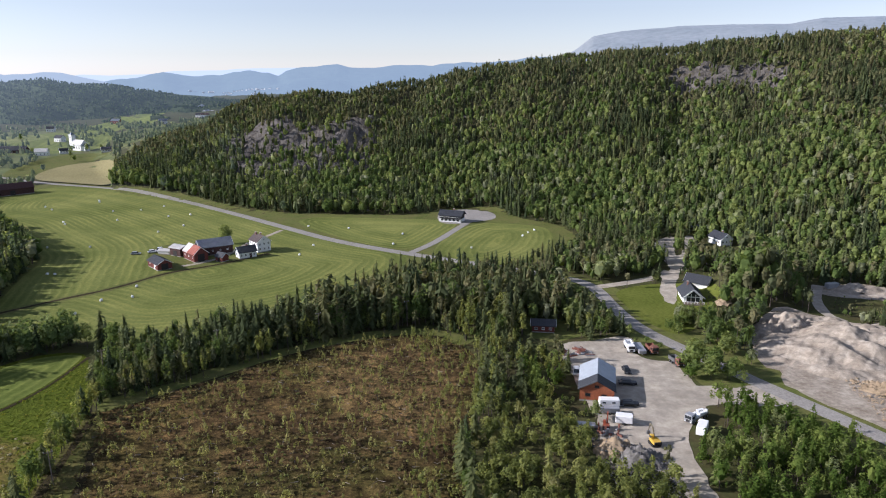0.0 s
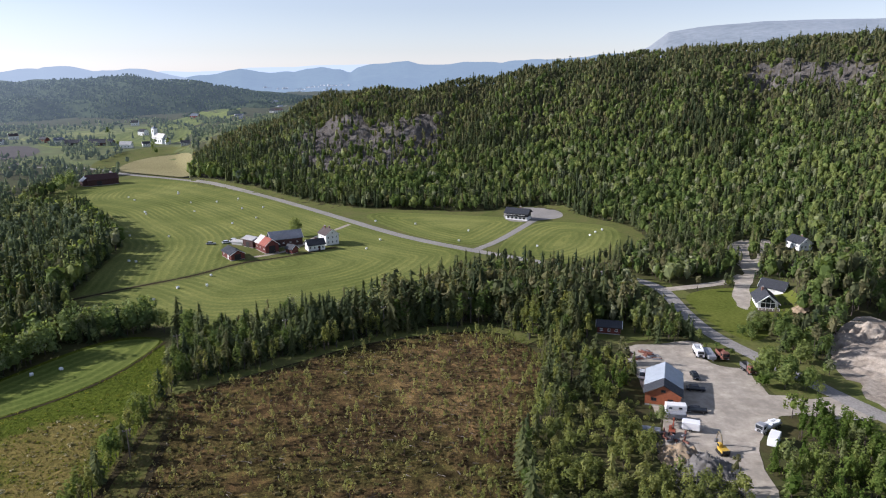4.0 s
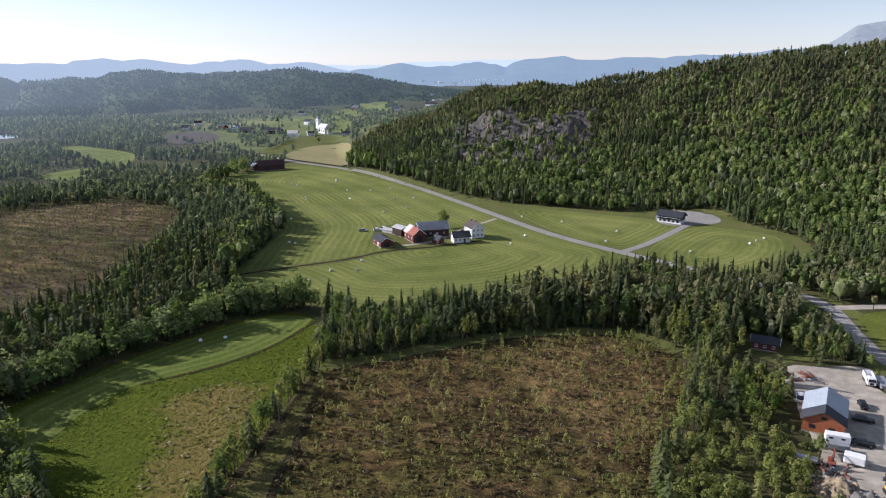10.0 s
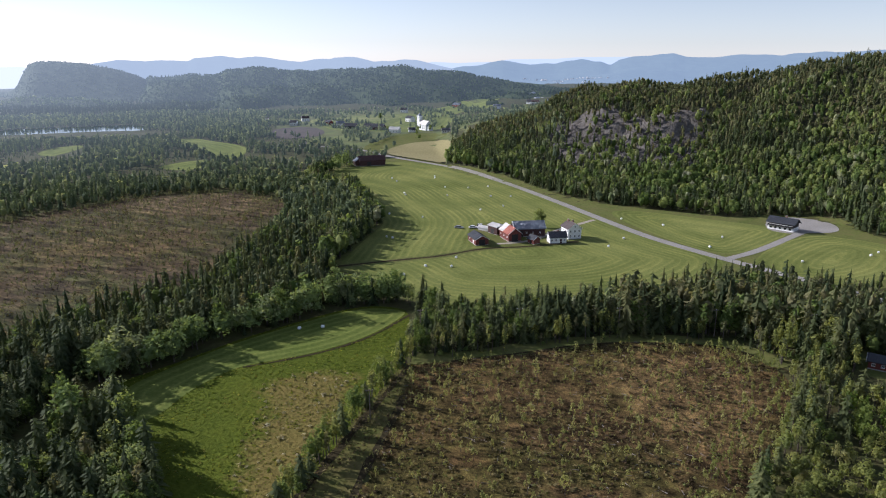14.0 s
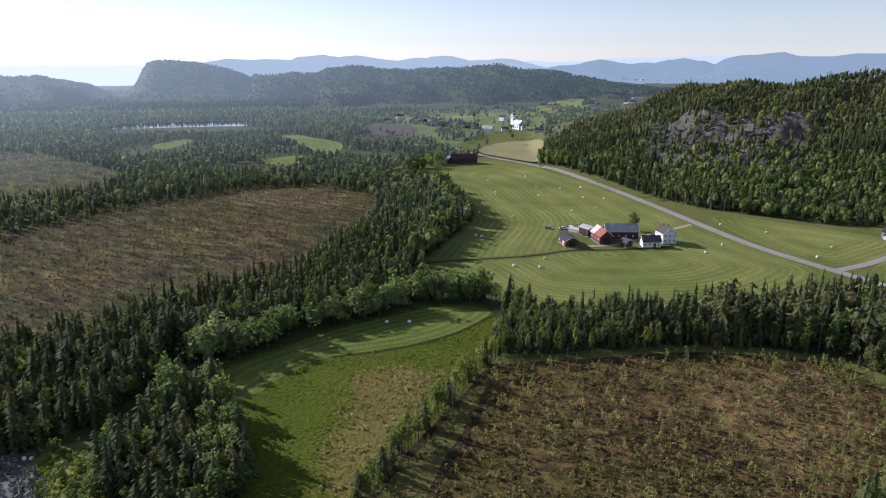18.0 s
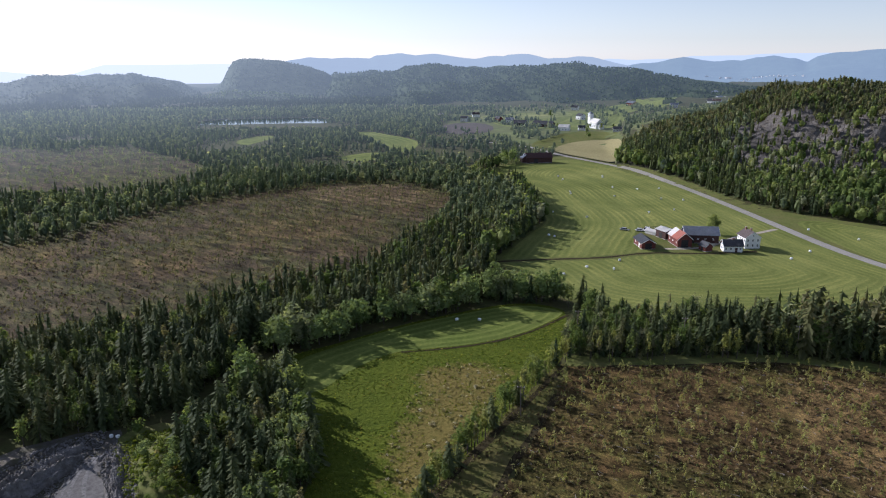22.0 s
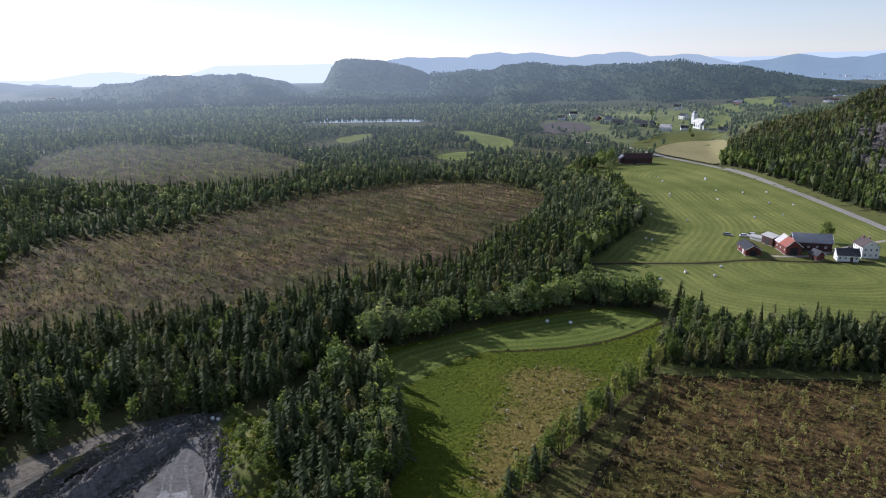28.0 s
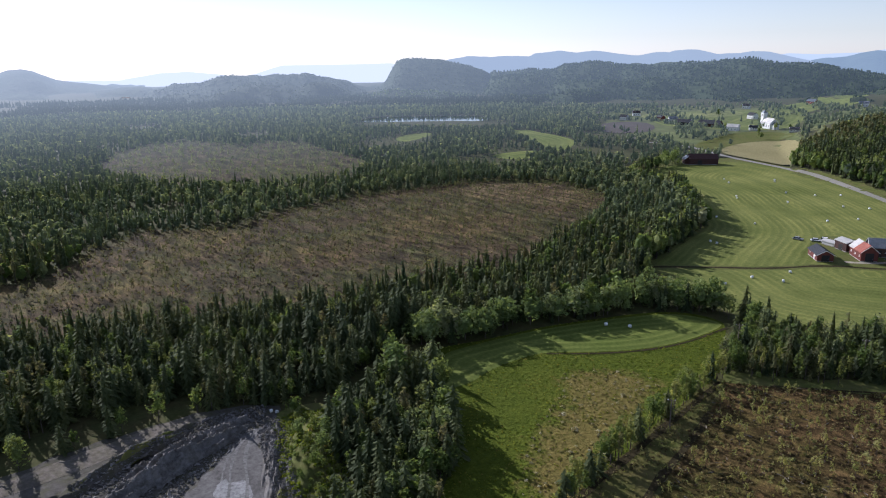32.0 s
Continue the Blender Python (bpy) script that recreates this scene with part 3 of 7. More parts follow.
DRY = [(-115.7, 126.1), (-115.7, 135.4), (-108.4, 143.9), (-95.2, 148.4), (-87.2, 127.5), (-81.1, 107.0), (-75.9, 92.9), (-74, 80), (-87.4, 86.0), (-99.8, 103.0), (-105.8, 119.5)]
patch("mown_strip", MOWN, M_MOWN, 0.09, 2.0, "mown strip of meadow curving along the woods", "meadow")
TAN = [(-34, 198), (-8, 208), (5, 198), (9, 178), (4, 150), (-4, 138), (-22, 150), (-38, 176)]


def edge_field(ob, name, outline):
    """A vertex attribute: metres inside an outline, negative outside."""
    co = np.empty(len(ob.data.vertices) * 3, np.float32)
    ob.data.vertices.foreach_get("co", co)
    co = co.reshape(-1, 3)
    d = edge_distance(outline, co[:, 0], co[:, 1]) * np.where(inside(outline, co[:, 0], co[:, 1]), 1, -1)
    ob.data.attributes.new(name, "FLOAT", "POINT").data.foreach_set("value", np.clip(d, -12, 6).astype(np.float32))


edge_field(patch("bog", BOG, M_BOG, 0.05, 3.0, "cleared brown bog with heather and dead brush", "bog", ragged=1.2), "tan", TAN)
edge_field(patch("meadow", MEADOW, M_MEADOW, 0.04, 2.0, "rough green meadow with patches of dry grass", "meadow"), "dry", DRY)
patch("track_grass", TRACK, M_DRY, 0.10, 3.0, "grassy strip between ditch and bog", "grass", ragged=0.6)
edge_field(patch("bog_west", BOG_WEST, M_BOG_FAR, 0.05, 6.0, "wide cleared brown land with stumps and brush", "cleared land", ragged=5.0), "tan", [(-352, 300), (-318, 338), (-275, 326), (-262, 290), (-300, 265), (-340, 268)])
# same painted shadow stripes, farther off
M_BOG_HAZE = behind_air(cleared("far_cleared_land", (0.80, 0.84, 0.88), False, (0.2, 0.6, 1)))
SHADE_GAP = [(-149.2, 56.6), (-146.4, 64.1), (-145.0, 79.1), (-152.0, 91.9), (-154.9, 101.3), (-149.6, 100.6), (-140.0, 85.3), (-135.8, 75.4), (-138.6, 69.3)]
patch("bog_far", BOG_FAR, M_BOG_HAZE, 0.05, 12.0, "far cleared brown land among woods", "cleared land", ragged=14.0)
patch("yard", YARD, M_GRAVEL, 0.08, 3.0, "pale gravel yard of a contractor's depot", "yard", ragged=0.5)
YARD_MOUTH = [(62, 173), (70, 172.5), (82.5, 170.5), (92, 163), (88, 160), (79, 160.8), (66.8, 161.5), (60, 160)]
patch("yard_mouth", YARD_MOUTH, M_GRAVEL, 0.11, 2.0, "gravel entrance from the road to the yard", "yard", ragged=0.5)
patch("lawn", LAWN, M_LAWN, 0.05, 3.0, "sunny green lawn below the villa", "lawn")
VILLA_DRIVE = [(82.4, 252.8), (86.3, 267.4), (94.2, 281.1), (98.7, 291.5), (98.7, 306.8), (97.0, 317.1), (100.2, 328.1), (109.3, 342.1), (119.7, 349.4), (109.9, 323.4), (105.8, 306.7), (110.1, 311.7), (119.0, 333.5), (123.7, 349.3), (129.2, 346.7), (118.0, 323.3), (106.1, 295.1), (97.8, 276.8), (92.9, 267.3), (84.3, 239.5), (82.0, 239.5)]
patch("villa_drive", VILLA_DRIVE, M_GRAVEL, 0.10, 3.0, "wide pale gravel drive beside the villa", "drive", ragged=0.6)
patch("quarry_floor", QUARRY, M_SAND, 0.06, 3.0, "pale sandy quarry floor", "quarry", ragged=1.0)
patch("quarry_shelf", QUARRY_SHELF, M_SAND, 0.06, 4.0, "upper sandy shelf of the quarry", "quarry", ragged=1.0)
patch("inn_yard", INN_YARD, M_ASPHALT, 0.07, 4.0, "grey paved yard behind the inn", "yard")
patch("farm_yard", FARM_YARD, M_GRASS, 0.09, 3.0, "grass and gravel round the farm buildings", "yard")
patch("pit_floor", PIT, M_DIRT, 0.06, 2.5, "grey gravel pit floor with wheel tracks", "gravel pit", ragged=0.8)
M_WATER, _nt, _b = nodes_of("lake_water", 0.08, 0, 0.5)
_b.inputs["Base Color"].default_value = (0.05, 0.07, 0.08, 1)
patch("water", LAKE, M_WATER, 0.05, 15.0, "narrow pale lake among far woods", "water", kind="structure")
ribbon("road", ROAD, 5.4, M_ASPHALT, 0.14, "two-lane country road of worn grey asphalt")
ribbon("side_road", SIDE_ROAD, 4.5, M_GRAVEL, 0.12, "gravel side road to the villa")
ribbon("inn_road", INN_ROAD, 4.0, M_ASPHALT, 0.12, "narrow paved road to the inn")
VALLEY_GRASS = [(-330, 405), (-330, 470), (-305, 545), (-235, 512), (-175, 472), (-125, 425), (-88, 410), (-60, 408), (-15, 404), (0, 426), (36, 424), (42, 395), (66, 376), (70, 335), (56, 312), (34, 290), (8, 282), (-16, 285), (-28, 245), (-62, 216), (-99, 202), (-126, 209), (-143, 222), (-163, 226), (-172, 262), (-184, 300), (-200, 325), (-250, 376)]
patch("valley_grass", VALLEY_GRASS, M_GRASS, 0.025, 6.0, "grass verges and banks round the fields", "grass", ragged=1.5)
VERGE = [(36, 204), (52, 214), (58, 236), (56, 262), (48, 272), (20, 222), (28, 206)]
patch("verge", VERGE, M_GRASS, 0.025, 3.0, "grassy verge along the road and cabin", "grass", ragged=1.0)
PIT_TRACK = [(-149.3, -12), (-149.2, 11.0), (-151.0, 21.9), (-151.8, 33.8), (-152.9, 45.6)]
QUARRY_TRACK = [(147, 262), (141, 252), (134.6, 238.8), (131.7, 227), (134.4, 220.5)]
PIT_BANK = [(-145.9, 63.9), (-139.3, 74.3), (-128.6, 68.3), (-122.5, 60.8), (-107.8, 53.0), (-95.3, 50.8), (-97.7, 45.4), (-112.3, 48.0), (-129.1, 52.7), (-138.4, 56.2)]
M_HAUL = mottled("wet_pale_gravel", (0.062, 0.058, 0.055), (0.165, 0.158, 0.152), 0.25, 0.9, 0.85, 0.15, spec=0.1)
M_TRACK = mottled("brown_dirt_track", (0.10, 0.088, 0.074), (0.215, 0.19, 0.165), 0.2, 0.9, 0.95, 0.15, third=(0.09, 0.085, 0.045))
ribbon("quarry_track", QUARRY_TRACK, 4.0, M_GRAVEL, 0.16, "narrow gravel track up to the quarry shelf", "track", wobble=0.1)
ribbon("pit_track", PIT_TRACK, 6.5, M_TRACK, 0.10, "brown-grey dirt track beside the gravel pit", "track", wobble=0.1)
HAUL_AREA = [(-121.3, 32.6), (-124.0, 34.3), (-129.0, 39.2), (-134.2, 44.2), (-138.2, 50.1), (-140.3, 54.3), (-139.0, 55.9), (-133.0, 52.6), (-123.7, 50.2), (-113.4, 46.9), (-110.1, 46.1)]
PALE_WET = [(-121.0, 35.7), (-124.0, 38.3), (-125.1, 41.4), (-123.2, 44.5), (-119.3, 44.4), (-116.4, 41.2)]
M_PALEWET = mottled("pale_wet_stone_dust", (0.10, 0.10, 0.10), (0.30, 0.30, 0.30), 0.5, 1.6, 0.75, 0.1, spec=0.15)
patch("haul_road", HAUL_AREA, M_HAUL, 0.10, 2.0, "pale wet gravel haul road with wheel tracks", "track", ragged=1.2)
M_TYREMARK = mottled("pale_wheel_marks", (0.10, 0.097, 0.093), (0.20, 0.195, 0.19), 0.4, 1.6, 0.85, 0.05)
HAUL_LINE = [(-139.6, 55), (-135.5, 49.5), (-129, 45.5), (-121, 42.6), (-112, 38), (-104, 31)]
patch("wet_dust", PALE_WET, M_PALEWET, 0.135, 1.0, "pale wet stone dust pooled on the haul road", "track", ragged=1.8)
for k, off in enumerate((-3.2, -1.5, 1.9)):
    ribbon("wheel_mark", [(x + 0.35 * off * (0.3 + 0.7 * min(i, 3) / 3), y + off * (0.3 + 0.7 * min(i, 3) / 3)) for i, (x, y) in enumerate(HAUL_LINE)], 0.55 + 0.12 * (k % 3), M_TYREMARK, 0.13 + 0.006 * k, "pale wheel mark curving along the haul road", "track", crown=0.0, wobble=0.35)
patch("pit_bank", PIT_BANK, M_GRASS, 0.12, 2.0, "grassy bank above the gravel pit", "grass", ragged=0.8)
TRENCH = [(-79.1, 141.9), (-74.2, 126.0), (-69.9, 107.2), (-64.9, 94.3), (-61.6, 84.6)]
ribbon("trench", TRENCH, 1.7, M_TRENCH, 0.13, "dark peat trench between grass and bog", "ditch", crown=0.0, wobble=0.25)
STREAM = [(-86.0, 158), (-84.0, 142.2), (-79.6, 113.9), (-76.6, 94.4), (-73.0, 78)]
ribbon("ditch", STREAM, 1.8, M_TRENCH, 0.14, "dark overgrown ditch below a row of trees", "ditch", crown=0.0, wobble=0.3)
ribbon("ditch_bank", DITCH, 5.5, M_GRASS, 0.075, "grassy bank of the field ditch", "grass", crown=0.0, wobble=0.2)
ribbon("strip_ditch", [(-105.5, 193.5), (-106.6, 171.5), (-112.4, 155.8), (-121.4, 142.8), (-127.8, 135.4)], 0.9, M_TRENCH, 0.12, "narrow dark ditch along the mown strip", "ditch", crown=0.0, wobble=0.35)
ribbon("field_ditch", DITCH, 1.9, M_TRENCH, 0.12, "narrow dark ditch across the hay field", "ditch", crown=0.0, wobble=0.2)
FARM_TRACK = [(-114, 294), (-105.5, 301), (-101, 309), (-99, 318), (-97, 334), (-93.2, 344.8), (-90.7, 351.3), (-86, 366)]
ribbon("farm_track", FARM_TRACK, 2.4, M_GRAVEL, 0.13, "pale gravel drive through the farm", "track", wobble=0.1)
ROADSIDE = [(48, 280), (66, 268), (72, 240), (80, 215), (92, 196), (100, 178), (104, 160), (120, 128), (132, 100), (118, 92), (96, 132), (84, 152), (72, 166), (66, 186), (58, 212), (50, 235), (46, 258)]
patch("roadside", ROADSIDE, M_GRASS, 0.028, 4.0, "grass verge on both sides of the road", "grass", ragged=1.0)
VILLAGE_LAND = [(-285, 545), (-355, 565), (-455, 600), (-560, 690), (-650, 790), (-690, 900), (-640, 1050), (-500, 1130), (-390, 1110), (-335, 950), (-305, 800), (-262, 640)]
M_VILLAGE = behind_air(mottled("village_grass", (0.070, 0.098, 0.028), (0.165, 0.185, 0.060), 0.010, 0.06, rise=0.1, third=(0.13, 0.12, 0.05), spec=0.05))
patch("village_land", VILLAGE_LAND, M_VILLAGE, 0.02, 14.0, "grassland and gardens round the church village", "grass", ragged=6.0)
BOG_EDGE = [(-88.0, 161.5), (-77.8, 168.6), (-60.3, 184.5), (-46.3, 198.8), (-29.9, 208.0), (-6.3, 216.0), (9.5, 203)]
ribbon("bog_margin", BOG_EDGE, 6.5, M_GRASS, 0.10, "strip of rough grass along the bog's edge", "grass", wobble=0.25)
ribbon("bog_drain", [(x + 0.8, y - 3.2) for x, y in BOG_EDGE[1:]], 1.0, M_TRENCH, 0.13, "narrow dark drain at the edge of the bog", "ditch", crown=0.0, wobble=0.3)
YARD_END = [(33, 146), (36, 150), (50, 142), (49.5, 133), (46, 129.5), (35, 130.5)]
YARD_BUSHES = [(8, 148), (17, 156), (27, 165), (35, 160), (35, 150), (32.5, 141), (34, 131), (46, 129), (48, 124), (47.5, 108), (12, 108), (6, 128)]
patch("yard_end", YARD_END, M_DIRT, 0.05, 3.0, "dark trodden earth at the end of the yard", "ground", ragged=1.5)
PALE_FIELD = [(-609, 817), (-585, 890), (-560, 963), (-503, 921), (-515, 834), (-561, 765)]
patch("pale_field", PALE_FIELD, behind_air(mown("pale_hay", (0.15, 0.175, 0.055), (0.24, 0.25, 0.095), 7.0)), 0.45, 16.0, "pale freshly cut hay field in the village", "field")
OPEN = [PALE_FIELD, SHADE_GAP, VILLA_DRIVE, YARD_MOUTH, YARD_END, VILLAGE_LAND, ROADSIDE, PIT_BANK, VALLEY_GRASS, FIELD, NORTH_FIELD, EAST_FIELD, STRAW, GREEN_FIELD, CHURCH_FIELD, FAR_FIELD, SOIL, WEST_FIELD, LOWER_FIELD, SMALL_FIELD, MEADOW, MOWN, BOG, TRACK, YARD, LAWN, QUARRY, QUARRY_SHELF, INN_YARD, BOG_WEST, BOG_FAR, LAKE, PIT, FARM_YARD]
ROADS = [(QUARRY_TRACK, 4.0), (BOG_EDGE, 3.0), (ROAD, 6.0), (SIDE_ROAD, 4.5), (INN_ROAD, 5.0)]


# ---- far hills ----
def ridge(name, skyline, dist, depth, material, label, bumpy=4.0, back=500, base=None):
    """A long hill whose crest stands at dist metres; the skyline gives heading and height above eye level in degrees."""
    a = np.arange(skyline[0][0], skyline[-1][0] + 0.01, 0.2) if skyline[0][0] < skyline[-1][0] else np.arange(skyline[-1][0], skyline[0][0] + 0.01, 0.2)
    tab = sorted(skyline)
    el = lerp_table(tab, a)
    top = 82 + dist * np.tan(np.radians(el))
    us = np.concatenate([np.linspace(-1, 0, 16), np.linspace(0.15, 1, 5)])
    ar = np.radians(a)
    base = -70.0 if dist > 2700 else -12.0 if base is None else base
    scale = 1.0 if dist < 2700 else 3.2
    rows = []
    for u in us:
        r = dist + (depth if u < 0 else back) * u
        x, y = -r * np.sin(ar), r * np.cos(ar)
        k = 1 - soft(-u) * 1.0 if u < 0 else 1 - 0.8 * soft(u)
        z = base + (top - base) * k + bumpy * (wave_noise(x, y, 41, 260 * scale) + 0.5 * wave_noise(x, y, 42, 100 * scale)) * (0.25 + 0.75 * abs(u)) * (1 if u > -0.95 else 0)
        rows.append(np.column_stack([x, y, z - (3 if u == -1 else 0)]))
    v = np.stack(rows)
    n, k = v.shape[0], v.shape[1]
    i, j = np.meshgrid(np.arange(n - 1), np.arange(k - 1), indexing="ij")
    q = np.stack([i * k + j, i * k + j + 1, (i + 1) * k + j + 1, (i + 1) * k + j], -1).reshape(-1, 4)[:, ::-1]
    ob = tagged(new(name, mesh_from(name, v.reshape(-1, 3), q, [material], True)), label, "hill", kind="structure")
    return a, top, v


WIDE = [(50.5, -4.0), (49.6, -2.6), (48.73, -1.75), (48.19, -1.25), (46.94, -1.26), (45.61, -1.19), (44.95, -1.02), (43.41, -1.12), (42.55, -0.79), (41.25, -0.71), (40.39, -0.59), (39.11, -0.65), (38.25, -0.91), (36.16, -0.84), (34.12, -0.77), (32.13, -0.63), (30.19, -0.52), (29.05, -0.45), (27.91, -0.58), (26.43, -0.75), (24.61, -1.0), (22.86, -1.3), (20.56, -1.62), (17.4, -1.95), (12, -2.38), (0, -2.68)]
BLUFF = [(62, -3.6), (58.8, -2.9), (57.3, -2.42), (56.7, -2.0), (56.27, -1.12), (55.89, -0.48), (55.44, -0.23), (54.1, -0.16), (52.13, -0.26), (51.42, -0.45), (50.08, -0.76), (48.96, -1.08), (48.28, -1.43), (47.83, -2.1), (47.3, -3.0), (46, -3.6)]
SADDLE = [(55, -3.0), (52.5, -2.1), (51, -1.8), (49.5, -1.62), (48.2, -1.5), (46.5, -1.35), (45.2, -1.3), (43.5, -1.4), (41.5, -1.9)]
FOOTHILL = [(63, -4.0), (60, -3.4), (58.8, -3.05), (56.2, -2.6), (53.6, -2.75), (50, -2.95), (47.4, -3.7), (44, -4.2)]
LOW_HILL = [(80, -3.4), (76.5, -3.0), (74.5, -2.5), (73.26, -2.2), (72.64, -1.97), (71.03, -1.88), (69.77, -1.53), (68.93, -1.3), (65.79, -1.35), (64.72, -1.33), (63.44, -1.52), (62.99, -1.35), (60.39, -1.78), (59.08, -2.24), (58.2, -2.5), (55, -3.2)]
WEST_HILL = [(97, -1.4), (89.9, -1.02), (86.9, -0.82), (83.7, -0.8), (83.2, -0.62), (82.39, -0.56), (81.73, -0.74), (81.09, -1.05), (80.45, -1.4), (79.05, -1.6), (76.89, -1.9), (74.7, -2.4)]
NEAR_SPUR = [(82.5, -3.4), (80.33, -3.2), (78.82, -2.68), (78.03, -2.23), (76.52, -2.08), (75.0, -2.04), (74.25, -2.2), (73.26, -2.3), (71.5, -2.9), (70, -3.4)]
ISLE = [(16.5, -1.7), (15.38, -1.3), (14.04, -1.16), (13.15, -0.9), (12.25, -0.86), (10.91, -0.95), (9.11, -1.15), (7.13, -1.3), (4, -1.6)]
GREY_TOP = [(-34, 3.3), (-31.2, 3.44), (-27.6, 3.5), (-25.5, 3.2), (-21.8, 3.27), (-17.9, 3.2), (-13.8, 2.88), (-11.7, 2.58), (-10.5, 1.63), (-8.8, 0.71), (-4, -0.5)]
BLUE_W = [(53.2, -0.7), (51.6, -0.26), (50.15, -0.02), (48.34, -0.17), (45.31, -0.17), (44.89, 0.08), (42.91, 0.25), (41.71, 0.09), (40.48, 0.26), (38.42, 0.08), (37.04, -0.01), (36.0, 0.1), (34.79, 0.06), (34.41, 0.21), (33.51, 0.33), (32.84, 0.3), (32.07, 0.13), (31.35, -0.02), (30.78, 0.05), (29.83, 0.01), (29.06, 0.09), (27.89, 0.05), (26.73, -0.2), (25.55, -0.49), (24.76, -0.83), (23.0, -1.3)]
BLUE_N = [(27.5, -1.3), (25.3, -0.75), (24.13, -0.6), (23.09, -0.62), (22.24, -0.38), (21.2, -0.2), (19.8, -0.34), (18.4, -0.26), (17.06, -0.21), (16.23, 0.04), (15.0, 0.17), (13.56, 0.08), (12.85, -0.22), (12.2, 0.15), (11.33, 0.3), (9.8, 0.41), (8.2, 0.5), (7.3, 0.3), (6.38, 0.26), (3.71, 0.38), (1.02, 0.41), (-0.78, 0.67), (-4.35, 0.82), (-7.9, 0.93), (-12, 0.8)]
PALE_N = [(28.0, -0.3), (26.72, -0.07), (24.71, -0.16), (23.05, -0.08), (22.0, -0.05), (21.58, 0.0), (20.52, 0.13), (17.07, 0.17), (15.76, 0.29), (13.11, 0.33), (10.88, 0.38), (8, 0.3), (2, 0.2)]
PALE_W = [(67.3, -1.34), (64.7, -0.58), (60.3, -0.55), (56.3, -0.51), (53.2, -0.89)]
PALE_S = [(80, -1.4), (76.5, -1.5), (73.7, -1.02), (71.7, -0.93), (69.3, -1.18), (66.5, -1.9)]
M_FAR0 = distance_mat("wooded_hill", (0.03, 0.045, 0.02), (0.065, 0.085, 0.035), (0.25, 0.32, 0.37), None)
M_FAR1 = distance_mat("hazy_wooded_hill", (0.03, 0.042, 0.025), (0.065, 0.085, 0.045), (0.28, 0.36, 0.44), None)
# blue and pale tones are painted haze; sunward ridges get lighter copies
M_FAR2 = distance_mat("hazed_blue_hills", (0.03, 0.045, 0.04), (0.085, 0.11, 0.085), (0.235, 0.30, 0.365), 0.62, 0.0022)
M_FAR3 = distance_mat("hazed_pale_hills", (0.05, 0.07, 0.07), (0.08, 0.10, 0.10), (0.38, 0.43, 0.48), 0.90)
M_FAR2W = distance_mat("hazed_pale_blue_hills", (0.03, 0.05, 0.05), (0.06, 0.09, 0.08), (0.30, 0.35, 0.40), 0.74, 0.0022)
M_FAR3W = distance_mat("sunward_hazed_hills", (0.05, 0.07, 0.07), (0.08, 0.10, 0.10), (0.50, 0.525, 0.54), 0.92)
M_FELL = distance_mat("hazed_fell_rock", (0.10, 0.105, 0.09), (0.26, 0.26, 0.25), (0.32, 0.38, 0.44), 0.35)
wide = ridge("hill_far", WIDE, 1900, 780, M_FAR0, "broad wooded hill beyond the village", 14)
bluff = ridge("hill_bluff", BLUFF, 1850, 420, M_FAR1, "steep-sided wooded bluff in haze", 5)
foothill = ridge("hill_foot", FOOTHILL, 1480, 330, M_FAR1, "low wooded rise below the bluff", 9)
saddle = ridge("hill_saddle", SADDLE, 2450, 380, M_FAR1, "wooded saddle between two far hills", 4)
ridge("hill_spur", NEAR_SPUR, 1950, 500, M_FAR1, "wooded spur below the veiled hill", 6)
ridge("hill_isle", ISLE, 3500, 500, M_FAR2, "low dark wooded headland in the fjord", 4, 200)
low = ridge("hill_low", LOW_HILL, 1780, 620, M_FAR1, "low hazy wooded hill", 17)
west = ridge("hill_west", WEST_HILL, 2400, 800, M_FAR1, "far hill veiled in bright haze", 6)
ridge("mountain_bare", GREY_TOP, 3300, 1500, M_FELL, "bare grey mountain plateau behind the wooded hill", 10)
blue_north = ridge("hills_blue_north", BLUE_N, 4100, 1300, M_FAR2, "distant hills across the fjord, blue with painted haze", 40)
ridge("hills_blue_west", BLUE_W, 4000, 1200, M_FAR2W, "distant ridge, blue with painted haze", 26)
ridge("hills_pale_north", PALE_N, 4600, 400, M_FAR3, "far mountains paled by painted haze", 6, 200)
ridge("hills_pale_west", PALE_W, 4500, 500, M_FAR3W, "far table mountains paled by painted haze", 6, 200)
ridge("hills_pale_south", PALE_S, 4300, 500, M_FAR3W, "far hills paled by painted haze", 6, 200)

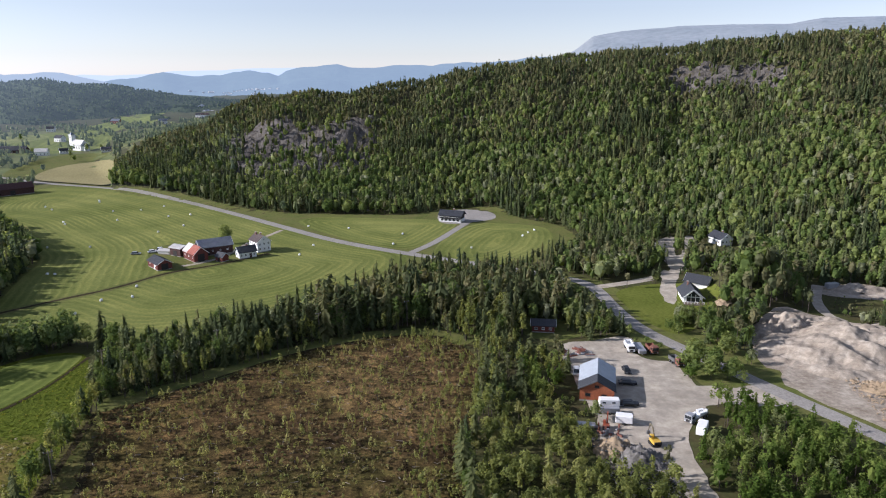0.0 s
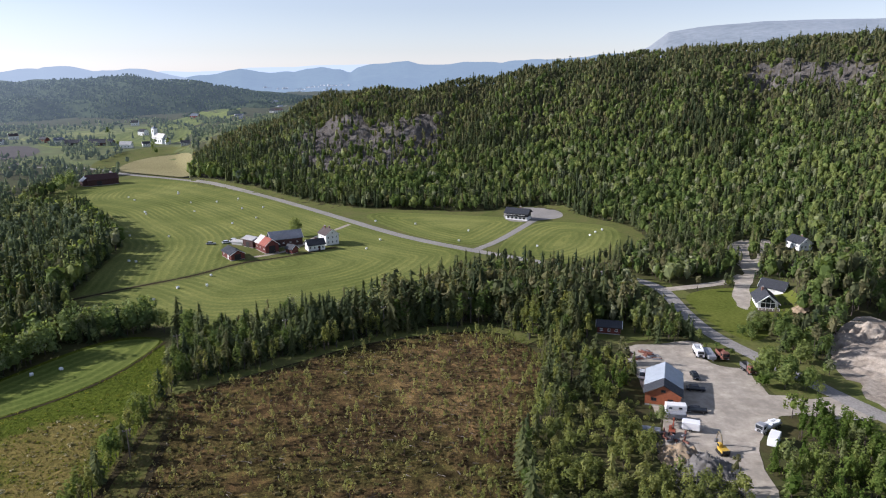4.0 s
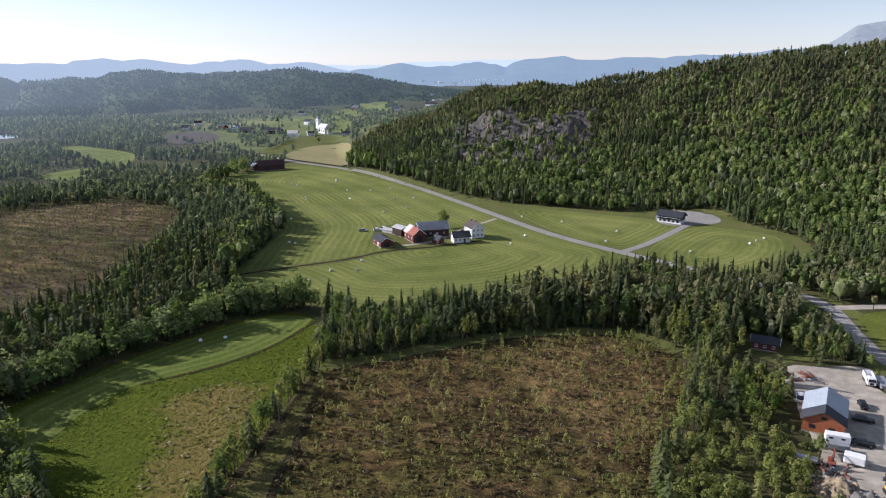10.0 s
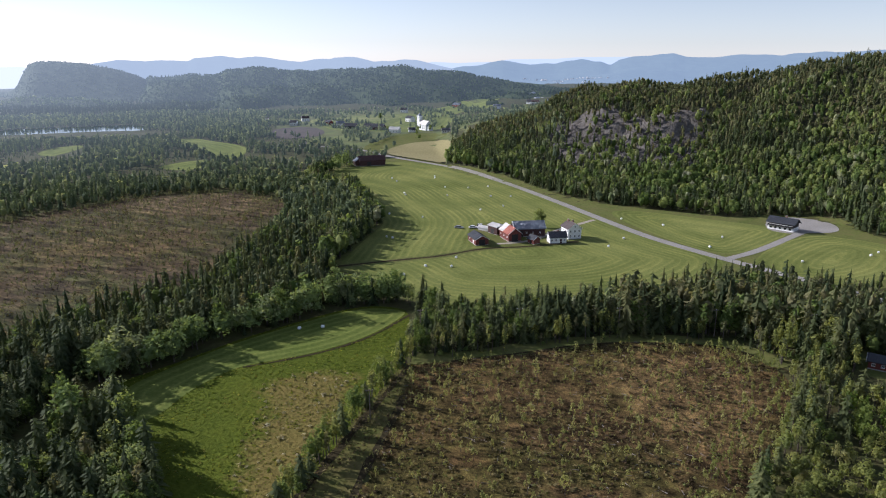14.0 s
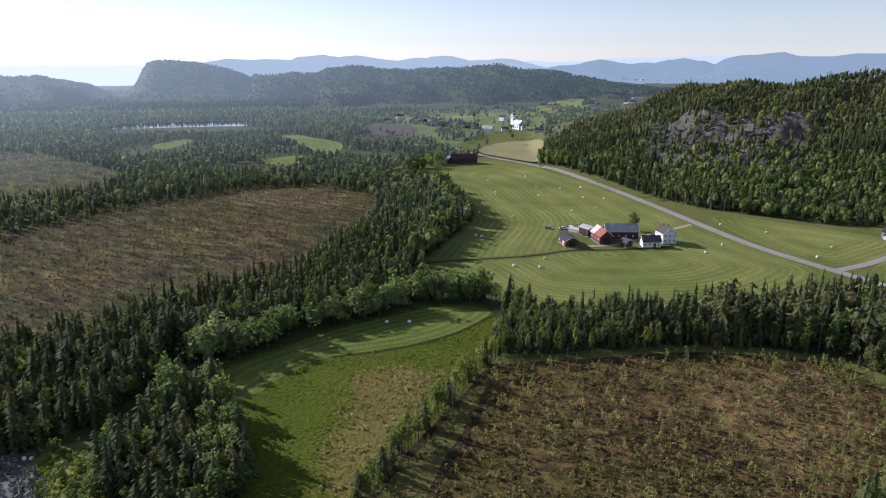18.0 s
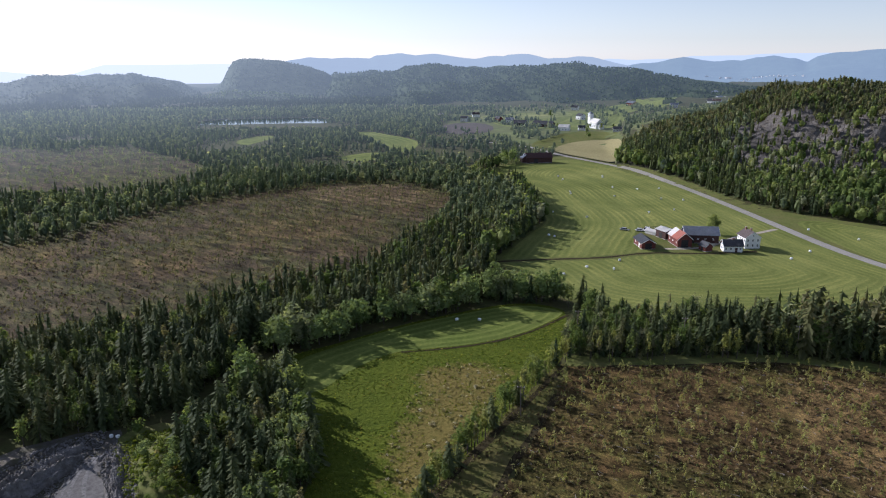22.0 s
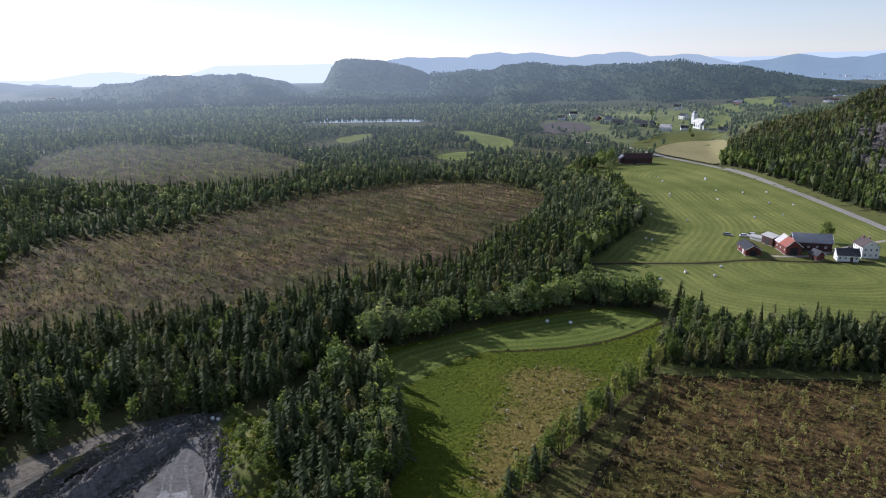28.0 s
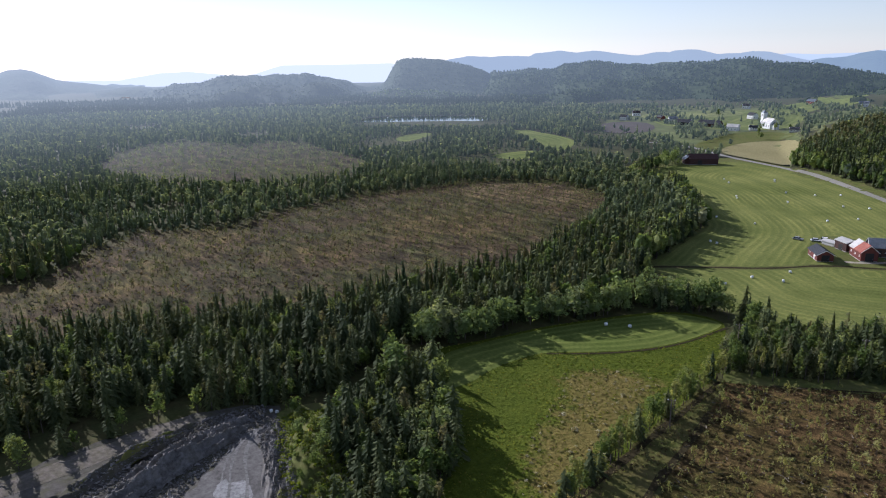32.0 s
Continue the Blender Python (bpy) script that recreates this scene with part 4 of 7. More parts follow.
# ---- trees ----
def spruce(seed, tiers, points, slim=0.2):
    """Whorls of separate drooping boughs round a slender core, ragged and gappy."""
    r = np.random.default_rng(seed)
    t = []
    lean = r.normal(size=2) * 0.014
    full = r.uniform(0.5, 0.72)
    flat = r.uniform(0, 6.28)
    for k in range(tiers):
        f = (k + r.uniform(-.25, .25)) / tiers
        f = min(max(f, 0.0), 0.985)
        z0 = 0.05 + 0.90 * f
        rad = slim * ((1 - f) ** full) * r.uniform(0.78, 1.16) + 0.03
        n = max(3, points - (1 if f > 0.5 else 0) - (2 if f > 0.8 and points > 5 else 0))
        off = r.uniform(0, 6.28)
        for i in range(n):
            a = off + 6.2832 * (i + r.uniform(-.35, .35)) / n
            q, w, dz = rad * r.uniform(0.6, 1.35) * (1 + 0.15 * math.cos(a - flat)), 4.0 / n * r.uniform(0.7, 1.15), r.uniform(-.018, .018)
            ax = np.array([lean[0] * z0, lean[1] * z0, min(0.985, z0 + 0.25 / tiers + 0.26 * rad + dz)])
            sides = [np.array([math.cos(a + s * w / 2) * q * 0.62 + ax[0], math.sin(a + s * w / 2) * q * 0.62 + ax[1], z0 + 0.006 + dz]) for s in (-1, 1)]
            tip = np.array([math.cos(a) * q + ax[0], math.sin(a) * q + ax[1], z0 - 0.22 * q + dz])
            t += [[ax, sides[0], tip], [ax, tip, sides[1]]]
    for i in range(4):
        a, b = 1.5708 * i, 1.5708 * (i + 1)
        c = slim * 0.58
        t.append([np.array([math.cos(a) * c, math.sin(a) * c, 0.05]), np.array([math.cos(b) * c, math.sin(b) * c, 0.05]), np.array([lean[0], lean[1], 0.965])])
    return np.array(t)


def ball_faces(sub):
    bm = bmesh.new()
    bmesh.ops.create_icosphere(bm, subdivisions=sub, radius=1.0)
    v = np.array([q.co[:] for q in bm.verts])
    f = np.array([[q.index for q in p.verts] for p in bm.faces])
    bm.free()
    return v, f


BALL = {1: ball_faces(1), 2: ball_faces(2)}


def leafy(seed, cards, wide=0.30, low=0.2, size=0.07, lobes=7, sub=2, thin=1.0):
    """A broad crown: leaf sprays gathered in clumps on limbs that stand out from a small ragged core."""
    r = np.random.default_rng(seed)
    v, f = BALL[sub]
    ls = r.normal(size=(lobes, 3))
    ls /= np.linalg.norm(ls, axis=1)[:, None]
    amp = r.uniform(0.25, 0.6, lobes)

    def reach(d):
        k = np.clip((d @ ls.T - 0.45) / 0.55, 0, 1) * amp
        return 0.66 + k.max(-1)

    half, mid = (1 - low) / 2, (1 + low) / 2
    egg = 1 - 0.24 * v[:, 2:3]                    # narrower at the top
    core = 0.52 if cards > 100 else 0.74 if cards > 40 else 0.86
    p = v * reach(v)[:, None] * r.uniform(0.78, 1.1, (len(v), 1)) * thin * core
    p = p * np.concatenate([egg, egg, np.ones_like(egg)], 1) * [wide, wide, half * 0.92] + [0, 0, mid]
    t = [p[q] for q in f]
    clump = max(1, min(6, cards // 14))
    d, deep = None, 1.0
    for i in range(cards):
        if i % clump == 0:
            c0 = r.normal(size=3)
            c0 /= np.linalg.norm(c0)
            if c0[2] < -0.45:
                c0[2] = -c0[2]
            deep = r.uniform(0.6, 1.1)
        d = c0 + r.normal(size=3) * (0.16 if clump > 1 else 0)
        d /= np.linalg.norm(d)
        e = 1 - 0.24 * d[2]
        c = d * reach(d[None])[0] * deep * r.uniform(0.9, 1.1) * [wide * e, wide * e, half * 0.92] + [0, 0, mid]
        n = d + r.normal(size=3) * 0.6
        n /= np.linalg.norm(n)
        u = np.cross(n, [0.3, 0.2, 0.9])
        u /= max(np.linalg.norm(u), 1e-6)
        w = np.cross(n, u)
        s = size * r.uniform(0.55, 1.35)
        t.append([c + u * s, c + w * s, c - u * s * 0.8 - w * s * 0.3])
    return np.array(t)


def stem(rad, high, sides=5, lean=0.0):
    t = []
    for i in range(sides):
        a, b = 6.2832 * i / sides, 6.2832 * (i + 1) / sides
        t.append([np.array([math.cos(a) * rad, math.sin(a) * rad, -0.02]), np.array([math.cos(b) * rad, math.sin(b) * rad, -0.02]), np.array([lean, 0, high])])
    return np.array(t)


def pine(seed, cards, size, sub=2):
    """Open flat-topped crown on the upper half of the stem."""
    return leafy(seed, cards, 0.145, 0.28, size, 8, sub, 0.95)


def soup(tris):
    """Triangles to vertices and faces, joined where they touch is not needed: each bough is an island."""
    v = tris.reshape(-1, 3)
    return v, np.arange(len(v)).reshape(-1, 3)


NEAR = {"spruce": [spruce(i, 15, 6, 0.148 + 0.024 * (i % 4)) for i in range(10)], "birch": [leafy(10 + i, 250, 0.19 + 0.03 * (i % 3), 0.03, 0.040, 10, 1, 0.88) for i in range(8)],
        "pine": [pine(20 + i, 110, 0.045, 1) for i in range(4)], "bush": [leafy(30 + i, 300, 0.42, 0.0, 0.055, 9, 1, 0.9) for i in range(5)]}
NEAR["young_birch"] = [leafy(680 + i, 170, 0.105 + 0.025 * (i % 3), 0.03, 0.036, 9, 1, 0.85) for i in range(6)]
MID = {"spruce": [spruce(40 + i, 6, 4, 0.15 + 0.022 * (i % 3)) for i in range(7)], "birch": [leafy(50 + i, 26, 0.21 + 0.035 * (i % 3), 0.04, 0.09, 7, 1) for i in range(6)],
       "pine": [pine(60 + i, 16, 0.078, 1) for i in range(4)], "bush": [leafy(70 + i, 12, 0.48, 0.0, 0.12, 6, 1) for i in range(3)]}
FAR = {"spruce": [spruce(80 + i, 3, 3, 0.27) for i in range(4)], "birch": [leafy(90 + i, 4, 0.33, 0.0, 0.14, 5, 1) for i in range(5)], "pine": [pine(95 + i, 6, 0.12, 1)[::2] for i in range(3)]}
VFAR = {"spruce": [spruce(180 + i, 2, 3, 0.34) for i in range(3)], "birch": [leafy(97 + i, 0, 0.42, 0.0, 0.2, 4, 1) for i in range(3)]}
STEMS = {"spruce": (stem(0.018, 0.5), M_BARK), "birch": (stem(0.018, 0.7, 5, 0.02), M_BARK), "pine": (stem(0.02, 0.8, 5, 0.01), M_BARK), "bush": (stem(0.02, 0.4), M_BARK)}
STEMS["young_birch"] = STEMS["birch"]
LEAVES = {"young_birch": M_YOUNG, "spruce": M_SPRUCE, "birch": M_BIRCH, "pine": M_PINE, "bush": M_BIRCH}


def wood(name, kind, shapes, pts, label, category="trees", leaves=None, trunks=True):
    """Many trees as one mesh. pts: rows of x, y, z, height, width factor."""
    pts = np.asarray(pts, float)
    if not len(pts):
        return None
    r = np.random.default_rng(abs(hash_name(name)))
    vs, tints, mats, count = [], [], [], 0
    which = r.integers(0, len(shapes), len(pts))
    trunk = STEMS[kind][0] if trunks else None
    for k, base in enumerate(shapes):
        p = pts[which == k]
        if not len(p):
            continue
        tri = base if trunk is None else np.concatenate([base, trunk])
        b = tri.reshape(-1, 3)
        a = r.uniform(0, 6.2832, len(p))
        ca, sa, h, w = np.cos(a)[:, None], np.sin(a)[:, None], p[:, 3:4], p[:, 3:4] * p[:, 4:5]
        x = (b[None, :, 0] * ca - b[None, :, 1] * sa) * w + p[:, 0:1]
        y = (b[None, :, 0] * sa + b[None, :, 1] * ca) * w + p[:, 1:2]
        z = b[None, :, 2] * h + p[:, 2:3]
        vs.append(np.stack([x, y, z], -1).reshape(-1, 3))
        stand = 0.5 + 0.5 * np.clip(wave_noise(p[:, 0], p[:, 1], 78, 70 if len(pts) < 6000 else 150), -1, 1)
        tints.append(np.repeat(np.clip(0.6 * r.uniform(0, 1, len(p)) + 0.4 * stand, 0, 0.995), len(b)))
        mats.append(np.tile(np.concatenate([np.zeros(len(base)), np.ones(len(tri) - len(base))]), len(p)))
    v = np.concatenate(vs)
    me = mesh_from(name, v, np.arange(len(v)).reshape(-1, 3), [leaves or LEAVES[kind], STEMS[kind][1]], False, np.concatenate(mats))
    me.attributes.new("tint", "FLOAT", "POINT").data.foreach_set("value", np.concatenate(tints).astype(np.float32))
    return tagged(new(name, me), label, category, kind="stuff")


def hash_name(s):
    h = 7
    for c in s:
        h = (h * 31 + ord(c)) % 100003
    return h


def heading(x, y):
    return np.degrees(np.arctan2(-x, y))


LOW_GROWTH = [(34, 162, 7), (-392, 107, 20), (160, 232, 24), (146, 240, 12), (176, 226, 18), (-129.0, 58.6, 5.5), (-118.3, 54.5, 5.5), (-111.2, 53.9, 5.5), (-139.7, 61.1, 5.5), (112, 276, 8), (97, 274, 9), (101, 267, 8), (108, 268, 8), (92, 268, 6), (64, 145, 4.5), (31, 199, 9), (-415, 372, 32), (-455, 425, 22), (-490, 465, 20), (-560, 375, 38), (-600, 395, 25), (-470, 585, 38), (-735, 500, 50), (-690, 535, 50), (-650, 570, 50)]      # young growth: x, y, radius
TALL_GROWTH = [(-232, 525, 40), (-205, 498, 30), (-180, 470, 26), (110, 236, 9), (113, 250, 10), (119, 260, 10), (122, 246, 9), (-166, 115, 9), (-161, 135, 9), (-157, 155, 9), (-151, 173, 9), (-146, 190, 9), (-172, 240, 12), (-180, 262, 13), (-190, 290, 15), (-199, 315, 14), (-216, 342, 16), (-242, 364, 16), (-48, 214, 24), (-22, 228, 26), (4, 226, 24), (27, 226, 18)]      # an older stand
LESS_GROWTH = [(-102, 207, 16), (-118, 212, 16), (-140, 222, 14)]      # lower, open trees
CLEAR = []        # circles kept free of trees: x, y, radius


def strew(r0, r1, a0, a1, gap, seed, margin=1.5):
    """Points strewn over a ring sector, off all open land, roads and buildings."""
    r = np.random.default_rng(seed)
    x, y = np.meshgrid(np.arange(-r1, r1, gap), np.arange(-r1, r1, gap))
    x, y = x.ravel() + r.uniform(-.48, .48, x.size) * gap, y.ravel() + r.uniform(-.48, .48, y.size) * gap
    d, a = np.hypot(x, y), heading(x, y)
    ok = (d > r0) & (d <= r1) & (a > a0) & (a < a1)
    x, y = x[ok], y[ok]
    for p in OPEN:
        lo, hi = np.min(p, 0) - 2, np.max(p, 0) + 2
        near = (x > lo[0]) & (x < hi[0]) & (y > lo[1]) & (y < hi[1])
        keep = np.ones(len(x), bool)
        keep[near] = ~inside(rounded(p, 2), x[near], y[near])
        x, y = x[keep], y[keep]
    for line, w in ROADS:
        keep = edge_distance(line, x, y, False) > w / 2 + margin + 1.0
        x, y = x[keep], y[keep]
    for cx, cy, cr in CLEAR:
        keep = np.hypot(x - cx, y - cy) > cr
        x, y = x[keep], y[keep]
    return x, y


def with_height(x, y, lo, hi, seed, wlo=0.85, whi=1.25):
    r = np.random.default_rng(seed)
    h = lo + (hi - lo) * r.beta(1.6, 2.0, len(x))
    for cx, cy, cr in TALL_GROWTH:
        h = np.where(np.hypot(x - cx, y - cy) < cr, h * 1.22, h)
    for cx, cy, cr in LESS_GROWTH:
        h = np.where(np.hypot(x - cx, y - cy) < cr, h * 0.8, h)
    for cx, cy, cr in LOW_GROWTH:
        h = np.where(np.hypot(x - cx, y - cy) < cr, h * 0.38, h)
    return np.column_stack([x, y, ground_z(x, y) - 0.1, h, r.uniform(wlo, whi, len(x))])

# ---- building kit ----
M_WHITE = plain("white_painted_boards", (0.78, 0.78, 0.76), 0.55, vary=0.05, scale=3)
M_CREAM = plain("pale_grey_boards", (0.62, 0.62, 0.60), 0.6, vary=0.06, scale=3)
M_RED = plain("falu_red_boards", (0.145, 0.040, 0.031), 0.75, vary=0.25, scale=2)
M_DARKRED = plain("weathered_dark_red_boards", (0.070, 0.034, 0.030), 0.8, vary=0.3, scale=1.5)
M_ORANGE = plain("orange_stained_boards", (0.27, 0.085, 0.036), 0.65, vary=0.2, scale=2)
M_BLACK = plain("black_stained_boards", (0.022, 0.021, 0.022), 0.6, vary=0.25, scale=2)
M_SLATE = plain("dark_roof_tiles", (0.035, 0.038, 0.045), 0.55, vary=0.25, scale=2, rise=0.05)
M_BROWNROOF = plain("brown_roof_tiles", (0.075, 0.055, 0.05), 0.65, vary=0.25, scale=2, rise=0.05)
M_TIN = plain("grey_metal_roof", (0.40, 0.44, 0.48), 0.38, 0.35, 0.12, 0.7, 0.02)
M_TINOLD = plain("weathered_metal_roof", (0.145, 0.165, 0.195), 0.5, 0.25, 0.2, 0.6, 0.02)
M_PALEROOF = plain("pale_sheet_roof", (0.56, 0.54, 0.51), 0.5, 0.1, 0.15, 0.6, 0.02)
M_REDROOF = plain("red_sheet_roof", (0.30, 0.08, 0.048), 0.55, 0.0, 0.18, 0.6, 0.02)
M_STONE = plain("foundation_concrete", (0.34, 0.33, 0.31), 0.85, vary=0.15, scale=2)
M_GLASS, _nt, _b = nodes_of("window_glass", 0.06, 0, 0.6)
_b.inputs["Base Color"].default_value = (0.02, 0.025, 0.03, 1)
M_BRICK = plain("chimney_brick", (0.22, 0.12, 0.09), 0.85, vary=0.2, scale=4)
M_TYRE = plain("tyre_rubber", (0.02, 0.02, 0.02), 0.8, vary=0.2)
M_STEEL = plain("dull_steel", (0.25, 0.25, 0.26), 0.45, 0.7, 0.2)
M_YELLOW = plain("excavator_yellow", (0.52, 0.33, 0.04), 0.5, vary=0.15)
M_BOOM = plain("muddy_boom_paint", (0.20, 0.165, 0.10), 0.6, vary=0.3, scale=2)
M_DIGRED = plain("digger_red", (0.27, 0.07, 0.035), 0.5, vary=0.2)
M_CARBLACK = plain("black_car_paint", (0.012, 0.013, 0.016), 0.2, 0.1, 0.1)
M_CARWHITE = plain("white_vehicle_paint", (0.80, 0.80, 0.80), 0.35, vary=0.04)
M_CARGREY = plain("grey_vehicle_paint", (0.30, 0.31, 0.33), 0.35, 0.2, 0.1)
M_RUST = plain("rusty_red_steel", (0.19, 0.082, 0.058), 0.7, 0.2, 0.35, 3)
M_PLASTIC = plain("white_bale_wrap", (0.82, 0.83, 0.82), 0.35, vary=0.05, scale=4, rise=0.03)
M_TIMBER = plain("grey_pole_timber", (0.17, 0.14, 0.11), 0.85, vary=0.2, scale=4)


def add_box(bm, x0, x1, y0, y1, z0, z1, taper=0.0):
    cx, cy = (x0 + x1) / 2, (y0 + y1) / 2
    v = []
    for z, k in ((z0, 1.0), (z1, 1.0 - taper)):
        for x, y in ((x0, y0), (x1, y0), (x1, y1), (x0, y1)):
            v.append(bm.verts.new((cx + (x - cx) * k, cy + (y - cy) * k, z)))
    for f in ((3, 2, 1, 0), (4, 5, 6, 7), (0, 1, 5, 4), (1, 2, 6, 5), (2, 3, 7, 6), (3, 0, 4, 7)):
        bm.faces.new([v[i] for i in f])
    return v


def add_prism(bm, profile, x0, x1):
    """A profile of (y, z), anticlockwise seen from +x, drawn out along x."""
    a, b = [bm.verts.new((x0, y, z)) for y, z in profile], [bm.verts.new((x1, y, z)) for y, z in profile]
    n = len(profile)
    bm.faces.new(a[::-1])
    bm.faces.new(b)
    for i in range(n):
        bm.faces.new([a[i], a[(i + 1) % n], b[(i + 1) % n], b[i]])


def add_tube(bm, p, q, r, sides=8, r2=None):
    p, q = Vector(p), Vector(q)
    rot = (q - p).to_track_quat("Z", "Y").to_matrix()
    ring = []
    for c, k in ((p, r), (q, r if r2 is None else r2)):
        ring.append([bm.verts.new(c + rot @ Vector((math.cos(6.2832 * i / sides) * k, math.sin(6.2832 * i / sides) * k, 0))) for i in range(sides)])
    bm.faces.new(ring[0][::-1])
    bm.faces.new(ring[1])
    for i in range(sides):
        bm.faces.new([ring[0][i], ring[0][(i + 1) % sides], ring[1][(i + 1) % sides], ring[1][i]])


def thing(name, x, y, turn, label, category, group="", z=0.0):
    ob = new(name)
    ob.empty_display_size = 0.5
    ob.matrix_basis = pose(x, y, z, 0, 0, turn)
    return tagged(ob, label, category, group)


def boxpart(name, parent, material, *dims, label="", taper=0.0, bevel=0.0):
    bm = bmesh.new()
    add_box(bm, *dims, taper=taper)
    if bevel:
        bmesh.ops.bevel(bm, geom=bm.edges[:], offset=bevel, segments=2, affect="EDGES", profile=0.5)
    return part(name, bm, material, parent, label)


def window(parent, side, at, z, w, h, L, W, frame_mat):
    """side: 'f' (-y), 'b' (+y), 'l' (-x), 'r' (+x); at: place along the wall; proud frame, inset pane, sill."""
    bm = bmesh.new()
    for a0, a1, b0, b1 in ((-w / 2, w / 2, h / 2 - 0.1, h / 2), (-w / 2, w / 2, -h / 2, -h / 2 + 0.1), (-w / 2, -w / 2 + 0.1, -h / 2 + 0.1, h / 2 - 0.1), (w / 2 - 0.1, w / 2, -h / 2 + 0.1, h / 2 - 0.1), (-0.04, 0.04, -h / 2 + 0.1, h / 2 - 0.1)):
        add_box(bm, a0, a1, -0.06, 0.0, b0, b1)
    fr = part("window", bm, frame_mat, parent)
    turn = {"f": 0, "r": 90, "b": 180, "l": -90}[side]
    off = W / 2 if side in "fb" else L / 2
    place = {"f": (at, -off), "b": (-at, off), "r": (off, at), "l": (-off, -at)}[side]
    fr.matrix_basis = pose(place[0], place[1], z, 0, 0, turn)
    bm = bmesh.new()
    add_box(bm, -w / 2 + 0.09, w / 2 - 0.09, -0.025, -0.003, -h / 2 + 0.09, h / 2 - 0.09)
    part("pane", bm, M_GLASS, fr)
    bm = bmesh.new()
    add_box(bm, -w / 2 - 0.05, w / 2 + 0.05, -0.12, 0, -h / 2 - 0.06, -h / 2 - 0.003)
    part("sill", bm, frame_mat, fr)
    return fr


def gable_house(name, x, y, turn, L, W, wall, rise, walls, roof, label, category, group="", over=0.45, windows=(), doors=(), chimneys=(), base=0.4, frame_mat=None, roof2=None, z=0.0, boards=0.0):
    """Ridge along local x. windows: (side, at, z, w, h); doors: (side, at, w, h, material); chimneys: (x, y)."""
    root = thing(name, x, y, turn, label, category, group, z)
    boxpart("foundation", root, M_STONE, -L / 2 + 0.05, L / 2 - 0.05, -W / 2 + 0.05, W / 2 - 0.05, -0.6, base)
    bm = bmesh.new()
    add_prism(bm, [(-W / 2, base), (W / 2, base), (W / 2, wall), (0, wall + rise), (-W / 2, wall)], -L / 2, L / 2)
    part("wall", bm, walls, root)
    if boards:
        bm = bmesh.new()
        n = int(L / boards)
        for i in range(n + 1):
            px = -L / 2 + i * L / n
            for s in (-1, 1):
                add_box(bm, px - 0.03, px + 0.03, s * W / 2 - (0.03 if s < 0 else -0.003), s * W / 2 + (0.03 if s > 0 else -0.003), base, wall)
        tagged(part("cover_strips", bm, walls, root), kind="stuff")
    slope = math.hypot(W / 2, rise)
    ny, nz = rise / slope, (W / 2) / slope
    t = 0.18
    for s, nm in ((-1, "roof"), (1, "roof")):
        k = (W / 2 + over) / (W / 2)
        ey, ez = s * W / 2 * k, wall + rise - rise * k
        prof = [(0, wall + rise + 0.02), (ey, ez + 0.02), (ey + s * ny * 0.0, ez + 0.02 + t), (0, wall + rise + 0.02 + t / nz)]
        if s > 0:
            prof = prof
        else:
            prof = prof[::-1]
        cuts = [(-L / 2 - over, L / 2 + over, roof)] if roof2 is None else [(-L / 2 - over, roof2[0], roof2[1]), (roof2[0] + 0.003, L / 2 + over, roof)]
        for x0, x1, mat in cuts:
            bm = bmesh.new()
            add_prism(bm, prof, x0, x1)
            bmesh.ops.recalc_face_normals(bm, faces=bm.faces[:])
            ro = part(nm, bm, mat, root)
            bm = bmesh.new()
            n = max(2, int((x1 - x0) / 0.6))
            for i in range(n + 1):
                px = x0 + 0.05 + (x1 - x0 - 0.1) * i / n
                a, b = Vector((px, 0, wall + rise + 0.02 + t / nz)), Vector((px, ey, ez + 0.02 + t))
                add_tube(bm, a, b, 0.035, 4)
            tagged(part("roof_seams", bm, mat, ro), kind="stuff")
    for s in (-1, 1):
        k = (W / 2 + over) / (W / 2)
        for e in (-1, 1):
            bm = bmesh.new()
            px = e * (L / 2 + over + 0.02)
            add_tube(bm, (px, 0, wall + rise + 0.05), (px, s * W / 2 * k, wall + rise - rise * k + 0.05), 0.11, 4)
            part("bargeboard", bm, frame_mat or M_WHITE, root)
    for w in windows:
        window(root, *w, L, W, frame_mat or M_WHITE)
    for side, at, w, h, mat in doors:
        turn_d = {"f": 0, "r": 90, "b": 180, "l": -90}[side]
        off = W / 2 if side in "fb" else L / 2
        pl = {"f": (at, -off), "b": (-at, off), "r": (off, at), "l": (-off, -at)}[side]
        d = boxpart("door", root, mat, -w / 2, w / 2, -0.07, -0.003, 0, h)
        d.matrix_basis = pose(pl[0], pl[1], base - 0.2, 0, 0, turn_d)
        hd = boxpart("door_handle", d, M_STEEL, w * 0.32, w * 0.40, -0.13, -0.07, 0.95, 1.05)
    for cx, cy in chimneys:
        c = boxpart("chimney", root, M_BRICK, cx - 0.4, cx + 0.4, cy - 0.3, cy + 0.3, wall + rise * 0.5, wall + rise + 0.9)
        boxpart("chimney_cap", c, M_STONE, cx - 0.48, cx + 0.48, cy - 0.38, cy + 0.38, wall + rise + 0.903, wall + rise + 1.0)
    CLEAR.append((x, y, max(L, W) * 0.62 + 1.5))
    return root


def rows_of(side, n, span, z, w, h):
    return [(side, -span / 2 + span * (i / (n - 1) if n > 1 else 0.5), z, w, h) for i in range(n)]


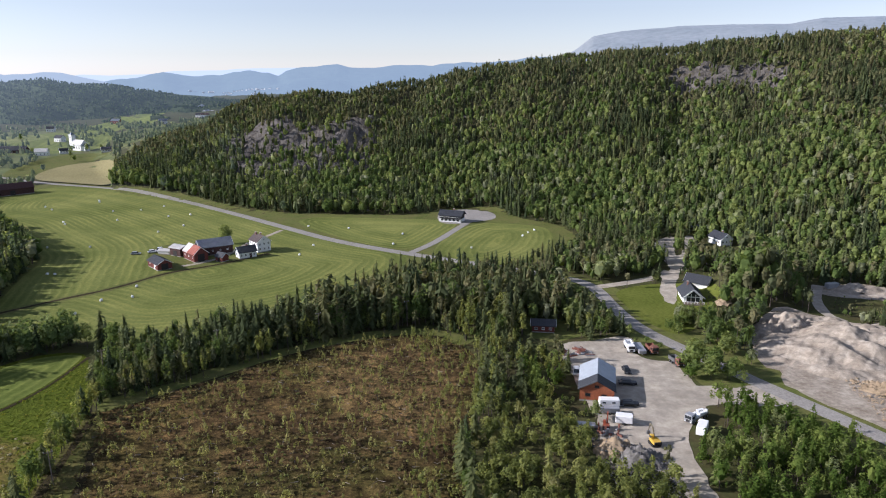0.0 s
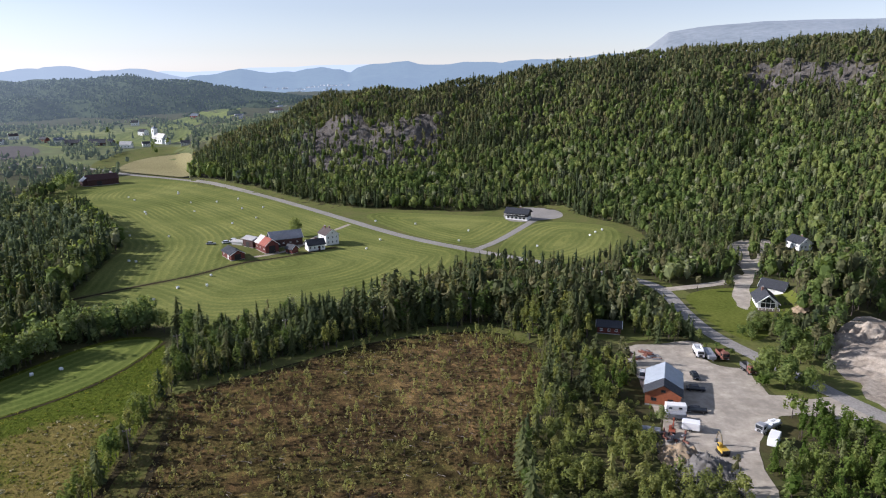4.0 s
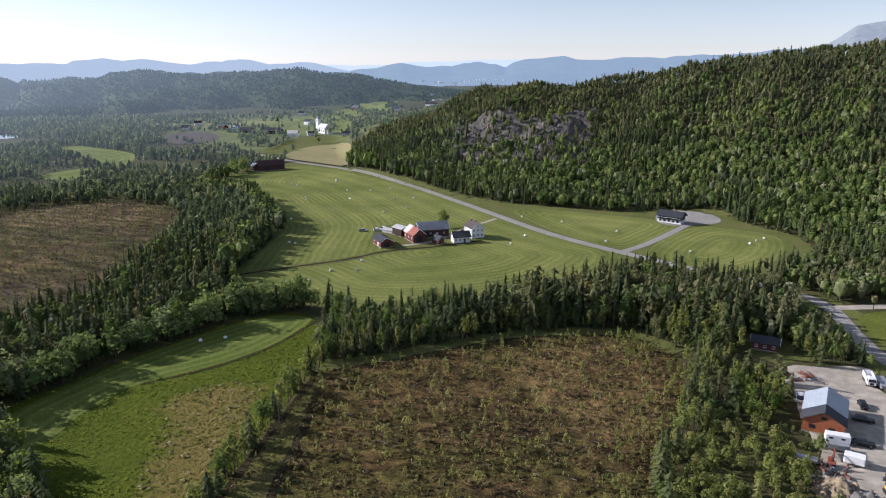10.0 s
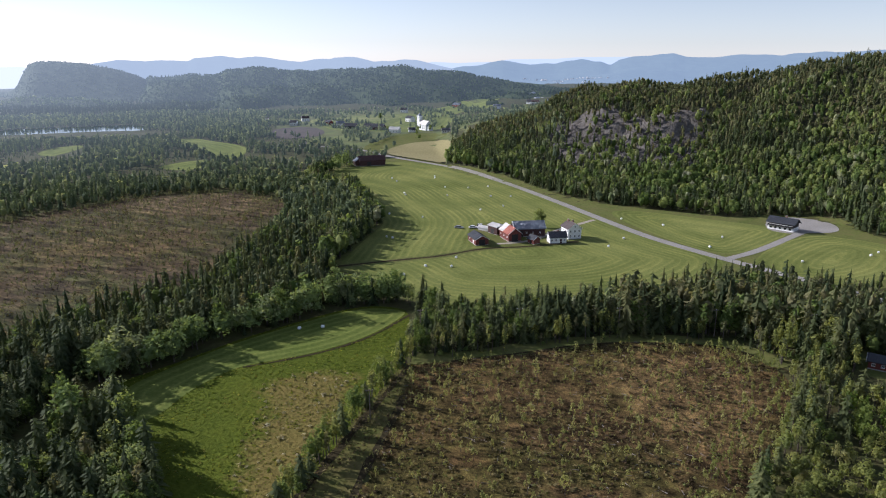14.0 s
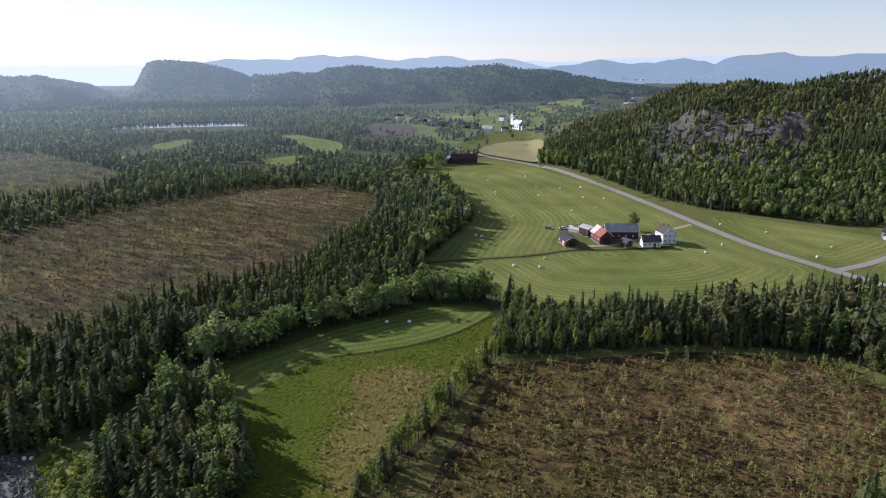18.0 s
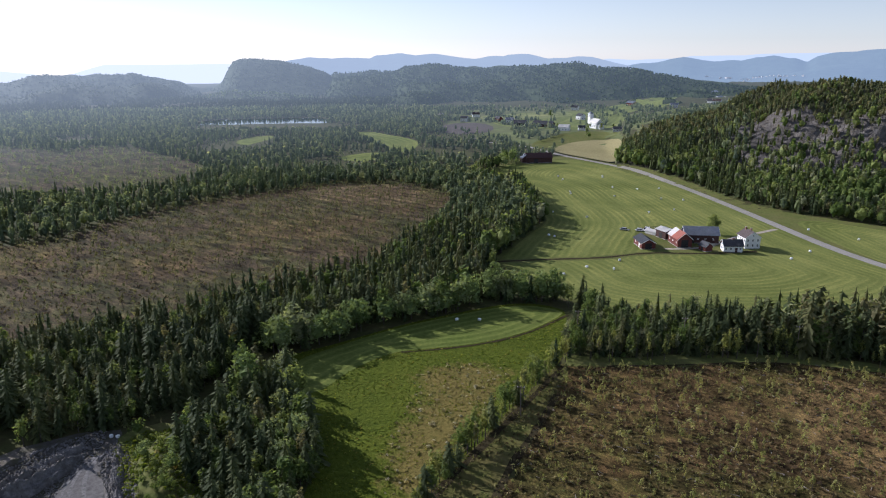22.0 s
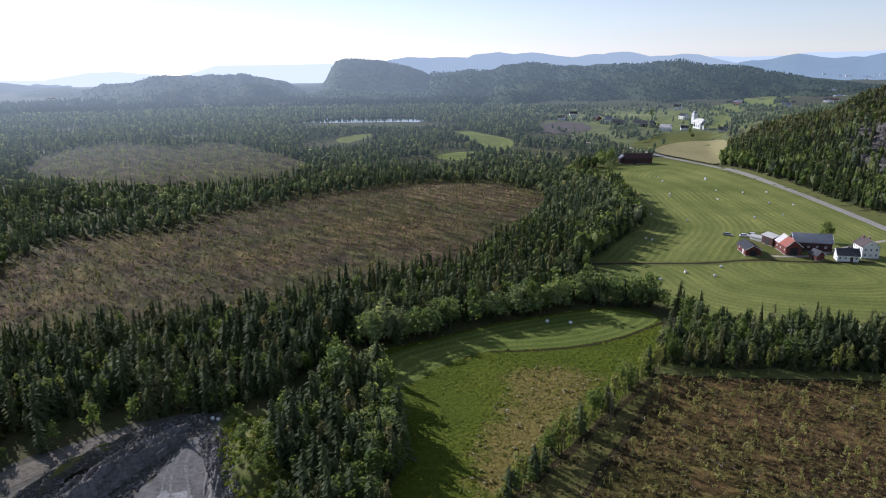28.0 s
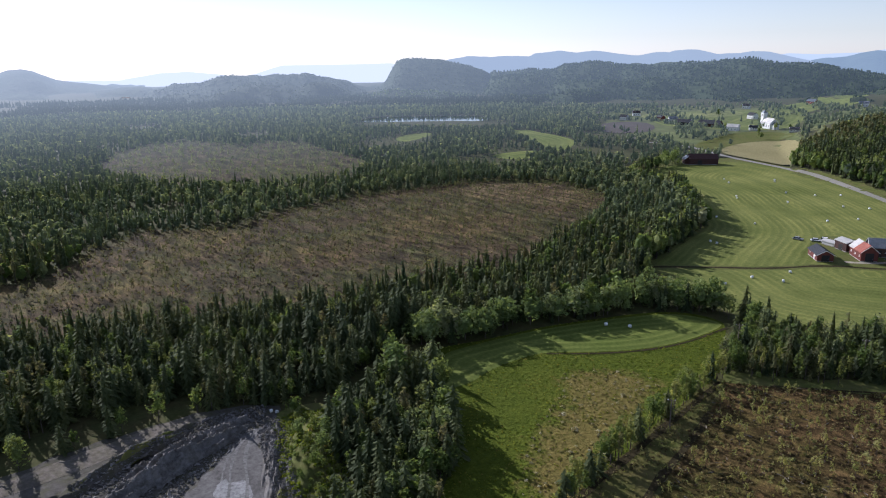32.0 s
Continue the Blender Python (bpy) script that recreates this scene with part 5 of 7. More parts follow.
# ---- farm ----
FARM = "farm buildings"
gable_house("farmhouse", -86.8, 321.8, -48, 8.0, 6.8, 5.3, 2.4, M_WHITE, M_BROWNROOF, "white two-storey farmhouse with a brown tiled roof", "house", FARM,
            windows=rows_of("r", 3, 4.4, 1.7, 0.85, 1.2) + rows_of("r", 3, 4.4, 4.0, 0.85, 1.1) + rows_of("f", 4, 6, 1.7, 0.85, 1.2) + rows_of("f", 4, 6, 4.0, 0.85, 1.1) + rows_of("b", 3, 5, 1.7, 0.85, 1.2) + rows_of("b", 3, 5, 4.0, 0.85, 1.1) + rows_of("r", 1, 0, 6.1, 0.7, 0.8),
            doors=(("f", 0, 1.1, 2.1, M_BROWNROOF),), chimneys=((0, 0.6), (-2.6, -0.5)))
gable_house("cottage", -90.2, 309.5, 34, 8.0, 5.2, 3.1, 2.1, M_WHITE, M_SLATE, "white farm cottage with a dark roof", "house", FARM,
            windows=rows_of("f", 4, 6, 1.7, 0.85, 1.1) + rows_of("l", 2, 2.6, 1.7, 0.8, 1.1) + rows_of("l", 1, 0, 3.6, 0.7, 0.9) + rows_of("r", 2, 3, 1.9, 0.9, 1.2) + rows_of("b", 3, 6, 1.9, 0.95, 1.2),
            doors=(("f", 1.3, 1.0, 2.05, M_DARKRED),), chimneys=((0.5, 0.2),))
gable_house("barn", -107.0, 317.0, 33, 15, 7.6, 4.2, 2.9, M_DARKRED, M_TINOLD, "long dark red barn with a weathered metal roof", "barn", FARM, windows=rows_of("f", 4, 10, 2.2, 0.8, 0.7), doors=(("f", -4.5, 2.6, 2.8, M_BLACK),), boards=0.5)
gable_house("barn_wing", -112.0, 305.8, -47, 11.5, 6.4, 4.0, 2.6, M_RED, M_REDROOF, "red barn wing roofed half in red and half in pale sheets", "barn", FARM, roof2=(-1.0, M_PALEROOF), windows=rows_of("f", 3, 8, 2.2, 0.8, 0.7), doors=(("r", 0, 3.2, 3.4, M_BLACK),), boards=0.5)
gable_house("machine_shed", -123.0, 292.5, -47.5, 11.0, 6.2, 2.9, 1.7, M_RED, M_SLATE, "low red machine shed with a dark roof", "shed", FARM, doors=(("r", 0, 3.0, 2.6, M_BLACK), ("f", 2, 1.1, 2.0, M_WHITE)), windows=rows_of("f", 2, 6, 1.9, 0.7, 0.6), boards=0.5)
gable_house("storehouse", -99.2, 302.8, -30, 4.2, 3.8, 2.5, 1.5, M_RED, M_SLATE, "small red storehouse with a dark roof", "shed", FARM, doors=(("f", 0, 0.9, 1.9, M_BLACK),), boards=0.4)
gable_house("old_stable", -121.8, 313.5, -30, 7.0, 5.8, 4.0, 0.9, M_DARKRED, M_PALEROOF, "old dark stable with a pale flat-pitched roof", "barn", FARM, doors=(("f", 0, 2.4, 2.6, M_BLACK),), boards=0.5)
gable_house("lean_to", -129.6, 316.5, -15, 6.0, 3.6, 1.7, 0.6, M_CREAM, M_PALEROOF, "low pale lean-to beside the stable", "shed", FARM)


# ---- village, church, barns farther off ----
def church(x, y, turn):
    root = gable_house("church", x, y, turn, 17, 9.5, 6.5, 5.0, M_WHITE, M_PALEROOF, "white wooden church with a square west tower", "church", over=0.3, base=0.5,
                       windows=rows_of("f", 4, 11, 3.6, 1.2, 3.0) + rows_of("b", 4, 11, 3.6, 1.2, 3.0))
    tower = boxpart("tower", root, M_WHITE, -13.2, -8.5, -2.4, 2.4, 0, 16.5)
    boxpart("belfry_cornice", tower, M_WHITE, -13.5, -8.2, -2.7, 2.7, 16.503, 16.9)
    boxpart("spire", tower, M_TINOLD, -13.3, -8.4, -2.5, 2.5, 16.903, 19.5, taper=0.9)
    for z in (5.5, 13.0):
        boxpart("tower_window", tower, M_GLASS, -11.4, -10.3, -2.45, -2.38, z, z + 2.2)
    boxpart("chancel", root, M_WHITE, 8.5, 13.0, -3.2, 3.2, 0, 5.2)
    bm = bmesh.new()
    add_prism(bm, [(-3.5, 5.203), (3.5, 5.203), (0, 8.2)], 8.5, 13.3)
    part("chancel_roof", bm, M_TINOLD, root)
    return root


church(-397.0, 768.0, -28)
gable_house("field_barn", -299.5, 484.5, 47, 21, 9.5, 4.5, 3.2, M_DARKRED, M_DARKRED, "long dark red barn standing alone in the field", "barn", boards=0.6, doors=(("f", -3, 3.2, 3.2, M_BLACK),), frame_mat=M_DARKRED)
gable_house("field_barn_annex", -307.5, 478.0, -43, 8, 6.5, 3.8, 2.6, M_DARKRED, M_TINOLD, "grey-roofed annex of the field barn", "barn", frame_mat=M_DARKRED)
VILLAGE = "village houses"
for i, (vx, vy, vt, vl, vw, vh, wm, rm, lab) in enumerate([
        (-413, 722, 10, 12, 8, 4.2, M_WHITE, M_PALEROOF, "low white parish house with a pale roof"),
        (-400, 740, 35, 8, 6, 3.2, M_WHITE, M_SLATE, "small white outbuilding near the church"),
        (-470, 865, -20, 11, 8, 5.2, M_WHITE, M_SLATE, "white village house with a dark roof"),
        (-455, 745, 5, 26, 10, 3.6, M_DARKRED, M_SLATE, "long dark village hall"),
        (-488, 742, 8, 18, 9, 3.4, M_BLACK, M_SLATE, "long dark farm building in the village"),
        (-515, 760, 30, 10, 7, 4.4, M_CREAM, M_TINOLD, "pale grey village house"),
        (-540, 770, -15, 9, 7, 4.2, M_RED, M_SLATE, "small red village house among trees"),
        (-575, 742, 12, 9, 7, 4.4, M_WHITE, M_SLATE, "white house at the edge of the wood"),
        (-600, 800, 40, 10, 7, 4.4, M_WHITE, M_BROWNROOF, "white house with a brown roof below the hill"),
        (-630, 760, -30, 9, 7, 4.0, M_CREAM, M_SLATE, "pale house among trees"),
        (-560, 1010, 10, 10, 8, 4.6, M_WHITE, M_SLATE, "white farmhouse in far fields"),
        (-520, 1130, -20, 16, 9, 4.4, M_RED, M_TINOLD, "red barn in far fields"),
        (-430, 1090, 25, 12, 8, 4.6, M_WHITE, M_TINOLD, "white house below the far hill"),
        (-395, 1180, 10, 13, 8, 4.6, M_WHITE, M_BROWNROOF, "white house beside far fields"),
        (-410, 1210, -10, 20, 9, 4.0, M_CREAM, M_SLATE, "long pale building beside far fields"),
        (-350, 730, 20, 9, 6, 3.2, M_CREAM, M_SLATE, "pale shed beside the churchyard")]):
    gable_house("village_house", vx, vy, vt, vl, vw, vh, vw * 0.36, wm, rm, lab, "house", VILLAGE, base=0.3,
                windows=rows_of("f", 3, vl * 0.6, 1.9, 1.2, 1.3) + rows_of("r", 2, vw * 0.45, 1.9, 1.1, 1.3), z=float(ground_z(vx, vy)))

# ---- inn ----
inn = gable_house("inn", 5.2, 387.0, -20, 12.6, 6.8, 4.2, 2.0, M_BLACK, M_SLATE, "long black-boarded inn with a white ground floor", "house", over=0.9, base=0.3, frame_mat=M_BLACK,
                  windows=rows_of("f", 5, 10, 3.3, 1.3, 1.0), chimneys=((1, 0.5),))
boxpart("ground_floor", inn, M_WHITE, -6.33, 6.33, -3.43, 3.43, 0.2, 2.1)
for i in range(5):
    boxpart("ground_floor_window", inn, M_GLASS, -5.4 + i * 2.35, -4.2 + i * 2.35, -3.47, -3.435, 0.8, 1.8)
balc = boxpart("balcony", inn, M_BLACK, -6.2, 6.2, -4.5, -3.45, 2.15, 2.3)
for i in range(9):
    boxpart("railing_post", balc, M_BLACK, -6.15 + i * 1.52, -6.05 + i * 1.52, -4.48, -4.38, 2.303, 3.1)
boxpart("handrail", balc, M_WHITE, -6.2, 6.2, -4.52, -4.36, 3.103, 3.2)

# ---- villa above the road ----
villa = gable_house("villa", 91.2, 245.5, 82, 10.5, 6.6, 2.9, 2.7, M_WHITE, M_SLATE, "white villa with a dark roof and a glazed front gable", "house", base=0.4, over=0.7,
                    windows=rows_of("f", 4, 7.5, 1.7, 1.1, 1.1) + rows_of("b", 4, 7.5, 1.7, 1.1, 1.1), chimneys=((2, 0.8),))
bm = bmesh.new()
add_prism(bm, [(-2.4, 0.8), (2.4, 0.8), (2.4, 2.8), (0, 4.9), (-2.4, 2.8)], -5.32, -5.255)
gg = part("gable_glazing", bm, M_GLASS, villa, "dark glazed gable front")
for py in (-2.4, -0.8, 0.8, 2.4):
    boxpart("mullion", gg, M_WHITE, -5.42, -5.325, py - 0.08, py + 0.08, 0.8, 2.8 + (0.9 if abs(py) < 2 else 0))
boxpart("transom", gg, M_WHITE, -5.44, -5.33, -2.48, 2.48, 2.6, 2.8)
deck = boxpart("deck", villa, M_TIMBER, -7.6, -5.3, -3.5, 3.5, 0.2, 0.7)
for i in range(7):
    boxpart("deck_post", deck, M_WHITE, -7.6, -7.47, -3.45 + i * 1.13, -3.33 + i * 1.13, 0.703, 1.5)
boxpart("deck_rail", deck, M_WHITE, -7.65, -7.44, -3.5, 3.5, 1.503, 1.6)
gable_house("villa_wing", 98.0, 256.5, -40, 8.5, 5.2, 3.4, 2.2, M_WHITE, M_SLATE, "white garage wing of the villa with a dark roof", "house", windows=rows_of("l", 2, 3, 2.2, 1.0, 1.2), doors=(("f", 0, 2.6, 2.3, M_CREAM),), over=0.6, z=0.6)
gable_house("upper_house", 135.2, 331.0, -74, 9.6, 6.6, 3.5, 2.4, M_WHITE, M_SLATE, "white house with a dark roof above the gravel drive", "house", windows=rows_of("r", 3, 4, 1.9, 0.9, 1.1) + rows_of("f", 3, 6.5, 1.9, 1.0, 1.1) + rows_of("r", 1, 0, 4.2, 0.9, 0.8), chimneys=((1, 0.4),))
gable_house("kiosk", 133.7, 362.5, 0, 4.6, 3.0, 2.2, 0.6, M_CREAM, M_TINOLD, "small pale garage at the back of the gravel drive", "shed", base=0.1)
gable_house("cabin", 32.6, 214.5, -8, 7.2, 4.6, 2.5, 1.3, M_RED, M_SLATE, "low red cabin with a dark roof at the wood's edge", "house", windows=rows_of("f", 3, 4.6, 1.5, 0.9, 0.8), doors=(("r", 0, 0.9, 1.9, M_WHITE),))

# ---- workshop and yard ----
workshop = gable_house("workshop", 40.6, 170.2, -102.8, 14.2, 8.6, 3.6, 2.3, M_ORANGE, M_SLATE, "orange-boarded workshop with a grey metal and dark felt roof", "workshop", over=0.5, base=0.5, frame_mat=M_BLACK,
                       roof2=(3.0, M_TIN), windows=(("r", -2.2, 1.9, 1.3, 0.8), ("r", 1.8, 1.9, 1.3, 0.8), ("r", 0, 4.3, 1.1, 0.6)), doors=(("b", -3.0, 3.2, 2.9, M_CREAM), ("b", 2.0, 3.2, 2.9, M_CREAM)), boards=0.6)


def wheel(parent, x, y, r, w):
    bm = bmesh.new()
    add_tube(bm, (x, y - w / 2, r), (x, y + w / 2, r), r, 14)
    ty = part("wheel", bm, M_TYRE, parent)
    bm = bmesh.new()
    s = 1 if y > 0 else -1
    add_tube(bm, (x, y + s * (w / 2 - 0.02), r), (x, y + s * (w / 2 + 0.02), r), r * 0.55, 10)
    part("rim", bm, M_STEEL, ty)


def truck(x, y, turn, cab_mat, bed_mat, label, long=7.5, bed_high=1.6, cargo=None):
    """A tipper lorry heading along +x."""
    t = thing("truck", x, y, turn, label, "truck", "vehicles in the yard", 0.13)
    boxpart("chassis", t, M_STEEL, -long / 2, long / 2 - 0.3, -0.45, 0.45, 0.75, 1.05)
    bm = bmesh.new()
    c0 = long / 2 - 2.1
    add_prism(bm, [(-1.2, 0.7), (1.2, 0.7), (1.2, 2.7), (1.05, 3.0), (-1.05, 3.0), (-1.2, 2.7)], c0, long / 2)
    bmesh.ops.bevel(bm, geom=bm.edges[:], offset=0.08, segments=2, affect="EDGES", profile=0.5)
    cab = part("cab", bm, cab_mat, t)
    boxpart("windscreen", cab, M_GLASS, long / 2 + 0.003, long / 2 + 0.03, -1.02, 1.02, 1.75, 2.65)
    for s in (-1, 1):
        boxpart("side_window", cab, M_GLASS, c0 + 0.7, long / 2 - 0.3, s * 1.2 - 0.02, s * 1.2 + 0.02, 1.8, 2.55)
        boxpart("headlight", cab, M_PLASTIC, long / 2 + 0.003, long / 2 + 0.04, s * 0.85 - 0.2, s * 0.85 + 0.2, 0.85, 1.05)
    boxpart("grille", cab, M_BLACK, long / 2 + 0.003, long / 2 + 0.035, -0.55, 0.55, 0.85, 1.55)
    bm = bmesh.new()
    b0, b1 = -long / 2, c0 - 0.25
    for d in ((b0, b1, -1.25, -1.15, 1.1, 1.1 + bed_high), (b0, b1, 1.15, 1.25, 1.1, 1.1 + bed_high), (b1 - 0.1, b1, -1.15, 1.15, 1.1, 1.3 + bed_high), (b0, b0 + 0.1, -1.15, 1.15, 1.1, 1.0 + bed_high), (b0, b1, -1.15, 1.15, 1.06, 1.14)):
        add_box(bm, *d)
    bed = part("tipper_bed", bm, bed_mat, t)
    for px in (-long / 2 + 1.0, -long / 2 + 2.3, long / 2 - 1.3):
        for s in (-1, 1):
            wheel(t, px, s * 1.08, 0.5, 0.32)
    CLEAR.append((x, y, 5))
    t.matrix_basis = t.matrix_basis @ Matrix.Scale(0.86, 4)
    return t


def car(x, y, turn, mat, label, group="parked cars", long=4.5, tall=1.45, z=0.12):
    c = thing("car", x, y, turn, label, "car", group, z)
    bm = bmesh.new()
    h = long / 2
    add_box(bm, -h, h, -0.9, 0.9, 0.3, 0.85)
    bmesh.ops.bevel(bm, geom=bm.edges[:], offset=0.12, segments=2, affect="EDGES", profile=0.5)
    part("body", bm, mat, c)
    cab = boxpart("cabin", c, M_GLASS, -h * 0.8, h * 0.45, -0.82, 0.82, 0.853, tall - 0.1, taper=0.22)
    boxpart("roof_panel", cab, mat, -h * 0.62, h * 0.27, -0.63, 0.63, tall - 0.097, tall, taper=0.08)
    for s in (-1, 1):
        boxpart("headlight", c, M_PLASTIC, h - 0.02, h + 0.03, s * 0.62 - 0.16, s * 0.62 + 0.16, 0.58, 0.72)
        for px in (-h * 0.62, h * 0.62):
            wheel(c, px, s * 0.8, 0.32, 0.22)
    return c


def box_trailer(x, y, turn, long, wide, tall, mat, label, name="caravan"):
    t = thing(name, x, y, turn, label, "trailer", "trailers in the yard", 0.12)
    bm = bmesh.new()
    add_box(bm, -long / 2, long / 2, -wide / 2, wide / 2, 0.45, tall)
    bmesh.ops.bevel(bm, geom=bm.edges[:], offset=0.16, segments=3, affect="EDGES", profile=0.5)
    b = part("body", bm, mat, t)
    for px in (-long * 0.28, long * 0.2) if name == "caravan" else ():
        boxpart("side_window", b, M_GLASS, px - 0.4, px + 0.4, -wide / 2 - 0.02, -wide / 2 + 0.02, 1.35, 1.75)
    bm = bmesh.new()
    add_tube(bm, (long / 2, -0.4, 0.5), (long / 2 + 1.2, 0, 0.5), 0.05, 6)
    add_tube(bm, (long / 2, 0.4, 0.5), (long / 2 + 1.2, 0, 0.5), 0.05, 6)
    part("drawbar", bm, M_STEEL, t)
    for s in (-1, 1):
        wheel(t, 0, s * (wide / 2 - 0.12), 0.36, 0.22)
    CLEAR.append((x, y, 4))
    return t


def excavator(x, y, turn, paint=None, boom=None, size=1.0, label="yellow tracked excavator with its boom raised"):
    paint, boom = paint or M_YELLOW, boom or M_BOOM
    e = thing("excavator", x, y, turn, label, "excavator", "diggers in the yard", z=0.13)
    e.matrix_basis = e.matrix_basis @ Matrix.Scale(size, 4)
    for s in (-1, 1):
        bm = bmesh.new()
        prof = [(-1.75, 0.35), (-1.45, 0.0), (1.45, 0.0), (1.75, 0.35), (1.75, 0.55), (1.45, 0.85), (-1.45, 0.85), (-1.75, 0.55)]
        a = [bm.verts.new((px, s * 1.05 - 0.28, pz)) for px, pz in prof]
        b = [bm.verts.new((px, s * 1.05 + 0.28, pz)) for px, pz in prof]
        bm.faces.new(a)
        bm.faces.new(b[::-1])
        for i in range(8):
            bm.faces.new([a[i], b[i], b[(i + 1) % 8], a[(i + 1) % 8]])
        bmesh.ops.recalc_face_normals(bm, faces=bm.faces[:])
        part("track", bm, M_TYRE, e)
    boxpart("undercarriage", e, M_STEEL, -0.9, 0.9, -0.77, 0.77, 0.4, 0.95)
    body = boxpart("upper_body", e, paint, -2.0, 1.2, -1.2, 1.2, 1.0, 1.9, bevel=0.1)
    boxpart("counterweight", body, M_BLACK, -2.35, -2.003, -1.15, 1.15, 1.05, 1.95, bevel=0.08)
    cab = boxpart("cab", e, paint, 0.0, 1.35, 0.15, 1.15, 1.903, 3.0, bevel=0.06)
    boxpart("cab_glass", cab, M_GLASS, 0.1, 1.38, 0.11, 1.19, 2.1, 2.8)
    for nm, p, q, r, r2 in (("boom", (0.9, -0.3, 1.5), (2.2, -0.3, 4.4), 0.30, 0.24), ("boom", (2.2, -0.3, 4.4), (3.9, -0.3, 4.9), 0.24, 0.18), ("stick", (3.9, -0.3, 5.0), (4.9, -0.3, 2.1), 0.2, 0.14), ("hydraulic_ram", (1.3, -0.3, 1.2), (2.2, -0.3, 2.8), 0.08, 0.08)):
        bm = bmesh.new()
        add_tube(bm, p, q, r, 6, r2)
        part(nm, bm, M_STEEL if nm == "hydraulic_ram" else boom, e)
    bm = bmesh.new()
    add_prism(bm, [(-0.75, 1.1), (0.15, 1.1), (0.15, 2.1), (-0.75, 2.1)], 4.4, 5.1)
    part("bucket", bm, M_STEEL, e)
    return e


truck(56.3, 197.5, -92, M_CARWHITE, M_CARWHITE, "white tipper lorry parked at the yard's edge")
truck(62.6, 195.6, -84, M_RUST, M_RUST, "old red tipper lorry with an empty bed", 6.2, 1.2)
truck(67.0, 186.6, -78, M_RUST, M_STEEL, "rusty red lorry beside the bushes", 6.4, 1.2)
box_trailer(59.2, 196.6, -90, 6.8, 2.3, 1.5, M_CARGREY, "low grey flatbed trailer between lorries", "flatbed_trailer")
box_trailer(41.6, 160.6, -3, 5.0, 2.1, 2.3, M_CARWHITE, "white caravan beside the workshop")
box_trailer(41.0, 157.2, -3, 4.6, 1.9, 1.7, M_CARGREY, "low grey trailer beside the caravan", "cargo_trailer")
box_trailer(43.2, 152.0, -14, 4.0, 2.3, 2.3, M_CARWHITE, "white box trailer in the yard", "box_trailer")
box_trailer(60.2, 147.2, 62, 4.8, 2.2, 2.4, M_CARWHITE, "white caravan beside the bushes")
car(51.4, 181.5, -88, M_CARBLACK, "black car parked in the workshop's shade")
car(49.6, 173.4, -8, M_CARBLACK, "dark car parked beside the workshop", long=4.8)
car(46.8, 161.2, -4, M_CARBLACK, "dark pickup beside the caravan", long=5.0)
car(37.2, 181.0, 80, M_CARWHITE, "white van behind the workshop", long=4.9, tall=1.9)
car(-143.0, 314.6, 5, M_CARGREY, "grey car parked at the field's edge", z=0.06)
car(-136.5, 318.0, 30, M_CARWHITE, "white car beside the stable", z=0.1)
car(-133.5, 320.5, 25, M_CARWHITE, "white van beside the stable", long=5.2, tall=2.0, z=0.1)
excavator(47.6, 142.0, 100, size=0.76)
excavator(38.4, 149.6, 75, M_DIGRED, M_DIGRED, 0.62, "small red-orange excavator beside the trailers")
box_trailer(33.6, 150.0, -12, 4.6, 1.8, 1.2, M_CARGREY, "low grey boat-shaped trailer at the yard's edge", "boat_trailer")


# ---- heaps, rocks, bales, poles ----
def heap(name, x, y, lx, ly, high, material, label, category, seed, turn=0, rough=0.25, kind="", res=26, z=0.0):
    """A loose heap with an uneven top."""
    r = np.random.default_rng(seed)
    u, v = np.meshgrid(np.linspace(-1, 1, res), np.linspace(-1, 1, res))
    d = np.sqrt(u ** 2 + v ** 2) * (1 + 0.22 * wave_noise(u * 10, v * 10, seed, 9))
    h = np.clip(1 - d, 0, 1) ** 0.85
    h = h * (1 + 0.45 * rough * wave_noise(u * 10, v * 10, seed + 1, 6.0)) + 0.05 * rough * wave_noise(u * 10, v * 10, seed + 2, 2.5) * (h > 0.03)
    zz = np.where(h > 0.005, h * high + 0.22 * rough * (h > 0.04) * wave_noise(u * lx / 2, v * ly / 2, seed + 3, 1.9), -0.15)
    q = np.stack([u * lx / 2, v * ly / 2, zz], -1).reshape(-1, 3)
    i, j = np.meshgrid(np.arange(res - 1), np.arange(res - 1), indexing="ij")
    f = np.stack([i * res + j, i * res + j + 1, (i + 1) * res + j + 1, (i + 1) * res + j], -1).reshape(-1, 4)
    ob = new(name, mesh_from(name, q, f, [material], True))
    ob.matrix_basis = pose(x, y, z + 0.06, 0, 0, turn)
    HEAPS.append((pose(x, y, 0, 0, 0, turn).inverted(), lx, ly, res, zz))
    return tagged(ob, label, category, kind=kind)


HEAPS = []


def on_heaps(x, y):
    """The height of the heaps' tops at a place."""
    best = 0.05
    for inv, lx, ly, res, zz in HEAPS:
        p = inv @ Vector((x, y, 0))
        i, j = round((p.y / ly + 0.5) * (res - 1)), round((p.x / lx + 0.5) * (res - 1))
        if 0 <= i < res and 0 <= j < res:
            best = max(best, float(zz[i, j]))
    return best


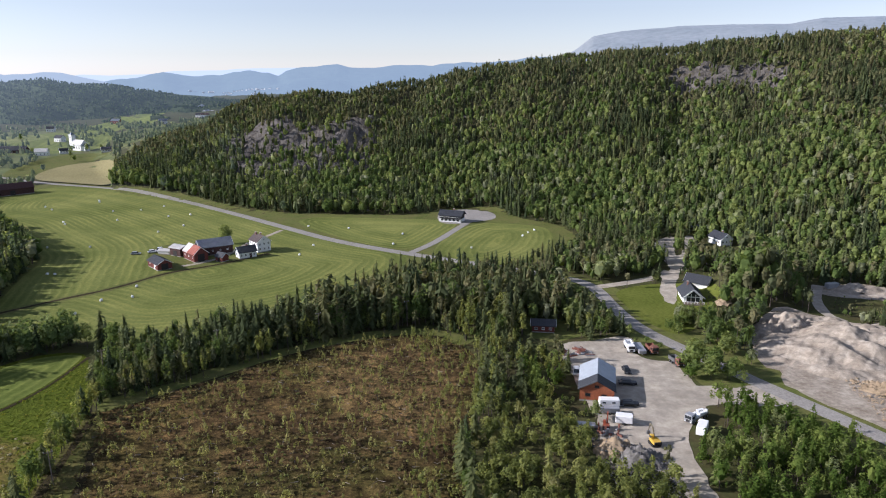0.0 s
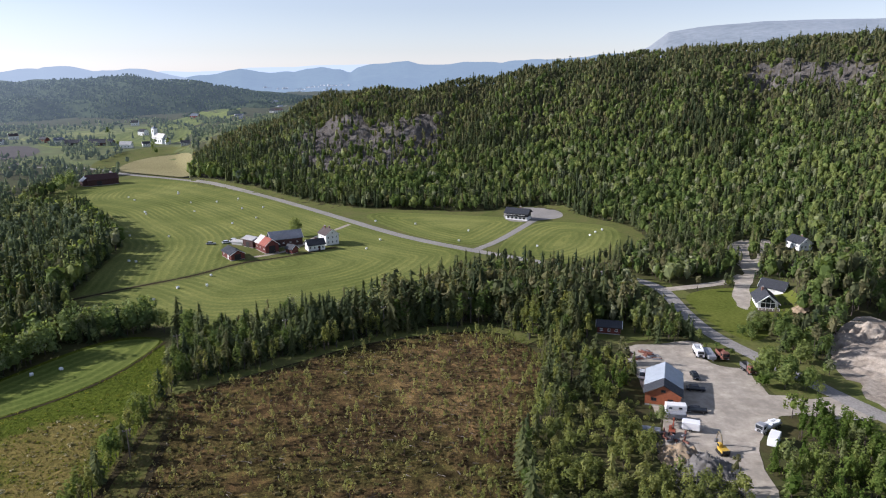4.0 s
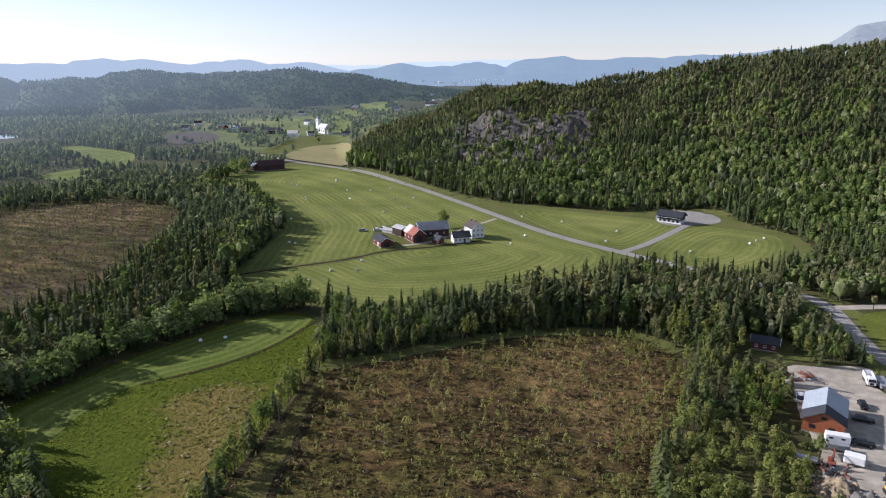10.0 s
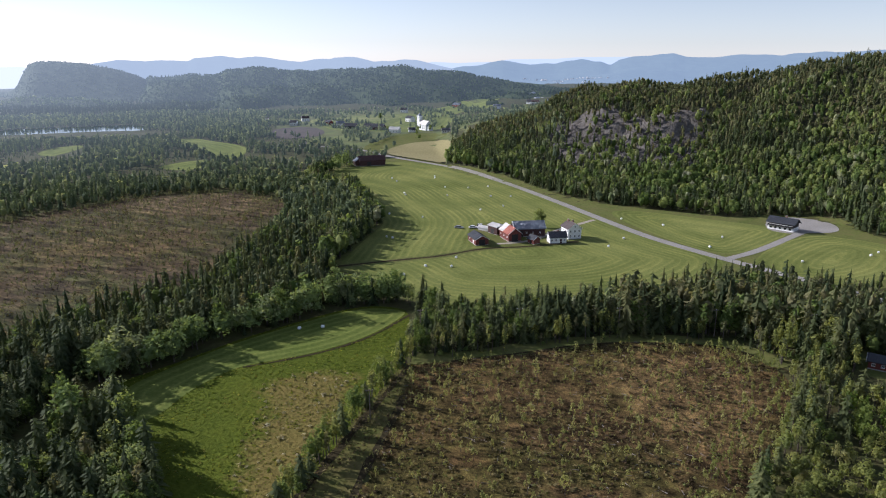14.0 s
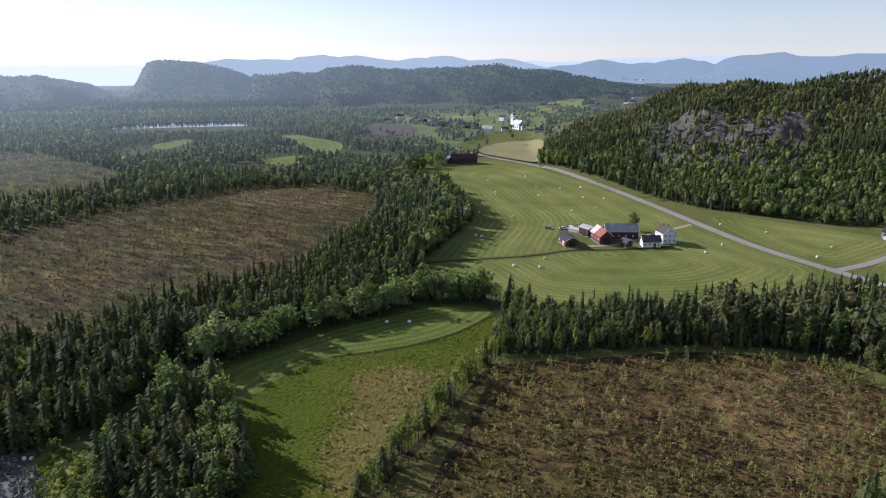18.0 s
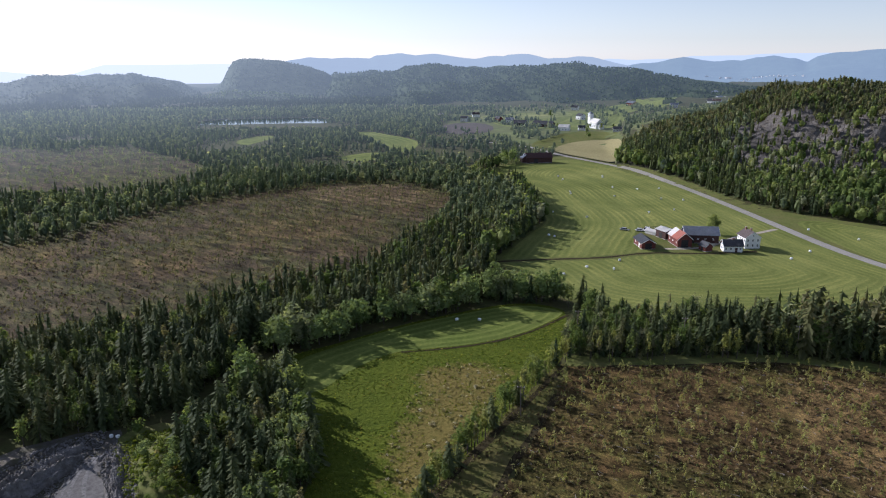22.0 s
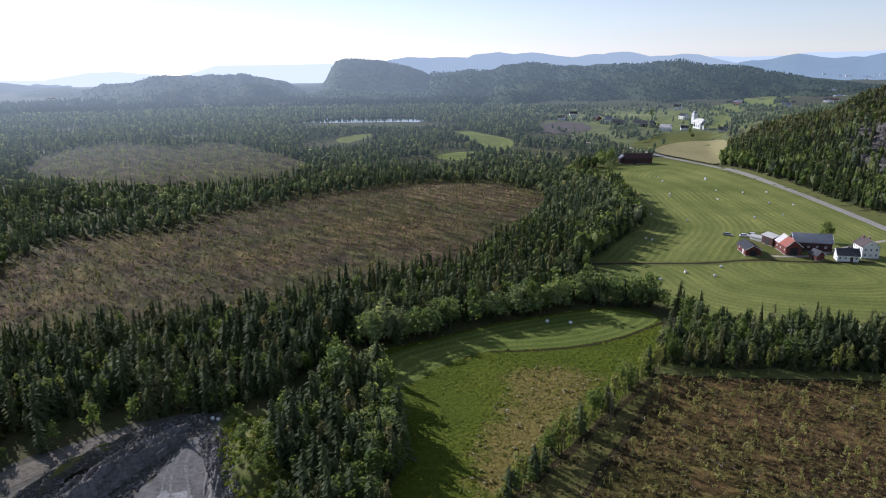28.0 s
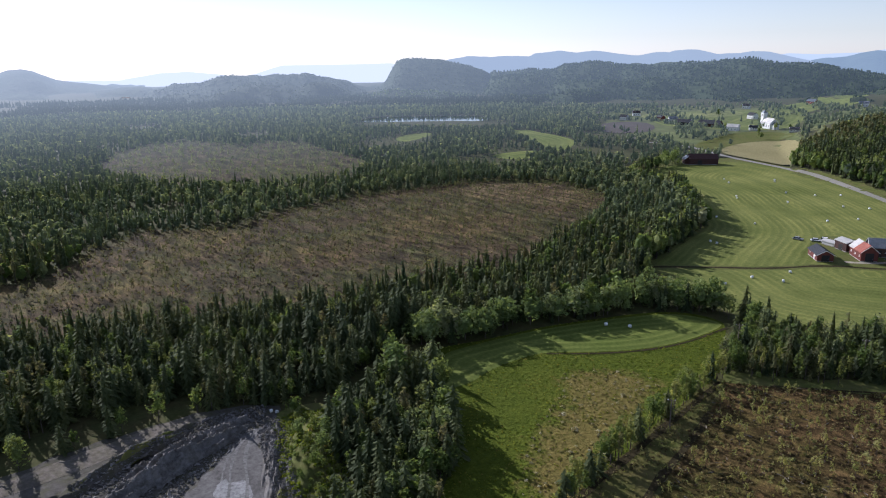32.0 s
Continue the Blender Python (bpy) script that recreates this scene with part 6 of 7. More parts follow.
def rubble(name, outline, n, lo, hi, material, seed, label):
    """Angular stones strewn over heaps and ground."""
    r = np.random.default_rng(seed)
    p = np.array(outline)
    octa = np.array([[1, 0, 0], [0, 1, 0], [-1, 0, 0], [0, -1, 0], [0, 0, 1], [0, 0, -0.6]], float)
    fs = np.array([[0, 1, 4], [1, 2, 4], [2, 3, 4], [3, 0, 4], [1, 0, 5], [2, 1, 5], [3, 2, 5], [0, 3, 5]])
    vs = []
    while len(vs) < n:
        x, y = r.uniform(p[:, 0].min(), p[:, 0].max()), r.uniform(p[:, 1].min(), p[:, 1].max())
        if not inside(outline, np.array([x]), np.array([y]))[0]:
            continue
        s = lo + (hi - lo) * r.beta(1.2, 4.0)
        a = r.uniform(0, 6.28)
        q = octa * r.uniform(0.6, 1.3, (6, 1)) * [s, s * r.uniform(0.6, 1), s * r.uniform(0.5, 0.9)]
        rot = np.array([[math.cos(a), -math.sin(a), 0], [math.sin(a), math.cos(a), 0], [0, 0, 1]])
        vs.append(q @ rot.T + [x, y, on_heaps(x, y) + 0.1 + s * 0.15])
    v = np.concatenate(vs)
    f = (fs[None] + (np.arange(n) * 6)[:, None, None]).reshape(-1, 3)
    tagged(new(name, mesh_from(name, v, f, [material])), label, "stones", kind="stuff")


M_GREYSAND = mottled("grey_crushed_stone", (0.07, 0.067, 0.064), (0.27, 0.258, 0.245), 0.15, 0.8, 0.9, 0.3, third=(0.10, 0.09, 0.07))
M_BROWNSAND = mottled("brown_sand", (0.24, 0.18, 0.11), (0.36, 0.28, 0.19), 0.2, 1.0, 0.9, 0.2)
heap("sand_mound", 37.8, 139.2, 9.5, 8, 3.8, M_BROWNSAND, "heap of brown sand in the yard", "heap", 501)
heap("gravel_mound", 42.2, 135.6, 11.5, 8.5, 3.3, M_GREYSAND, "heap of grey broken stone beside the excavator", "heap", 502, rough=0.5)
heap("quarry_slope", 123.0, 198.0, 58, 44, 5.5, M_SAND, "broad worn slope of pale sand with digger tracks", "heap", 520, 30, 0.8, res=84)
heap("quarry_mound", 113.0, 216.0, 18, 12, 5.6, M_SAND, "pale pointed mound of quarry sand", "heap", 504, 20, 0.3, res=44)
heap("quarry_mound", 104.0, 212.0, 17, 10, 3.0, M_SAND, "low pale mound of quarry sand", "heap", 505, 60, 0.4, res=44)
heap("quarry_bank", 128.0, 208.0, 40, 20, 3.8, M_SAND, "long sandy bank cut by diggers", "heap", 506, -25, 0.6, res=56)
heap("quarry_bank", 140.0, 190.0, 44, 22, 5.4, M_SAND, "broad sandy bank with a shaded cut", "heap", 507, -60, 0.6, res=56)
heap("stone_spoil", 118.0, 168.0, 16, 9, 2.2, M_BROWNSAND, "spoil heap of brown stone", "heap", 508, -30, 0.9, res=40)
heap("stone_spoil", 117.0, 150.0, 20, 6, 1.4, M_GREYSAND, "low row of spoil stones along the road", "heap", 509, -55, 0.8)
heap("bank_scar", 100.0, 236.0, 8, 5, 2.2, M_BROWNSAND, "bare brown earth scar below the villa", "heap", 521, 40, 0.4, z=1.8)
heap("quarry_spoil", 158.0, 255.0, 22, 7, 3.0, M_SAND, "sandy spoil on the quarry shelf", "heap", 510, -20, 0.5)
box_trailer(150.0, 257.5, 15, 5.0, 2.2, 2.4, M_CARGREY, "grey works trailer on the quarry shelf", "works_trailer")


def boulder(name, x, y, s, seed, material, label, z=0.0):
    bm = bmesh.new()
    bmesh.ops.create_icosphere(bm, subdivisions=2, radius=1.0)
    r = random.Random(seed)
    o = Vector((r.uniform(0, 50), r.uniform(0, 50), 0))
    for v in bm.verts:
        k = 1 + 0.35 * noise.noise(v.co * 1.3 + o)
        v.co = Vector((v.co.x * k * s, v.co.y * k * s * 0.8, max(v.co.z * k * s * 0.62, -0.2 * s)))
    me = bpy.data.meshes.new(name)
    bm.to_mesh(me)
    bm.free()
    me.materials.append(material)
    ob = new(name, me)
    ob.matrix_basis = pose(x, y, z + 0.12 * s, 0, 0, r.uniform(0, 360))
    return tagged(ob, label, "rock", "loose boulders")


def bale_mesh():
    bm = bmesh.new()
    n = 18
    prof = [(-0.62, 0.0), (-0.62, 0.48), (-0.54, 0.60), (-0.2, 0.645), (0.2, 0.645), (0.54, 0.60), (0.62, 0.48), (0.62, 0.0)]
    rings = []
    for px, pr in prof:
        rings.append([bm.verts.new((px, math.cos(6.2832 * i / n) * pr, 0.6 + math.sin(6.2832 * i / n) * min(pr, 0.6 if math.sin(6.2832 * i / n) < 0 else pr))) for i in range(n)] if pr else [bm.verts.new((px, 0, 0.6))])
    for a, b in zip(rings, rings[1:]):
        for i in range(n):
            if len(a) == 1:
                bm.faces.new([a[0], b[(i + 1) % n], b[i]])
            elif len(b) == 1:
                bm.faces.new([a[i], a[(i + 1) % n], b[0]])
            else:
                bm.faces.new([a[i], a[(i + 1) % n], b[(i + 1) % n], b[i]])
    bmesh.ops.recalc_face_normals(bm, faces=bm.faces[:])
    me = bpy.data.meshes.new("round_bale")
    bm.to_mesh(me)
    bm.free()
    me.materials.append(M_PLASTIC)
    for p in me.polygons:
        p.use_smooth = True
    return me


BALES = [(-241.2, 423.6), (-224.1, 449.4), (-210.8, 381.0), (-186.2, 391.3), (-219.1, 357.6), (-150.8, 360.8), (-170.9, 328.2), (-185.6, 422.4), (-161.0, 401.8), (-149.5, 406.6), (-191.3, 327.5), (-166.1, 281.5), (-162.6, 281.0), (-126.8, 246.2), (-116.9, 250.2), (-129.1, 231.6), (-120.9, 263.4), (-66.3, 312.2), (-63.1, 330.1), (-50.7, 367.6), (-73.5, 373.2), (-20.9, 353.8), (-24.3, 331.8), (13.6, 323.7), (40.9, 348.6), (44.4, 355.6), (48.5, 361.8)]
BALES += [(-124.7, 170.6), (-130.5, 166.2), (-250.5, 433.3), (-226.9, 454.7), (-200.6, 417.6), (-175.9, 433.6), (-142.8, 376.2), (-214.5, 386.5), (-202.8, 333.0)]
bale = bale_mesh()
for i, (bx, by) in enumerate(BALES):
    ob = new("round_bale", bale)
    ob.matrix_basis = pose(bx, by, 0.05, 0, 0, (i * 47) % 180) @ Matrix.Scale(0.78, 4)
    tagged(ob, "round hay bale in white plastic wrap on mown grass", "bale", "hay bales")


def pole(x, y, tall, label="grey wooden power pole with a crossarm"):
    p = thing("power_pole", x, y, 35, label, "pole", "power poles")
    bm = bmesh.new()
    add_tube(bm, (0, 0, -0.3), (0, 0, tall), 0.15, 8, 0.10)
    part("pole_shaft", bm, M_TIMBER, p)
    boxpart("crossarm", p, M_TIMBER, -0.9, 0.9, 0.12, 0.22, tall - 0.6, tall - 0.45)
    for px in (-0.8, 0, 0.8):
        boxpart("insulator", p, M_CREAM, px - 0.05, px + 0.05, 0.12, 0.22, tall - 0.447, tall - 0.25)


for px, py, ph in ((-66.6, 193.0, 9), (-39.2, 207.5, 9), (-93.5, 178, 9), (-12, 219, 9), (-80.2, 127, 8), (15, 228, 9)):
    pole(px, py, ph)

heap("pit_berm", -144.2, 27.5, 36, 6, 2.4, M_DIRT, "earth berm with rough grass along the pit track", "berm", 511, 112, 0.5, res=34)
heap("grassy_berm", -144.6, 29.0, 26, 3.6, 2.6, M_GRASS, "olive grass on the crest of the earth berm", "berm", 512, 112, 0.5, res=30)
heap("rock_ridge", -138.0, 37.0, 38, 9.5, 3.4, M_GREYSAND, "rugged ridge of grey blasted rock", "rock", 513, 114, 0.6, res=60)
heap("rock_slope", -124.5, 51.8, 34, 4.6, 1.5, M_GREYSAND, "rocky slope below the grassy bank", "rock", 514, 154, 0.45, res=50)
heap("grassy_bank", -122.5, 58.8, 38, 14, 3.0, M_GRASS, "grass-grown top of the pit bank", "berm", 515, 150, 0.5, res=30)
rb = random.Random(77)
for i in range(70):
    t = rb.uniform(0, 1)
    if i % 2:
        bx, by = -131 - 15 * t + rb.uniform(-4, 4), 21 + 33 * t + rb.uniform(-3, 3)
    else:
        bx, by = -102 - 36 * t + rb.uniform(-3, 3), 43.5 + 13 * t + rb.uniform(-2.5, 3)
    boulder("boulder", bx, by, rb.uniform(0.2, 0.65), i, M_GREYSAND, "grey angular boulder in the gravel pit", rb.uniform(0, 1.2) * 0.4)
for i in range(34):
    t = rb.uniform(0, 1)
    boulder("boulder", 112 + 12 * t + rb.uniform(-3, 3), 176 - 34 * t + rb.uniform(-4, 4), rb.uniform(0.3, 0.9), 100 + i, M_BROWNSAND, "pale rough boulder in the quarry spoil")
for i, (wx, wy) in enumerate(((-145.0, 60.6), (-143.8, 61.5))):
    sk = boxpart("bulk_sack", None, M_PLASTIC, -0.36, 0.36, -0.36, 0.36, 0, 0.7 - 0.08 * i, bevel=0.14)
    sk.matrix_basis = pose(wx, wy, on_heaps(wx, wy), 0, 0, 20 * i)
    tagged(sk, "white bulk sack standing at the gravel pit", "sack", "sacks at the pit")
# scrap beside the workshop
for i in range(26):
    sx, sy = 39.5 + rb.uniform(-4.5, 4.5), 196 + rb.uniform(-3.2, 3.2)
    sc = thing("scrap_piece", sx, sy, rb.uniform(0, 180), "piece of rusty scrap metal on the gravel", "scrap", "scrap pile", 0.1)
    ln, wd, hg = rb.uniform(0.6, 2.6), rb.uniform(0.3, 1.2), rb.uniform(0.3, 1.1)
    boxpart("panel", sc, M_RUST if i % 3 else M_CARGREY, -ln / 2, ln / 2, -wd / 2, wd / 2, 0, hg * 0.5, bevel=0.04)
    boxpart("beam", sc, M_STEEL if i % 2 else M_RUST, -ln * 0.6, ln * 0.6, -0.08, 0.08, hg * 0.5 + 0.003, hg * 0.5 + 0.2)
# implements between the trailers
for i in range(9):
    sx, sy = 38.5 + rb.uniform(-2.5, 3.5), 148.5 + rb.uniform(-3, 2.5)
    sc = thing("implement", sx, sy, rb.uniform(0, 180), "orange and grey digger attachment on the ground", "implement", "digger attachments", 0.1)
    boxpart("frame", sc, M_RUST if i % 2 else M_STEEL, -0.9, 0.9, -0.25, 0.25, 0.2, 0.6, bevel=0.06)
    boxpart("arm", sc, M_RUST if i % 3 else M_CARGREY, 0.2, 0.5, -0.2, 0.2, 0.603, 1.5, bevel=0.04)
# sacks on the flatbed lorry by the bushes
truck(61.2, 153.6, -141, M_CARGREY, M_STEEL, "grey flatbed lorry loaded with white sacks", 9.0, 0.25)
for i in range(12):
    along, across = -3.1 + (i // 2) * 0.98, 0.52 if i % 2 else -0.52
    q = pose(61.2, 153.6, 0, 0, 0, -141) @ Vector((along, across, 0))
    sack = boxpart("bulk_sack", None, M_PLASTIC, -0.43, 0.43, -0.43, 0.43, 0, 0.72 + 0.14 * ((i * 5) % 3), bevel=0.16)
    sack.matrix_basis = pose(q.x, q.y, 1.115, 0, 0, -141 + (i * 37) % 25)
    tagged(sack, "bulging white bulk sack on the lorry's bed", "sack", "sacks on the lorry")
for lx, ly in ((-700, 500), (-668, 545), (-735, 472), (-730, 525), (-700, 560)):
    CLEAR.append((lx, ly, 36))
for bx, by in ((-160, -8), (-160, 4), (-162, 14), (-163.5, 24), (-163, 34), (-161.5, 44)):      # open strip west of the pit
    CLEAR.append((bx, by, 6.2))
CLEAR.append((31.5, 206, 6.5))
CLEAR.append((-134, 53, 7))
CLEAR.append((62, 157, 7.5))
CLEAR.append((60.5, 145, 5.5))
CLEAR.append((-121.1, 59.2, 5.0))
CLEAR.append((-113.1, 57.5, 5.0))
CLEAR.append((-106.4, 56.6, 5.0))
CLEAR.append((-129.5, 61.5, 5.0))
CLEAR.append((-70, 100, 9))
CLEAR.append((-66, 88, 9))
CLEAR.append((-76, 118, 6))
CLEAR.append((61, 198, 8))
CLEAR.append((33, 207, 8))
CLEAR.append((-108, 38, 11))
CLEAR.append((-122, 42, 11))
CLEAR.append((-100, 30, 11))
CLEAR.append((37, 203, 7))
CLEAR.append((37, 210, 5))
CLEAR.append((130, 317, 12))
CLEAR.append((124, 305, 9))
CLEAR.append((92, 230, 9))
rubble("pit_rubble", [(-120, 8), (-140, 16), (-152, 48), (-149, 62), (-141, 56), (-126, 34), (-112, 18)], 4200, 0.12, 0.75, M_GREYSAND, 801, "broken grey rock strewn over the pit ridges")
rubble("bank_rubble", [(-96, 42), (-112, 46), (-138, 54), (-143, 61), (-136, 60), (-118, 53), (-98, 47)], 2200, 0.12, 0.6, M_GREYSAND, 802, "broken grey rock on the slope of the bank")
rubble("quarry_rubble", [(110, 178), (128, 160), (128, 140), (116, 140), (106, 152), (108, 170)], 900, 0.15, 0.7, M_BROWNSAND, 803, "pale stones in the quarry spoil")
rubble("yard_rubble", [(33, 142), (48, 139), (50, 118), (36, 118)], 700, 0.12, 0.7, M_GREYSAND, 804, "broken stone round the heaps in the yard")

# ---- woods ----
def plant(name, shapes, x, y, share, sizes, seed, where, trunks=True, leaves=None):
    """Share: per kind, a weight for each point; sizes: low and high in metres."""
    r = np.random.default_rng(seed)
    kinds = list(share)
    w = np.stack([np.broadcast_to(share[k], len(x)) for k in kinds], 0).astype(float)
    w = np.cumsum(w / w.sum(0), 0)
    pick = (r.uniform(size=len(x))[None] > w).sum(0)
    for i, k in enumerate(kinds):
        m = pick == i
        if m.any():
            wood(name + "_" + k, k, shapes[k], with_height(x[m], y[m], *sizes[k], seed + i), ("many %s trees " % k.replace("_", " ")) + where, "trees", leaves, trunks)


# hillside
x, y = strew(270, 740, -62, 28, 3.3, 101)
a, d = heading(x, y), np.hypot(x, y)
u = (d - lerp_table(HILL_FOOT, a)) / (lerp_table(HILL_CREST, a) - lerp_table(HILL_FOOT, a))
ok = (u > -0.02) & (u < 1.07)
x, y, u = x[ok], y[ok], u[ok]
cl = hill(x, y)[1] + 0.45 * wave_noise(x, y, 12, 22) > 0.6
bare = cl & (np.random.default_rng(5).uniform(size=len(x)) < 0.72)
x, y, u = x[~bare], y[~bare], u[~bare]
mixn, fold = wave_noise(x, y, 55, 95), wave_noise(x, y, 56, 38)
a = heading(x, y)
foot = soft((0.16 - u) / 0.1) * soft((a + 12) / 8)          # dark spruces along the fields
spur = soft((a - 14) / 4) * soft((0.6 - u) / 0.15)             # and on the hill's western end
plant("hillside", MID, x, y, {"spruce": np.clip(0.22 + 0.75 * mixn + 0.4 * fold + 1.2 * foot + 1.4 * spur, 0.08, 2.4), "birch": np.clip(1.35 - 1.35 * u - 0.5 * mixn - 0.3 * fold, 0.04, 1.5), "pine": np.clip(2.6 * (u - 0.34) + 0.3 * fold, 0.04, 1.9)},
      {"spruce": (6.5, 14), "birch": (5.5, 10.5), "pine": (6, 10.5)}, 200, "on the hillside")
# flat ground, near
x, y = strew(70, 335, -42, 94, 2.4, 102)
a, d = heading(x, y), np.hypot(x, y)
kept = (d < 222) | (np.random.default_rng(4).uniform(size=len(x)) < 0.66)
x, y, a, d = x[kept], y[kept], a[kept], d[kept]
hillside = d > lerp_table(HILL_FOOT, a) - 4
x, y, a, d = x[~hillside], y[~hillside], a[~hillside], d[~hillside]
willowed = ((edge_distance(MEADOW, x, y) < 7.5) & (x < -98) & (y > 100)) | inside(BUSHY_GAP, x, y)
x, y, a, d = x[~willowed], y[~willowed], a[~willowed], d[~willowed]
n1 = wave_noise(x, y, 61, 40)
east = soft((-6 - a) / 8)
edge = np.minimum(edge_distance(MEADOW, x, y), np.minimum(edge_distance(FIELD, x, y), edge_distance(BOG, x, y)))
leafy_edge = np.clip(1 - edge / 9, 0, 1)
near = d < 222
sh = {"spruce": np.clip(0.95 + 0.4 * n1 - 0.75 * east - 0.4 * leafy_edge, 0.10, 2), "birch": np.clip(0.3 - 0.2 * n1 + 0.9 * east + 0.35 * leafy_edge + 0.9 * soft((x + 112) / 8) * soft((-62 - x) / 12) * soft((y - 160) / 6), 0.10, 2), "pine": np.clip(0.07 + 0.08 * n1 + 0.55 * soft((x + 70) / 60) * soft((y - 170) / 20), 0.01, 1)}
low_bush = ((x > 50) & (d < 192) & (a < -3)) | ((x > 21) & (x < 40) & (y > 100) & (y < 178)) | inside(YARD_BUSHES, x, y)
thin = low_bush & (np.random.default_rng(6).uniform(size=len(x)) < 0.16)
sz = {"spruce": (4.5, 14), "birch": (4, 10), "pine": (5, 11)}
tall_ones, bushy = near & ~low_bush, near & low_bush & ~thin
side = near & ~low_bush & (x > 6) & (x < 52) & (d < 222)
tall_ones = tall_ones & ~side
side &= np.random.default_rng(7).uniform(size=len(x)) > 0.3
plant("wood_side", NEAR, x[side], y[side], {"spruce": np.clip(0.08 + (y[side] - 165) / 130, 0.08, 0.4), "young_birch": 0.62, "birch": 0.06, "bush": 0.08, "pine": 0.24}, {"spruce": (6, 11), "young_birch": (4.5, 10.5), "birch": (4, 8), "bush": (2, 4.5), "pine": (5, 9.5)}, 222, "between the bog and the yard")
plant("wood_near", NEAR, x[tall_ones], y[tall_ones], {k: v[tall_ones] for k, v in sh.items()}, sz, 220, "on the valley floor")
sunny = bushy & inside(YARD_BUSHES, x, y)
bushy &= ~sunny
sunny &= np.random.default_rng(9).uniform(size=len(x)) > 0.25
plant("yard_bushes", NEAR, x[sunny], y[sunny], {"spruce": 0.04, "young_birch": 0.2, "birch": 0.16, "bush": 0.6}, {"spruce": (5, 8), "birch": (4.5, 7.5), "young_birch": (4.5, 8), "bush": (2.8, 5.5)}, 227, "beside the yard", True, M_YOUNG)
plant("thicket", NEAR, x[bushy], y[bushy], {"spruce": 0.09, "birch": 0.45, "young_birch": 0.22, "bush": 0.24}, {"spruce": (5, 9), "birch": (4, 9), "young_birch": (5, 9), "bush": (2.5, 5)}, 225, "round the yard", True, M_THICKET)
plant("wood_valley", MID, x[~near], y[~near], {k: v[~near] for k, v in sh.items()}, {"spruce": (6.5, 13.5), "birch": (5, 10), "pine": (6.5, 11)}, 230, "on the valley floor")
# between the fields and the hill's foot
x, y = strew(335, 560, -48, 27, 4.4, 112)
a, d = heading(x, y), np.hypot(x, y)
u = (d - lerp_table(HILL_FOOT, a)) / (lerp_table(HILL_CREST, a) - lerp_table(HILL_FOOT, a))
x, y = x[u <= -0.02], y[u <= -0.02]
n1 = wave_noise(x, y, 66, 40)
plant("wood_foot", MID, x, y, {"spruce": np.clip(0.7 + 0.5 * n1, 0.1, 2), "birch": np.clip(0.6 - 0.4 * n1, 0.1, 1), "pine": 0.1}, {"spruce": (8, 14), "birch": (6, 10), "pine": (7, 10)}, 236, "at the foot of the hill")
# close growth along the hay field's western edge
r8 = np.random.default_rng(71)
ex, ey = [], []
for (xa, ya), (xb, yb) in zip(FIELD[:9], FIELD[1:10]):
    n = int(math.hypot(xb - xa, yb - ya) / 1.15)
    t, off = r8.uniform(0, 1, n), r8.uniform(1.0, 9.0, n)
    run = math.hypot(xb - xa, yb - ya)
    ex.append(xa + (xb - xa) * t - (yb - ya) / run * off)
    ey.append(ya + (yb - ya) * t + (xb - xa) / run * off)
x, y = np.concatenate(ex), np.concatenate(ey)
out = ~inside(FIELD, x, y)
plant("wood_edge", MID, x[out], y[out], {"spruce": 0.45, "birch": 0.5, "pine": 0.05}, {"spruce": (9, 14), "birch": (7, 12), "pine": (7, 11)}, 238, "along the hay field")


# Far foliage, with haze mixed in as emission.
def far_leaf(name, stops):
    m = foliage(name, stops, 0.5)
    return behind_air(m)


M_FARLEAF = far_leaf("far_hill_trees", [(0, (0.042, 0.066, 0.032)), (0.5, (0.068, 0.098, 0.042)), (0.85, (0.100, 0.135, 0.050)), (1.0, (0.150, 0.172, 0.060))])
# paler, greyer foliage: part leafier wood, part haze put into the colour
M_WOODFAR = far_leaf("hazed_valley_woods", [(0, (0.105, 0.135, 0.084)), (0.5, (0.160, 0.196, 0.108)), (0.85, (0.218, 0.252, 0.128)), (1.0, (0.29, 0.305, 0.165))])
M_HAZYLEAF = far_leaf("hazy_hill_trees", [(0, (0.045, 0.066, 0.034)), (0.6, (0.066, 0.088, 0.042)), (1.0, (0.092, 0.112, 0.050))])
# flat ground, farther
x, y = strew(335, 520, 12, 96, 4.7, 103)
ok = hill(x, y)[0] < 0.5
x, y = x[ok], y[ok]
n1 = wave_noise(x, y, 62, 90)
gentle = soft((50 - heading(x, y)) / 8)
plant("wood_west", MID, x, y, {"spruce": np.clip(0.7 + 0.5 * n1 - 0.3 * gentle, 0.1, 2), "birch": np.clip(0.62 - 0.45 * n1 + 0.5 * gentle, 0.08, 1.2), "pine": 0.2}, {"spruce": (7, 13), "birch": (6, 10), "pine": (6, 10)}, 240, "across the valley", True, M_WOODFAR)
x, y = strew(520, 1180, 16, 96, 6.0, 104)
n1 = wave_noise(x, y, 63, 160)
a = heading(x, y)
gap = (n1 > 0.95) | ((a < 40) & (np.random.default_rng(8).uniform(size=len(x)) < 0.35))
x, y, n1 = x[~gap], y[~gap], n1[~gap]
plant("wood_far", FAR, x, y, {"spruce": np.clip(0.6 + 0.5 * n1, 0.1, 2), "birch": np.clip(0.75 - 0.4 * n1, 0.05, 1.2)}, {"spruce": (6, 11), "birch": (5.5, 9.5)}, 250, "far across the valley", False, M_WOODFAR)


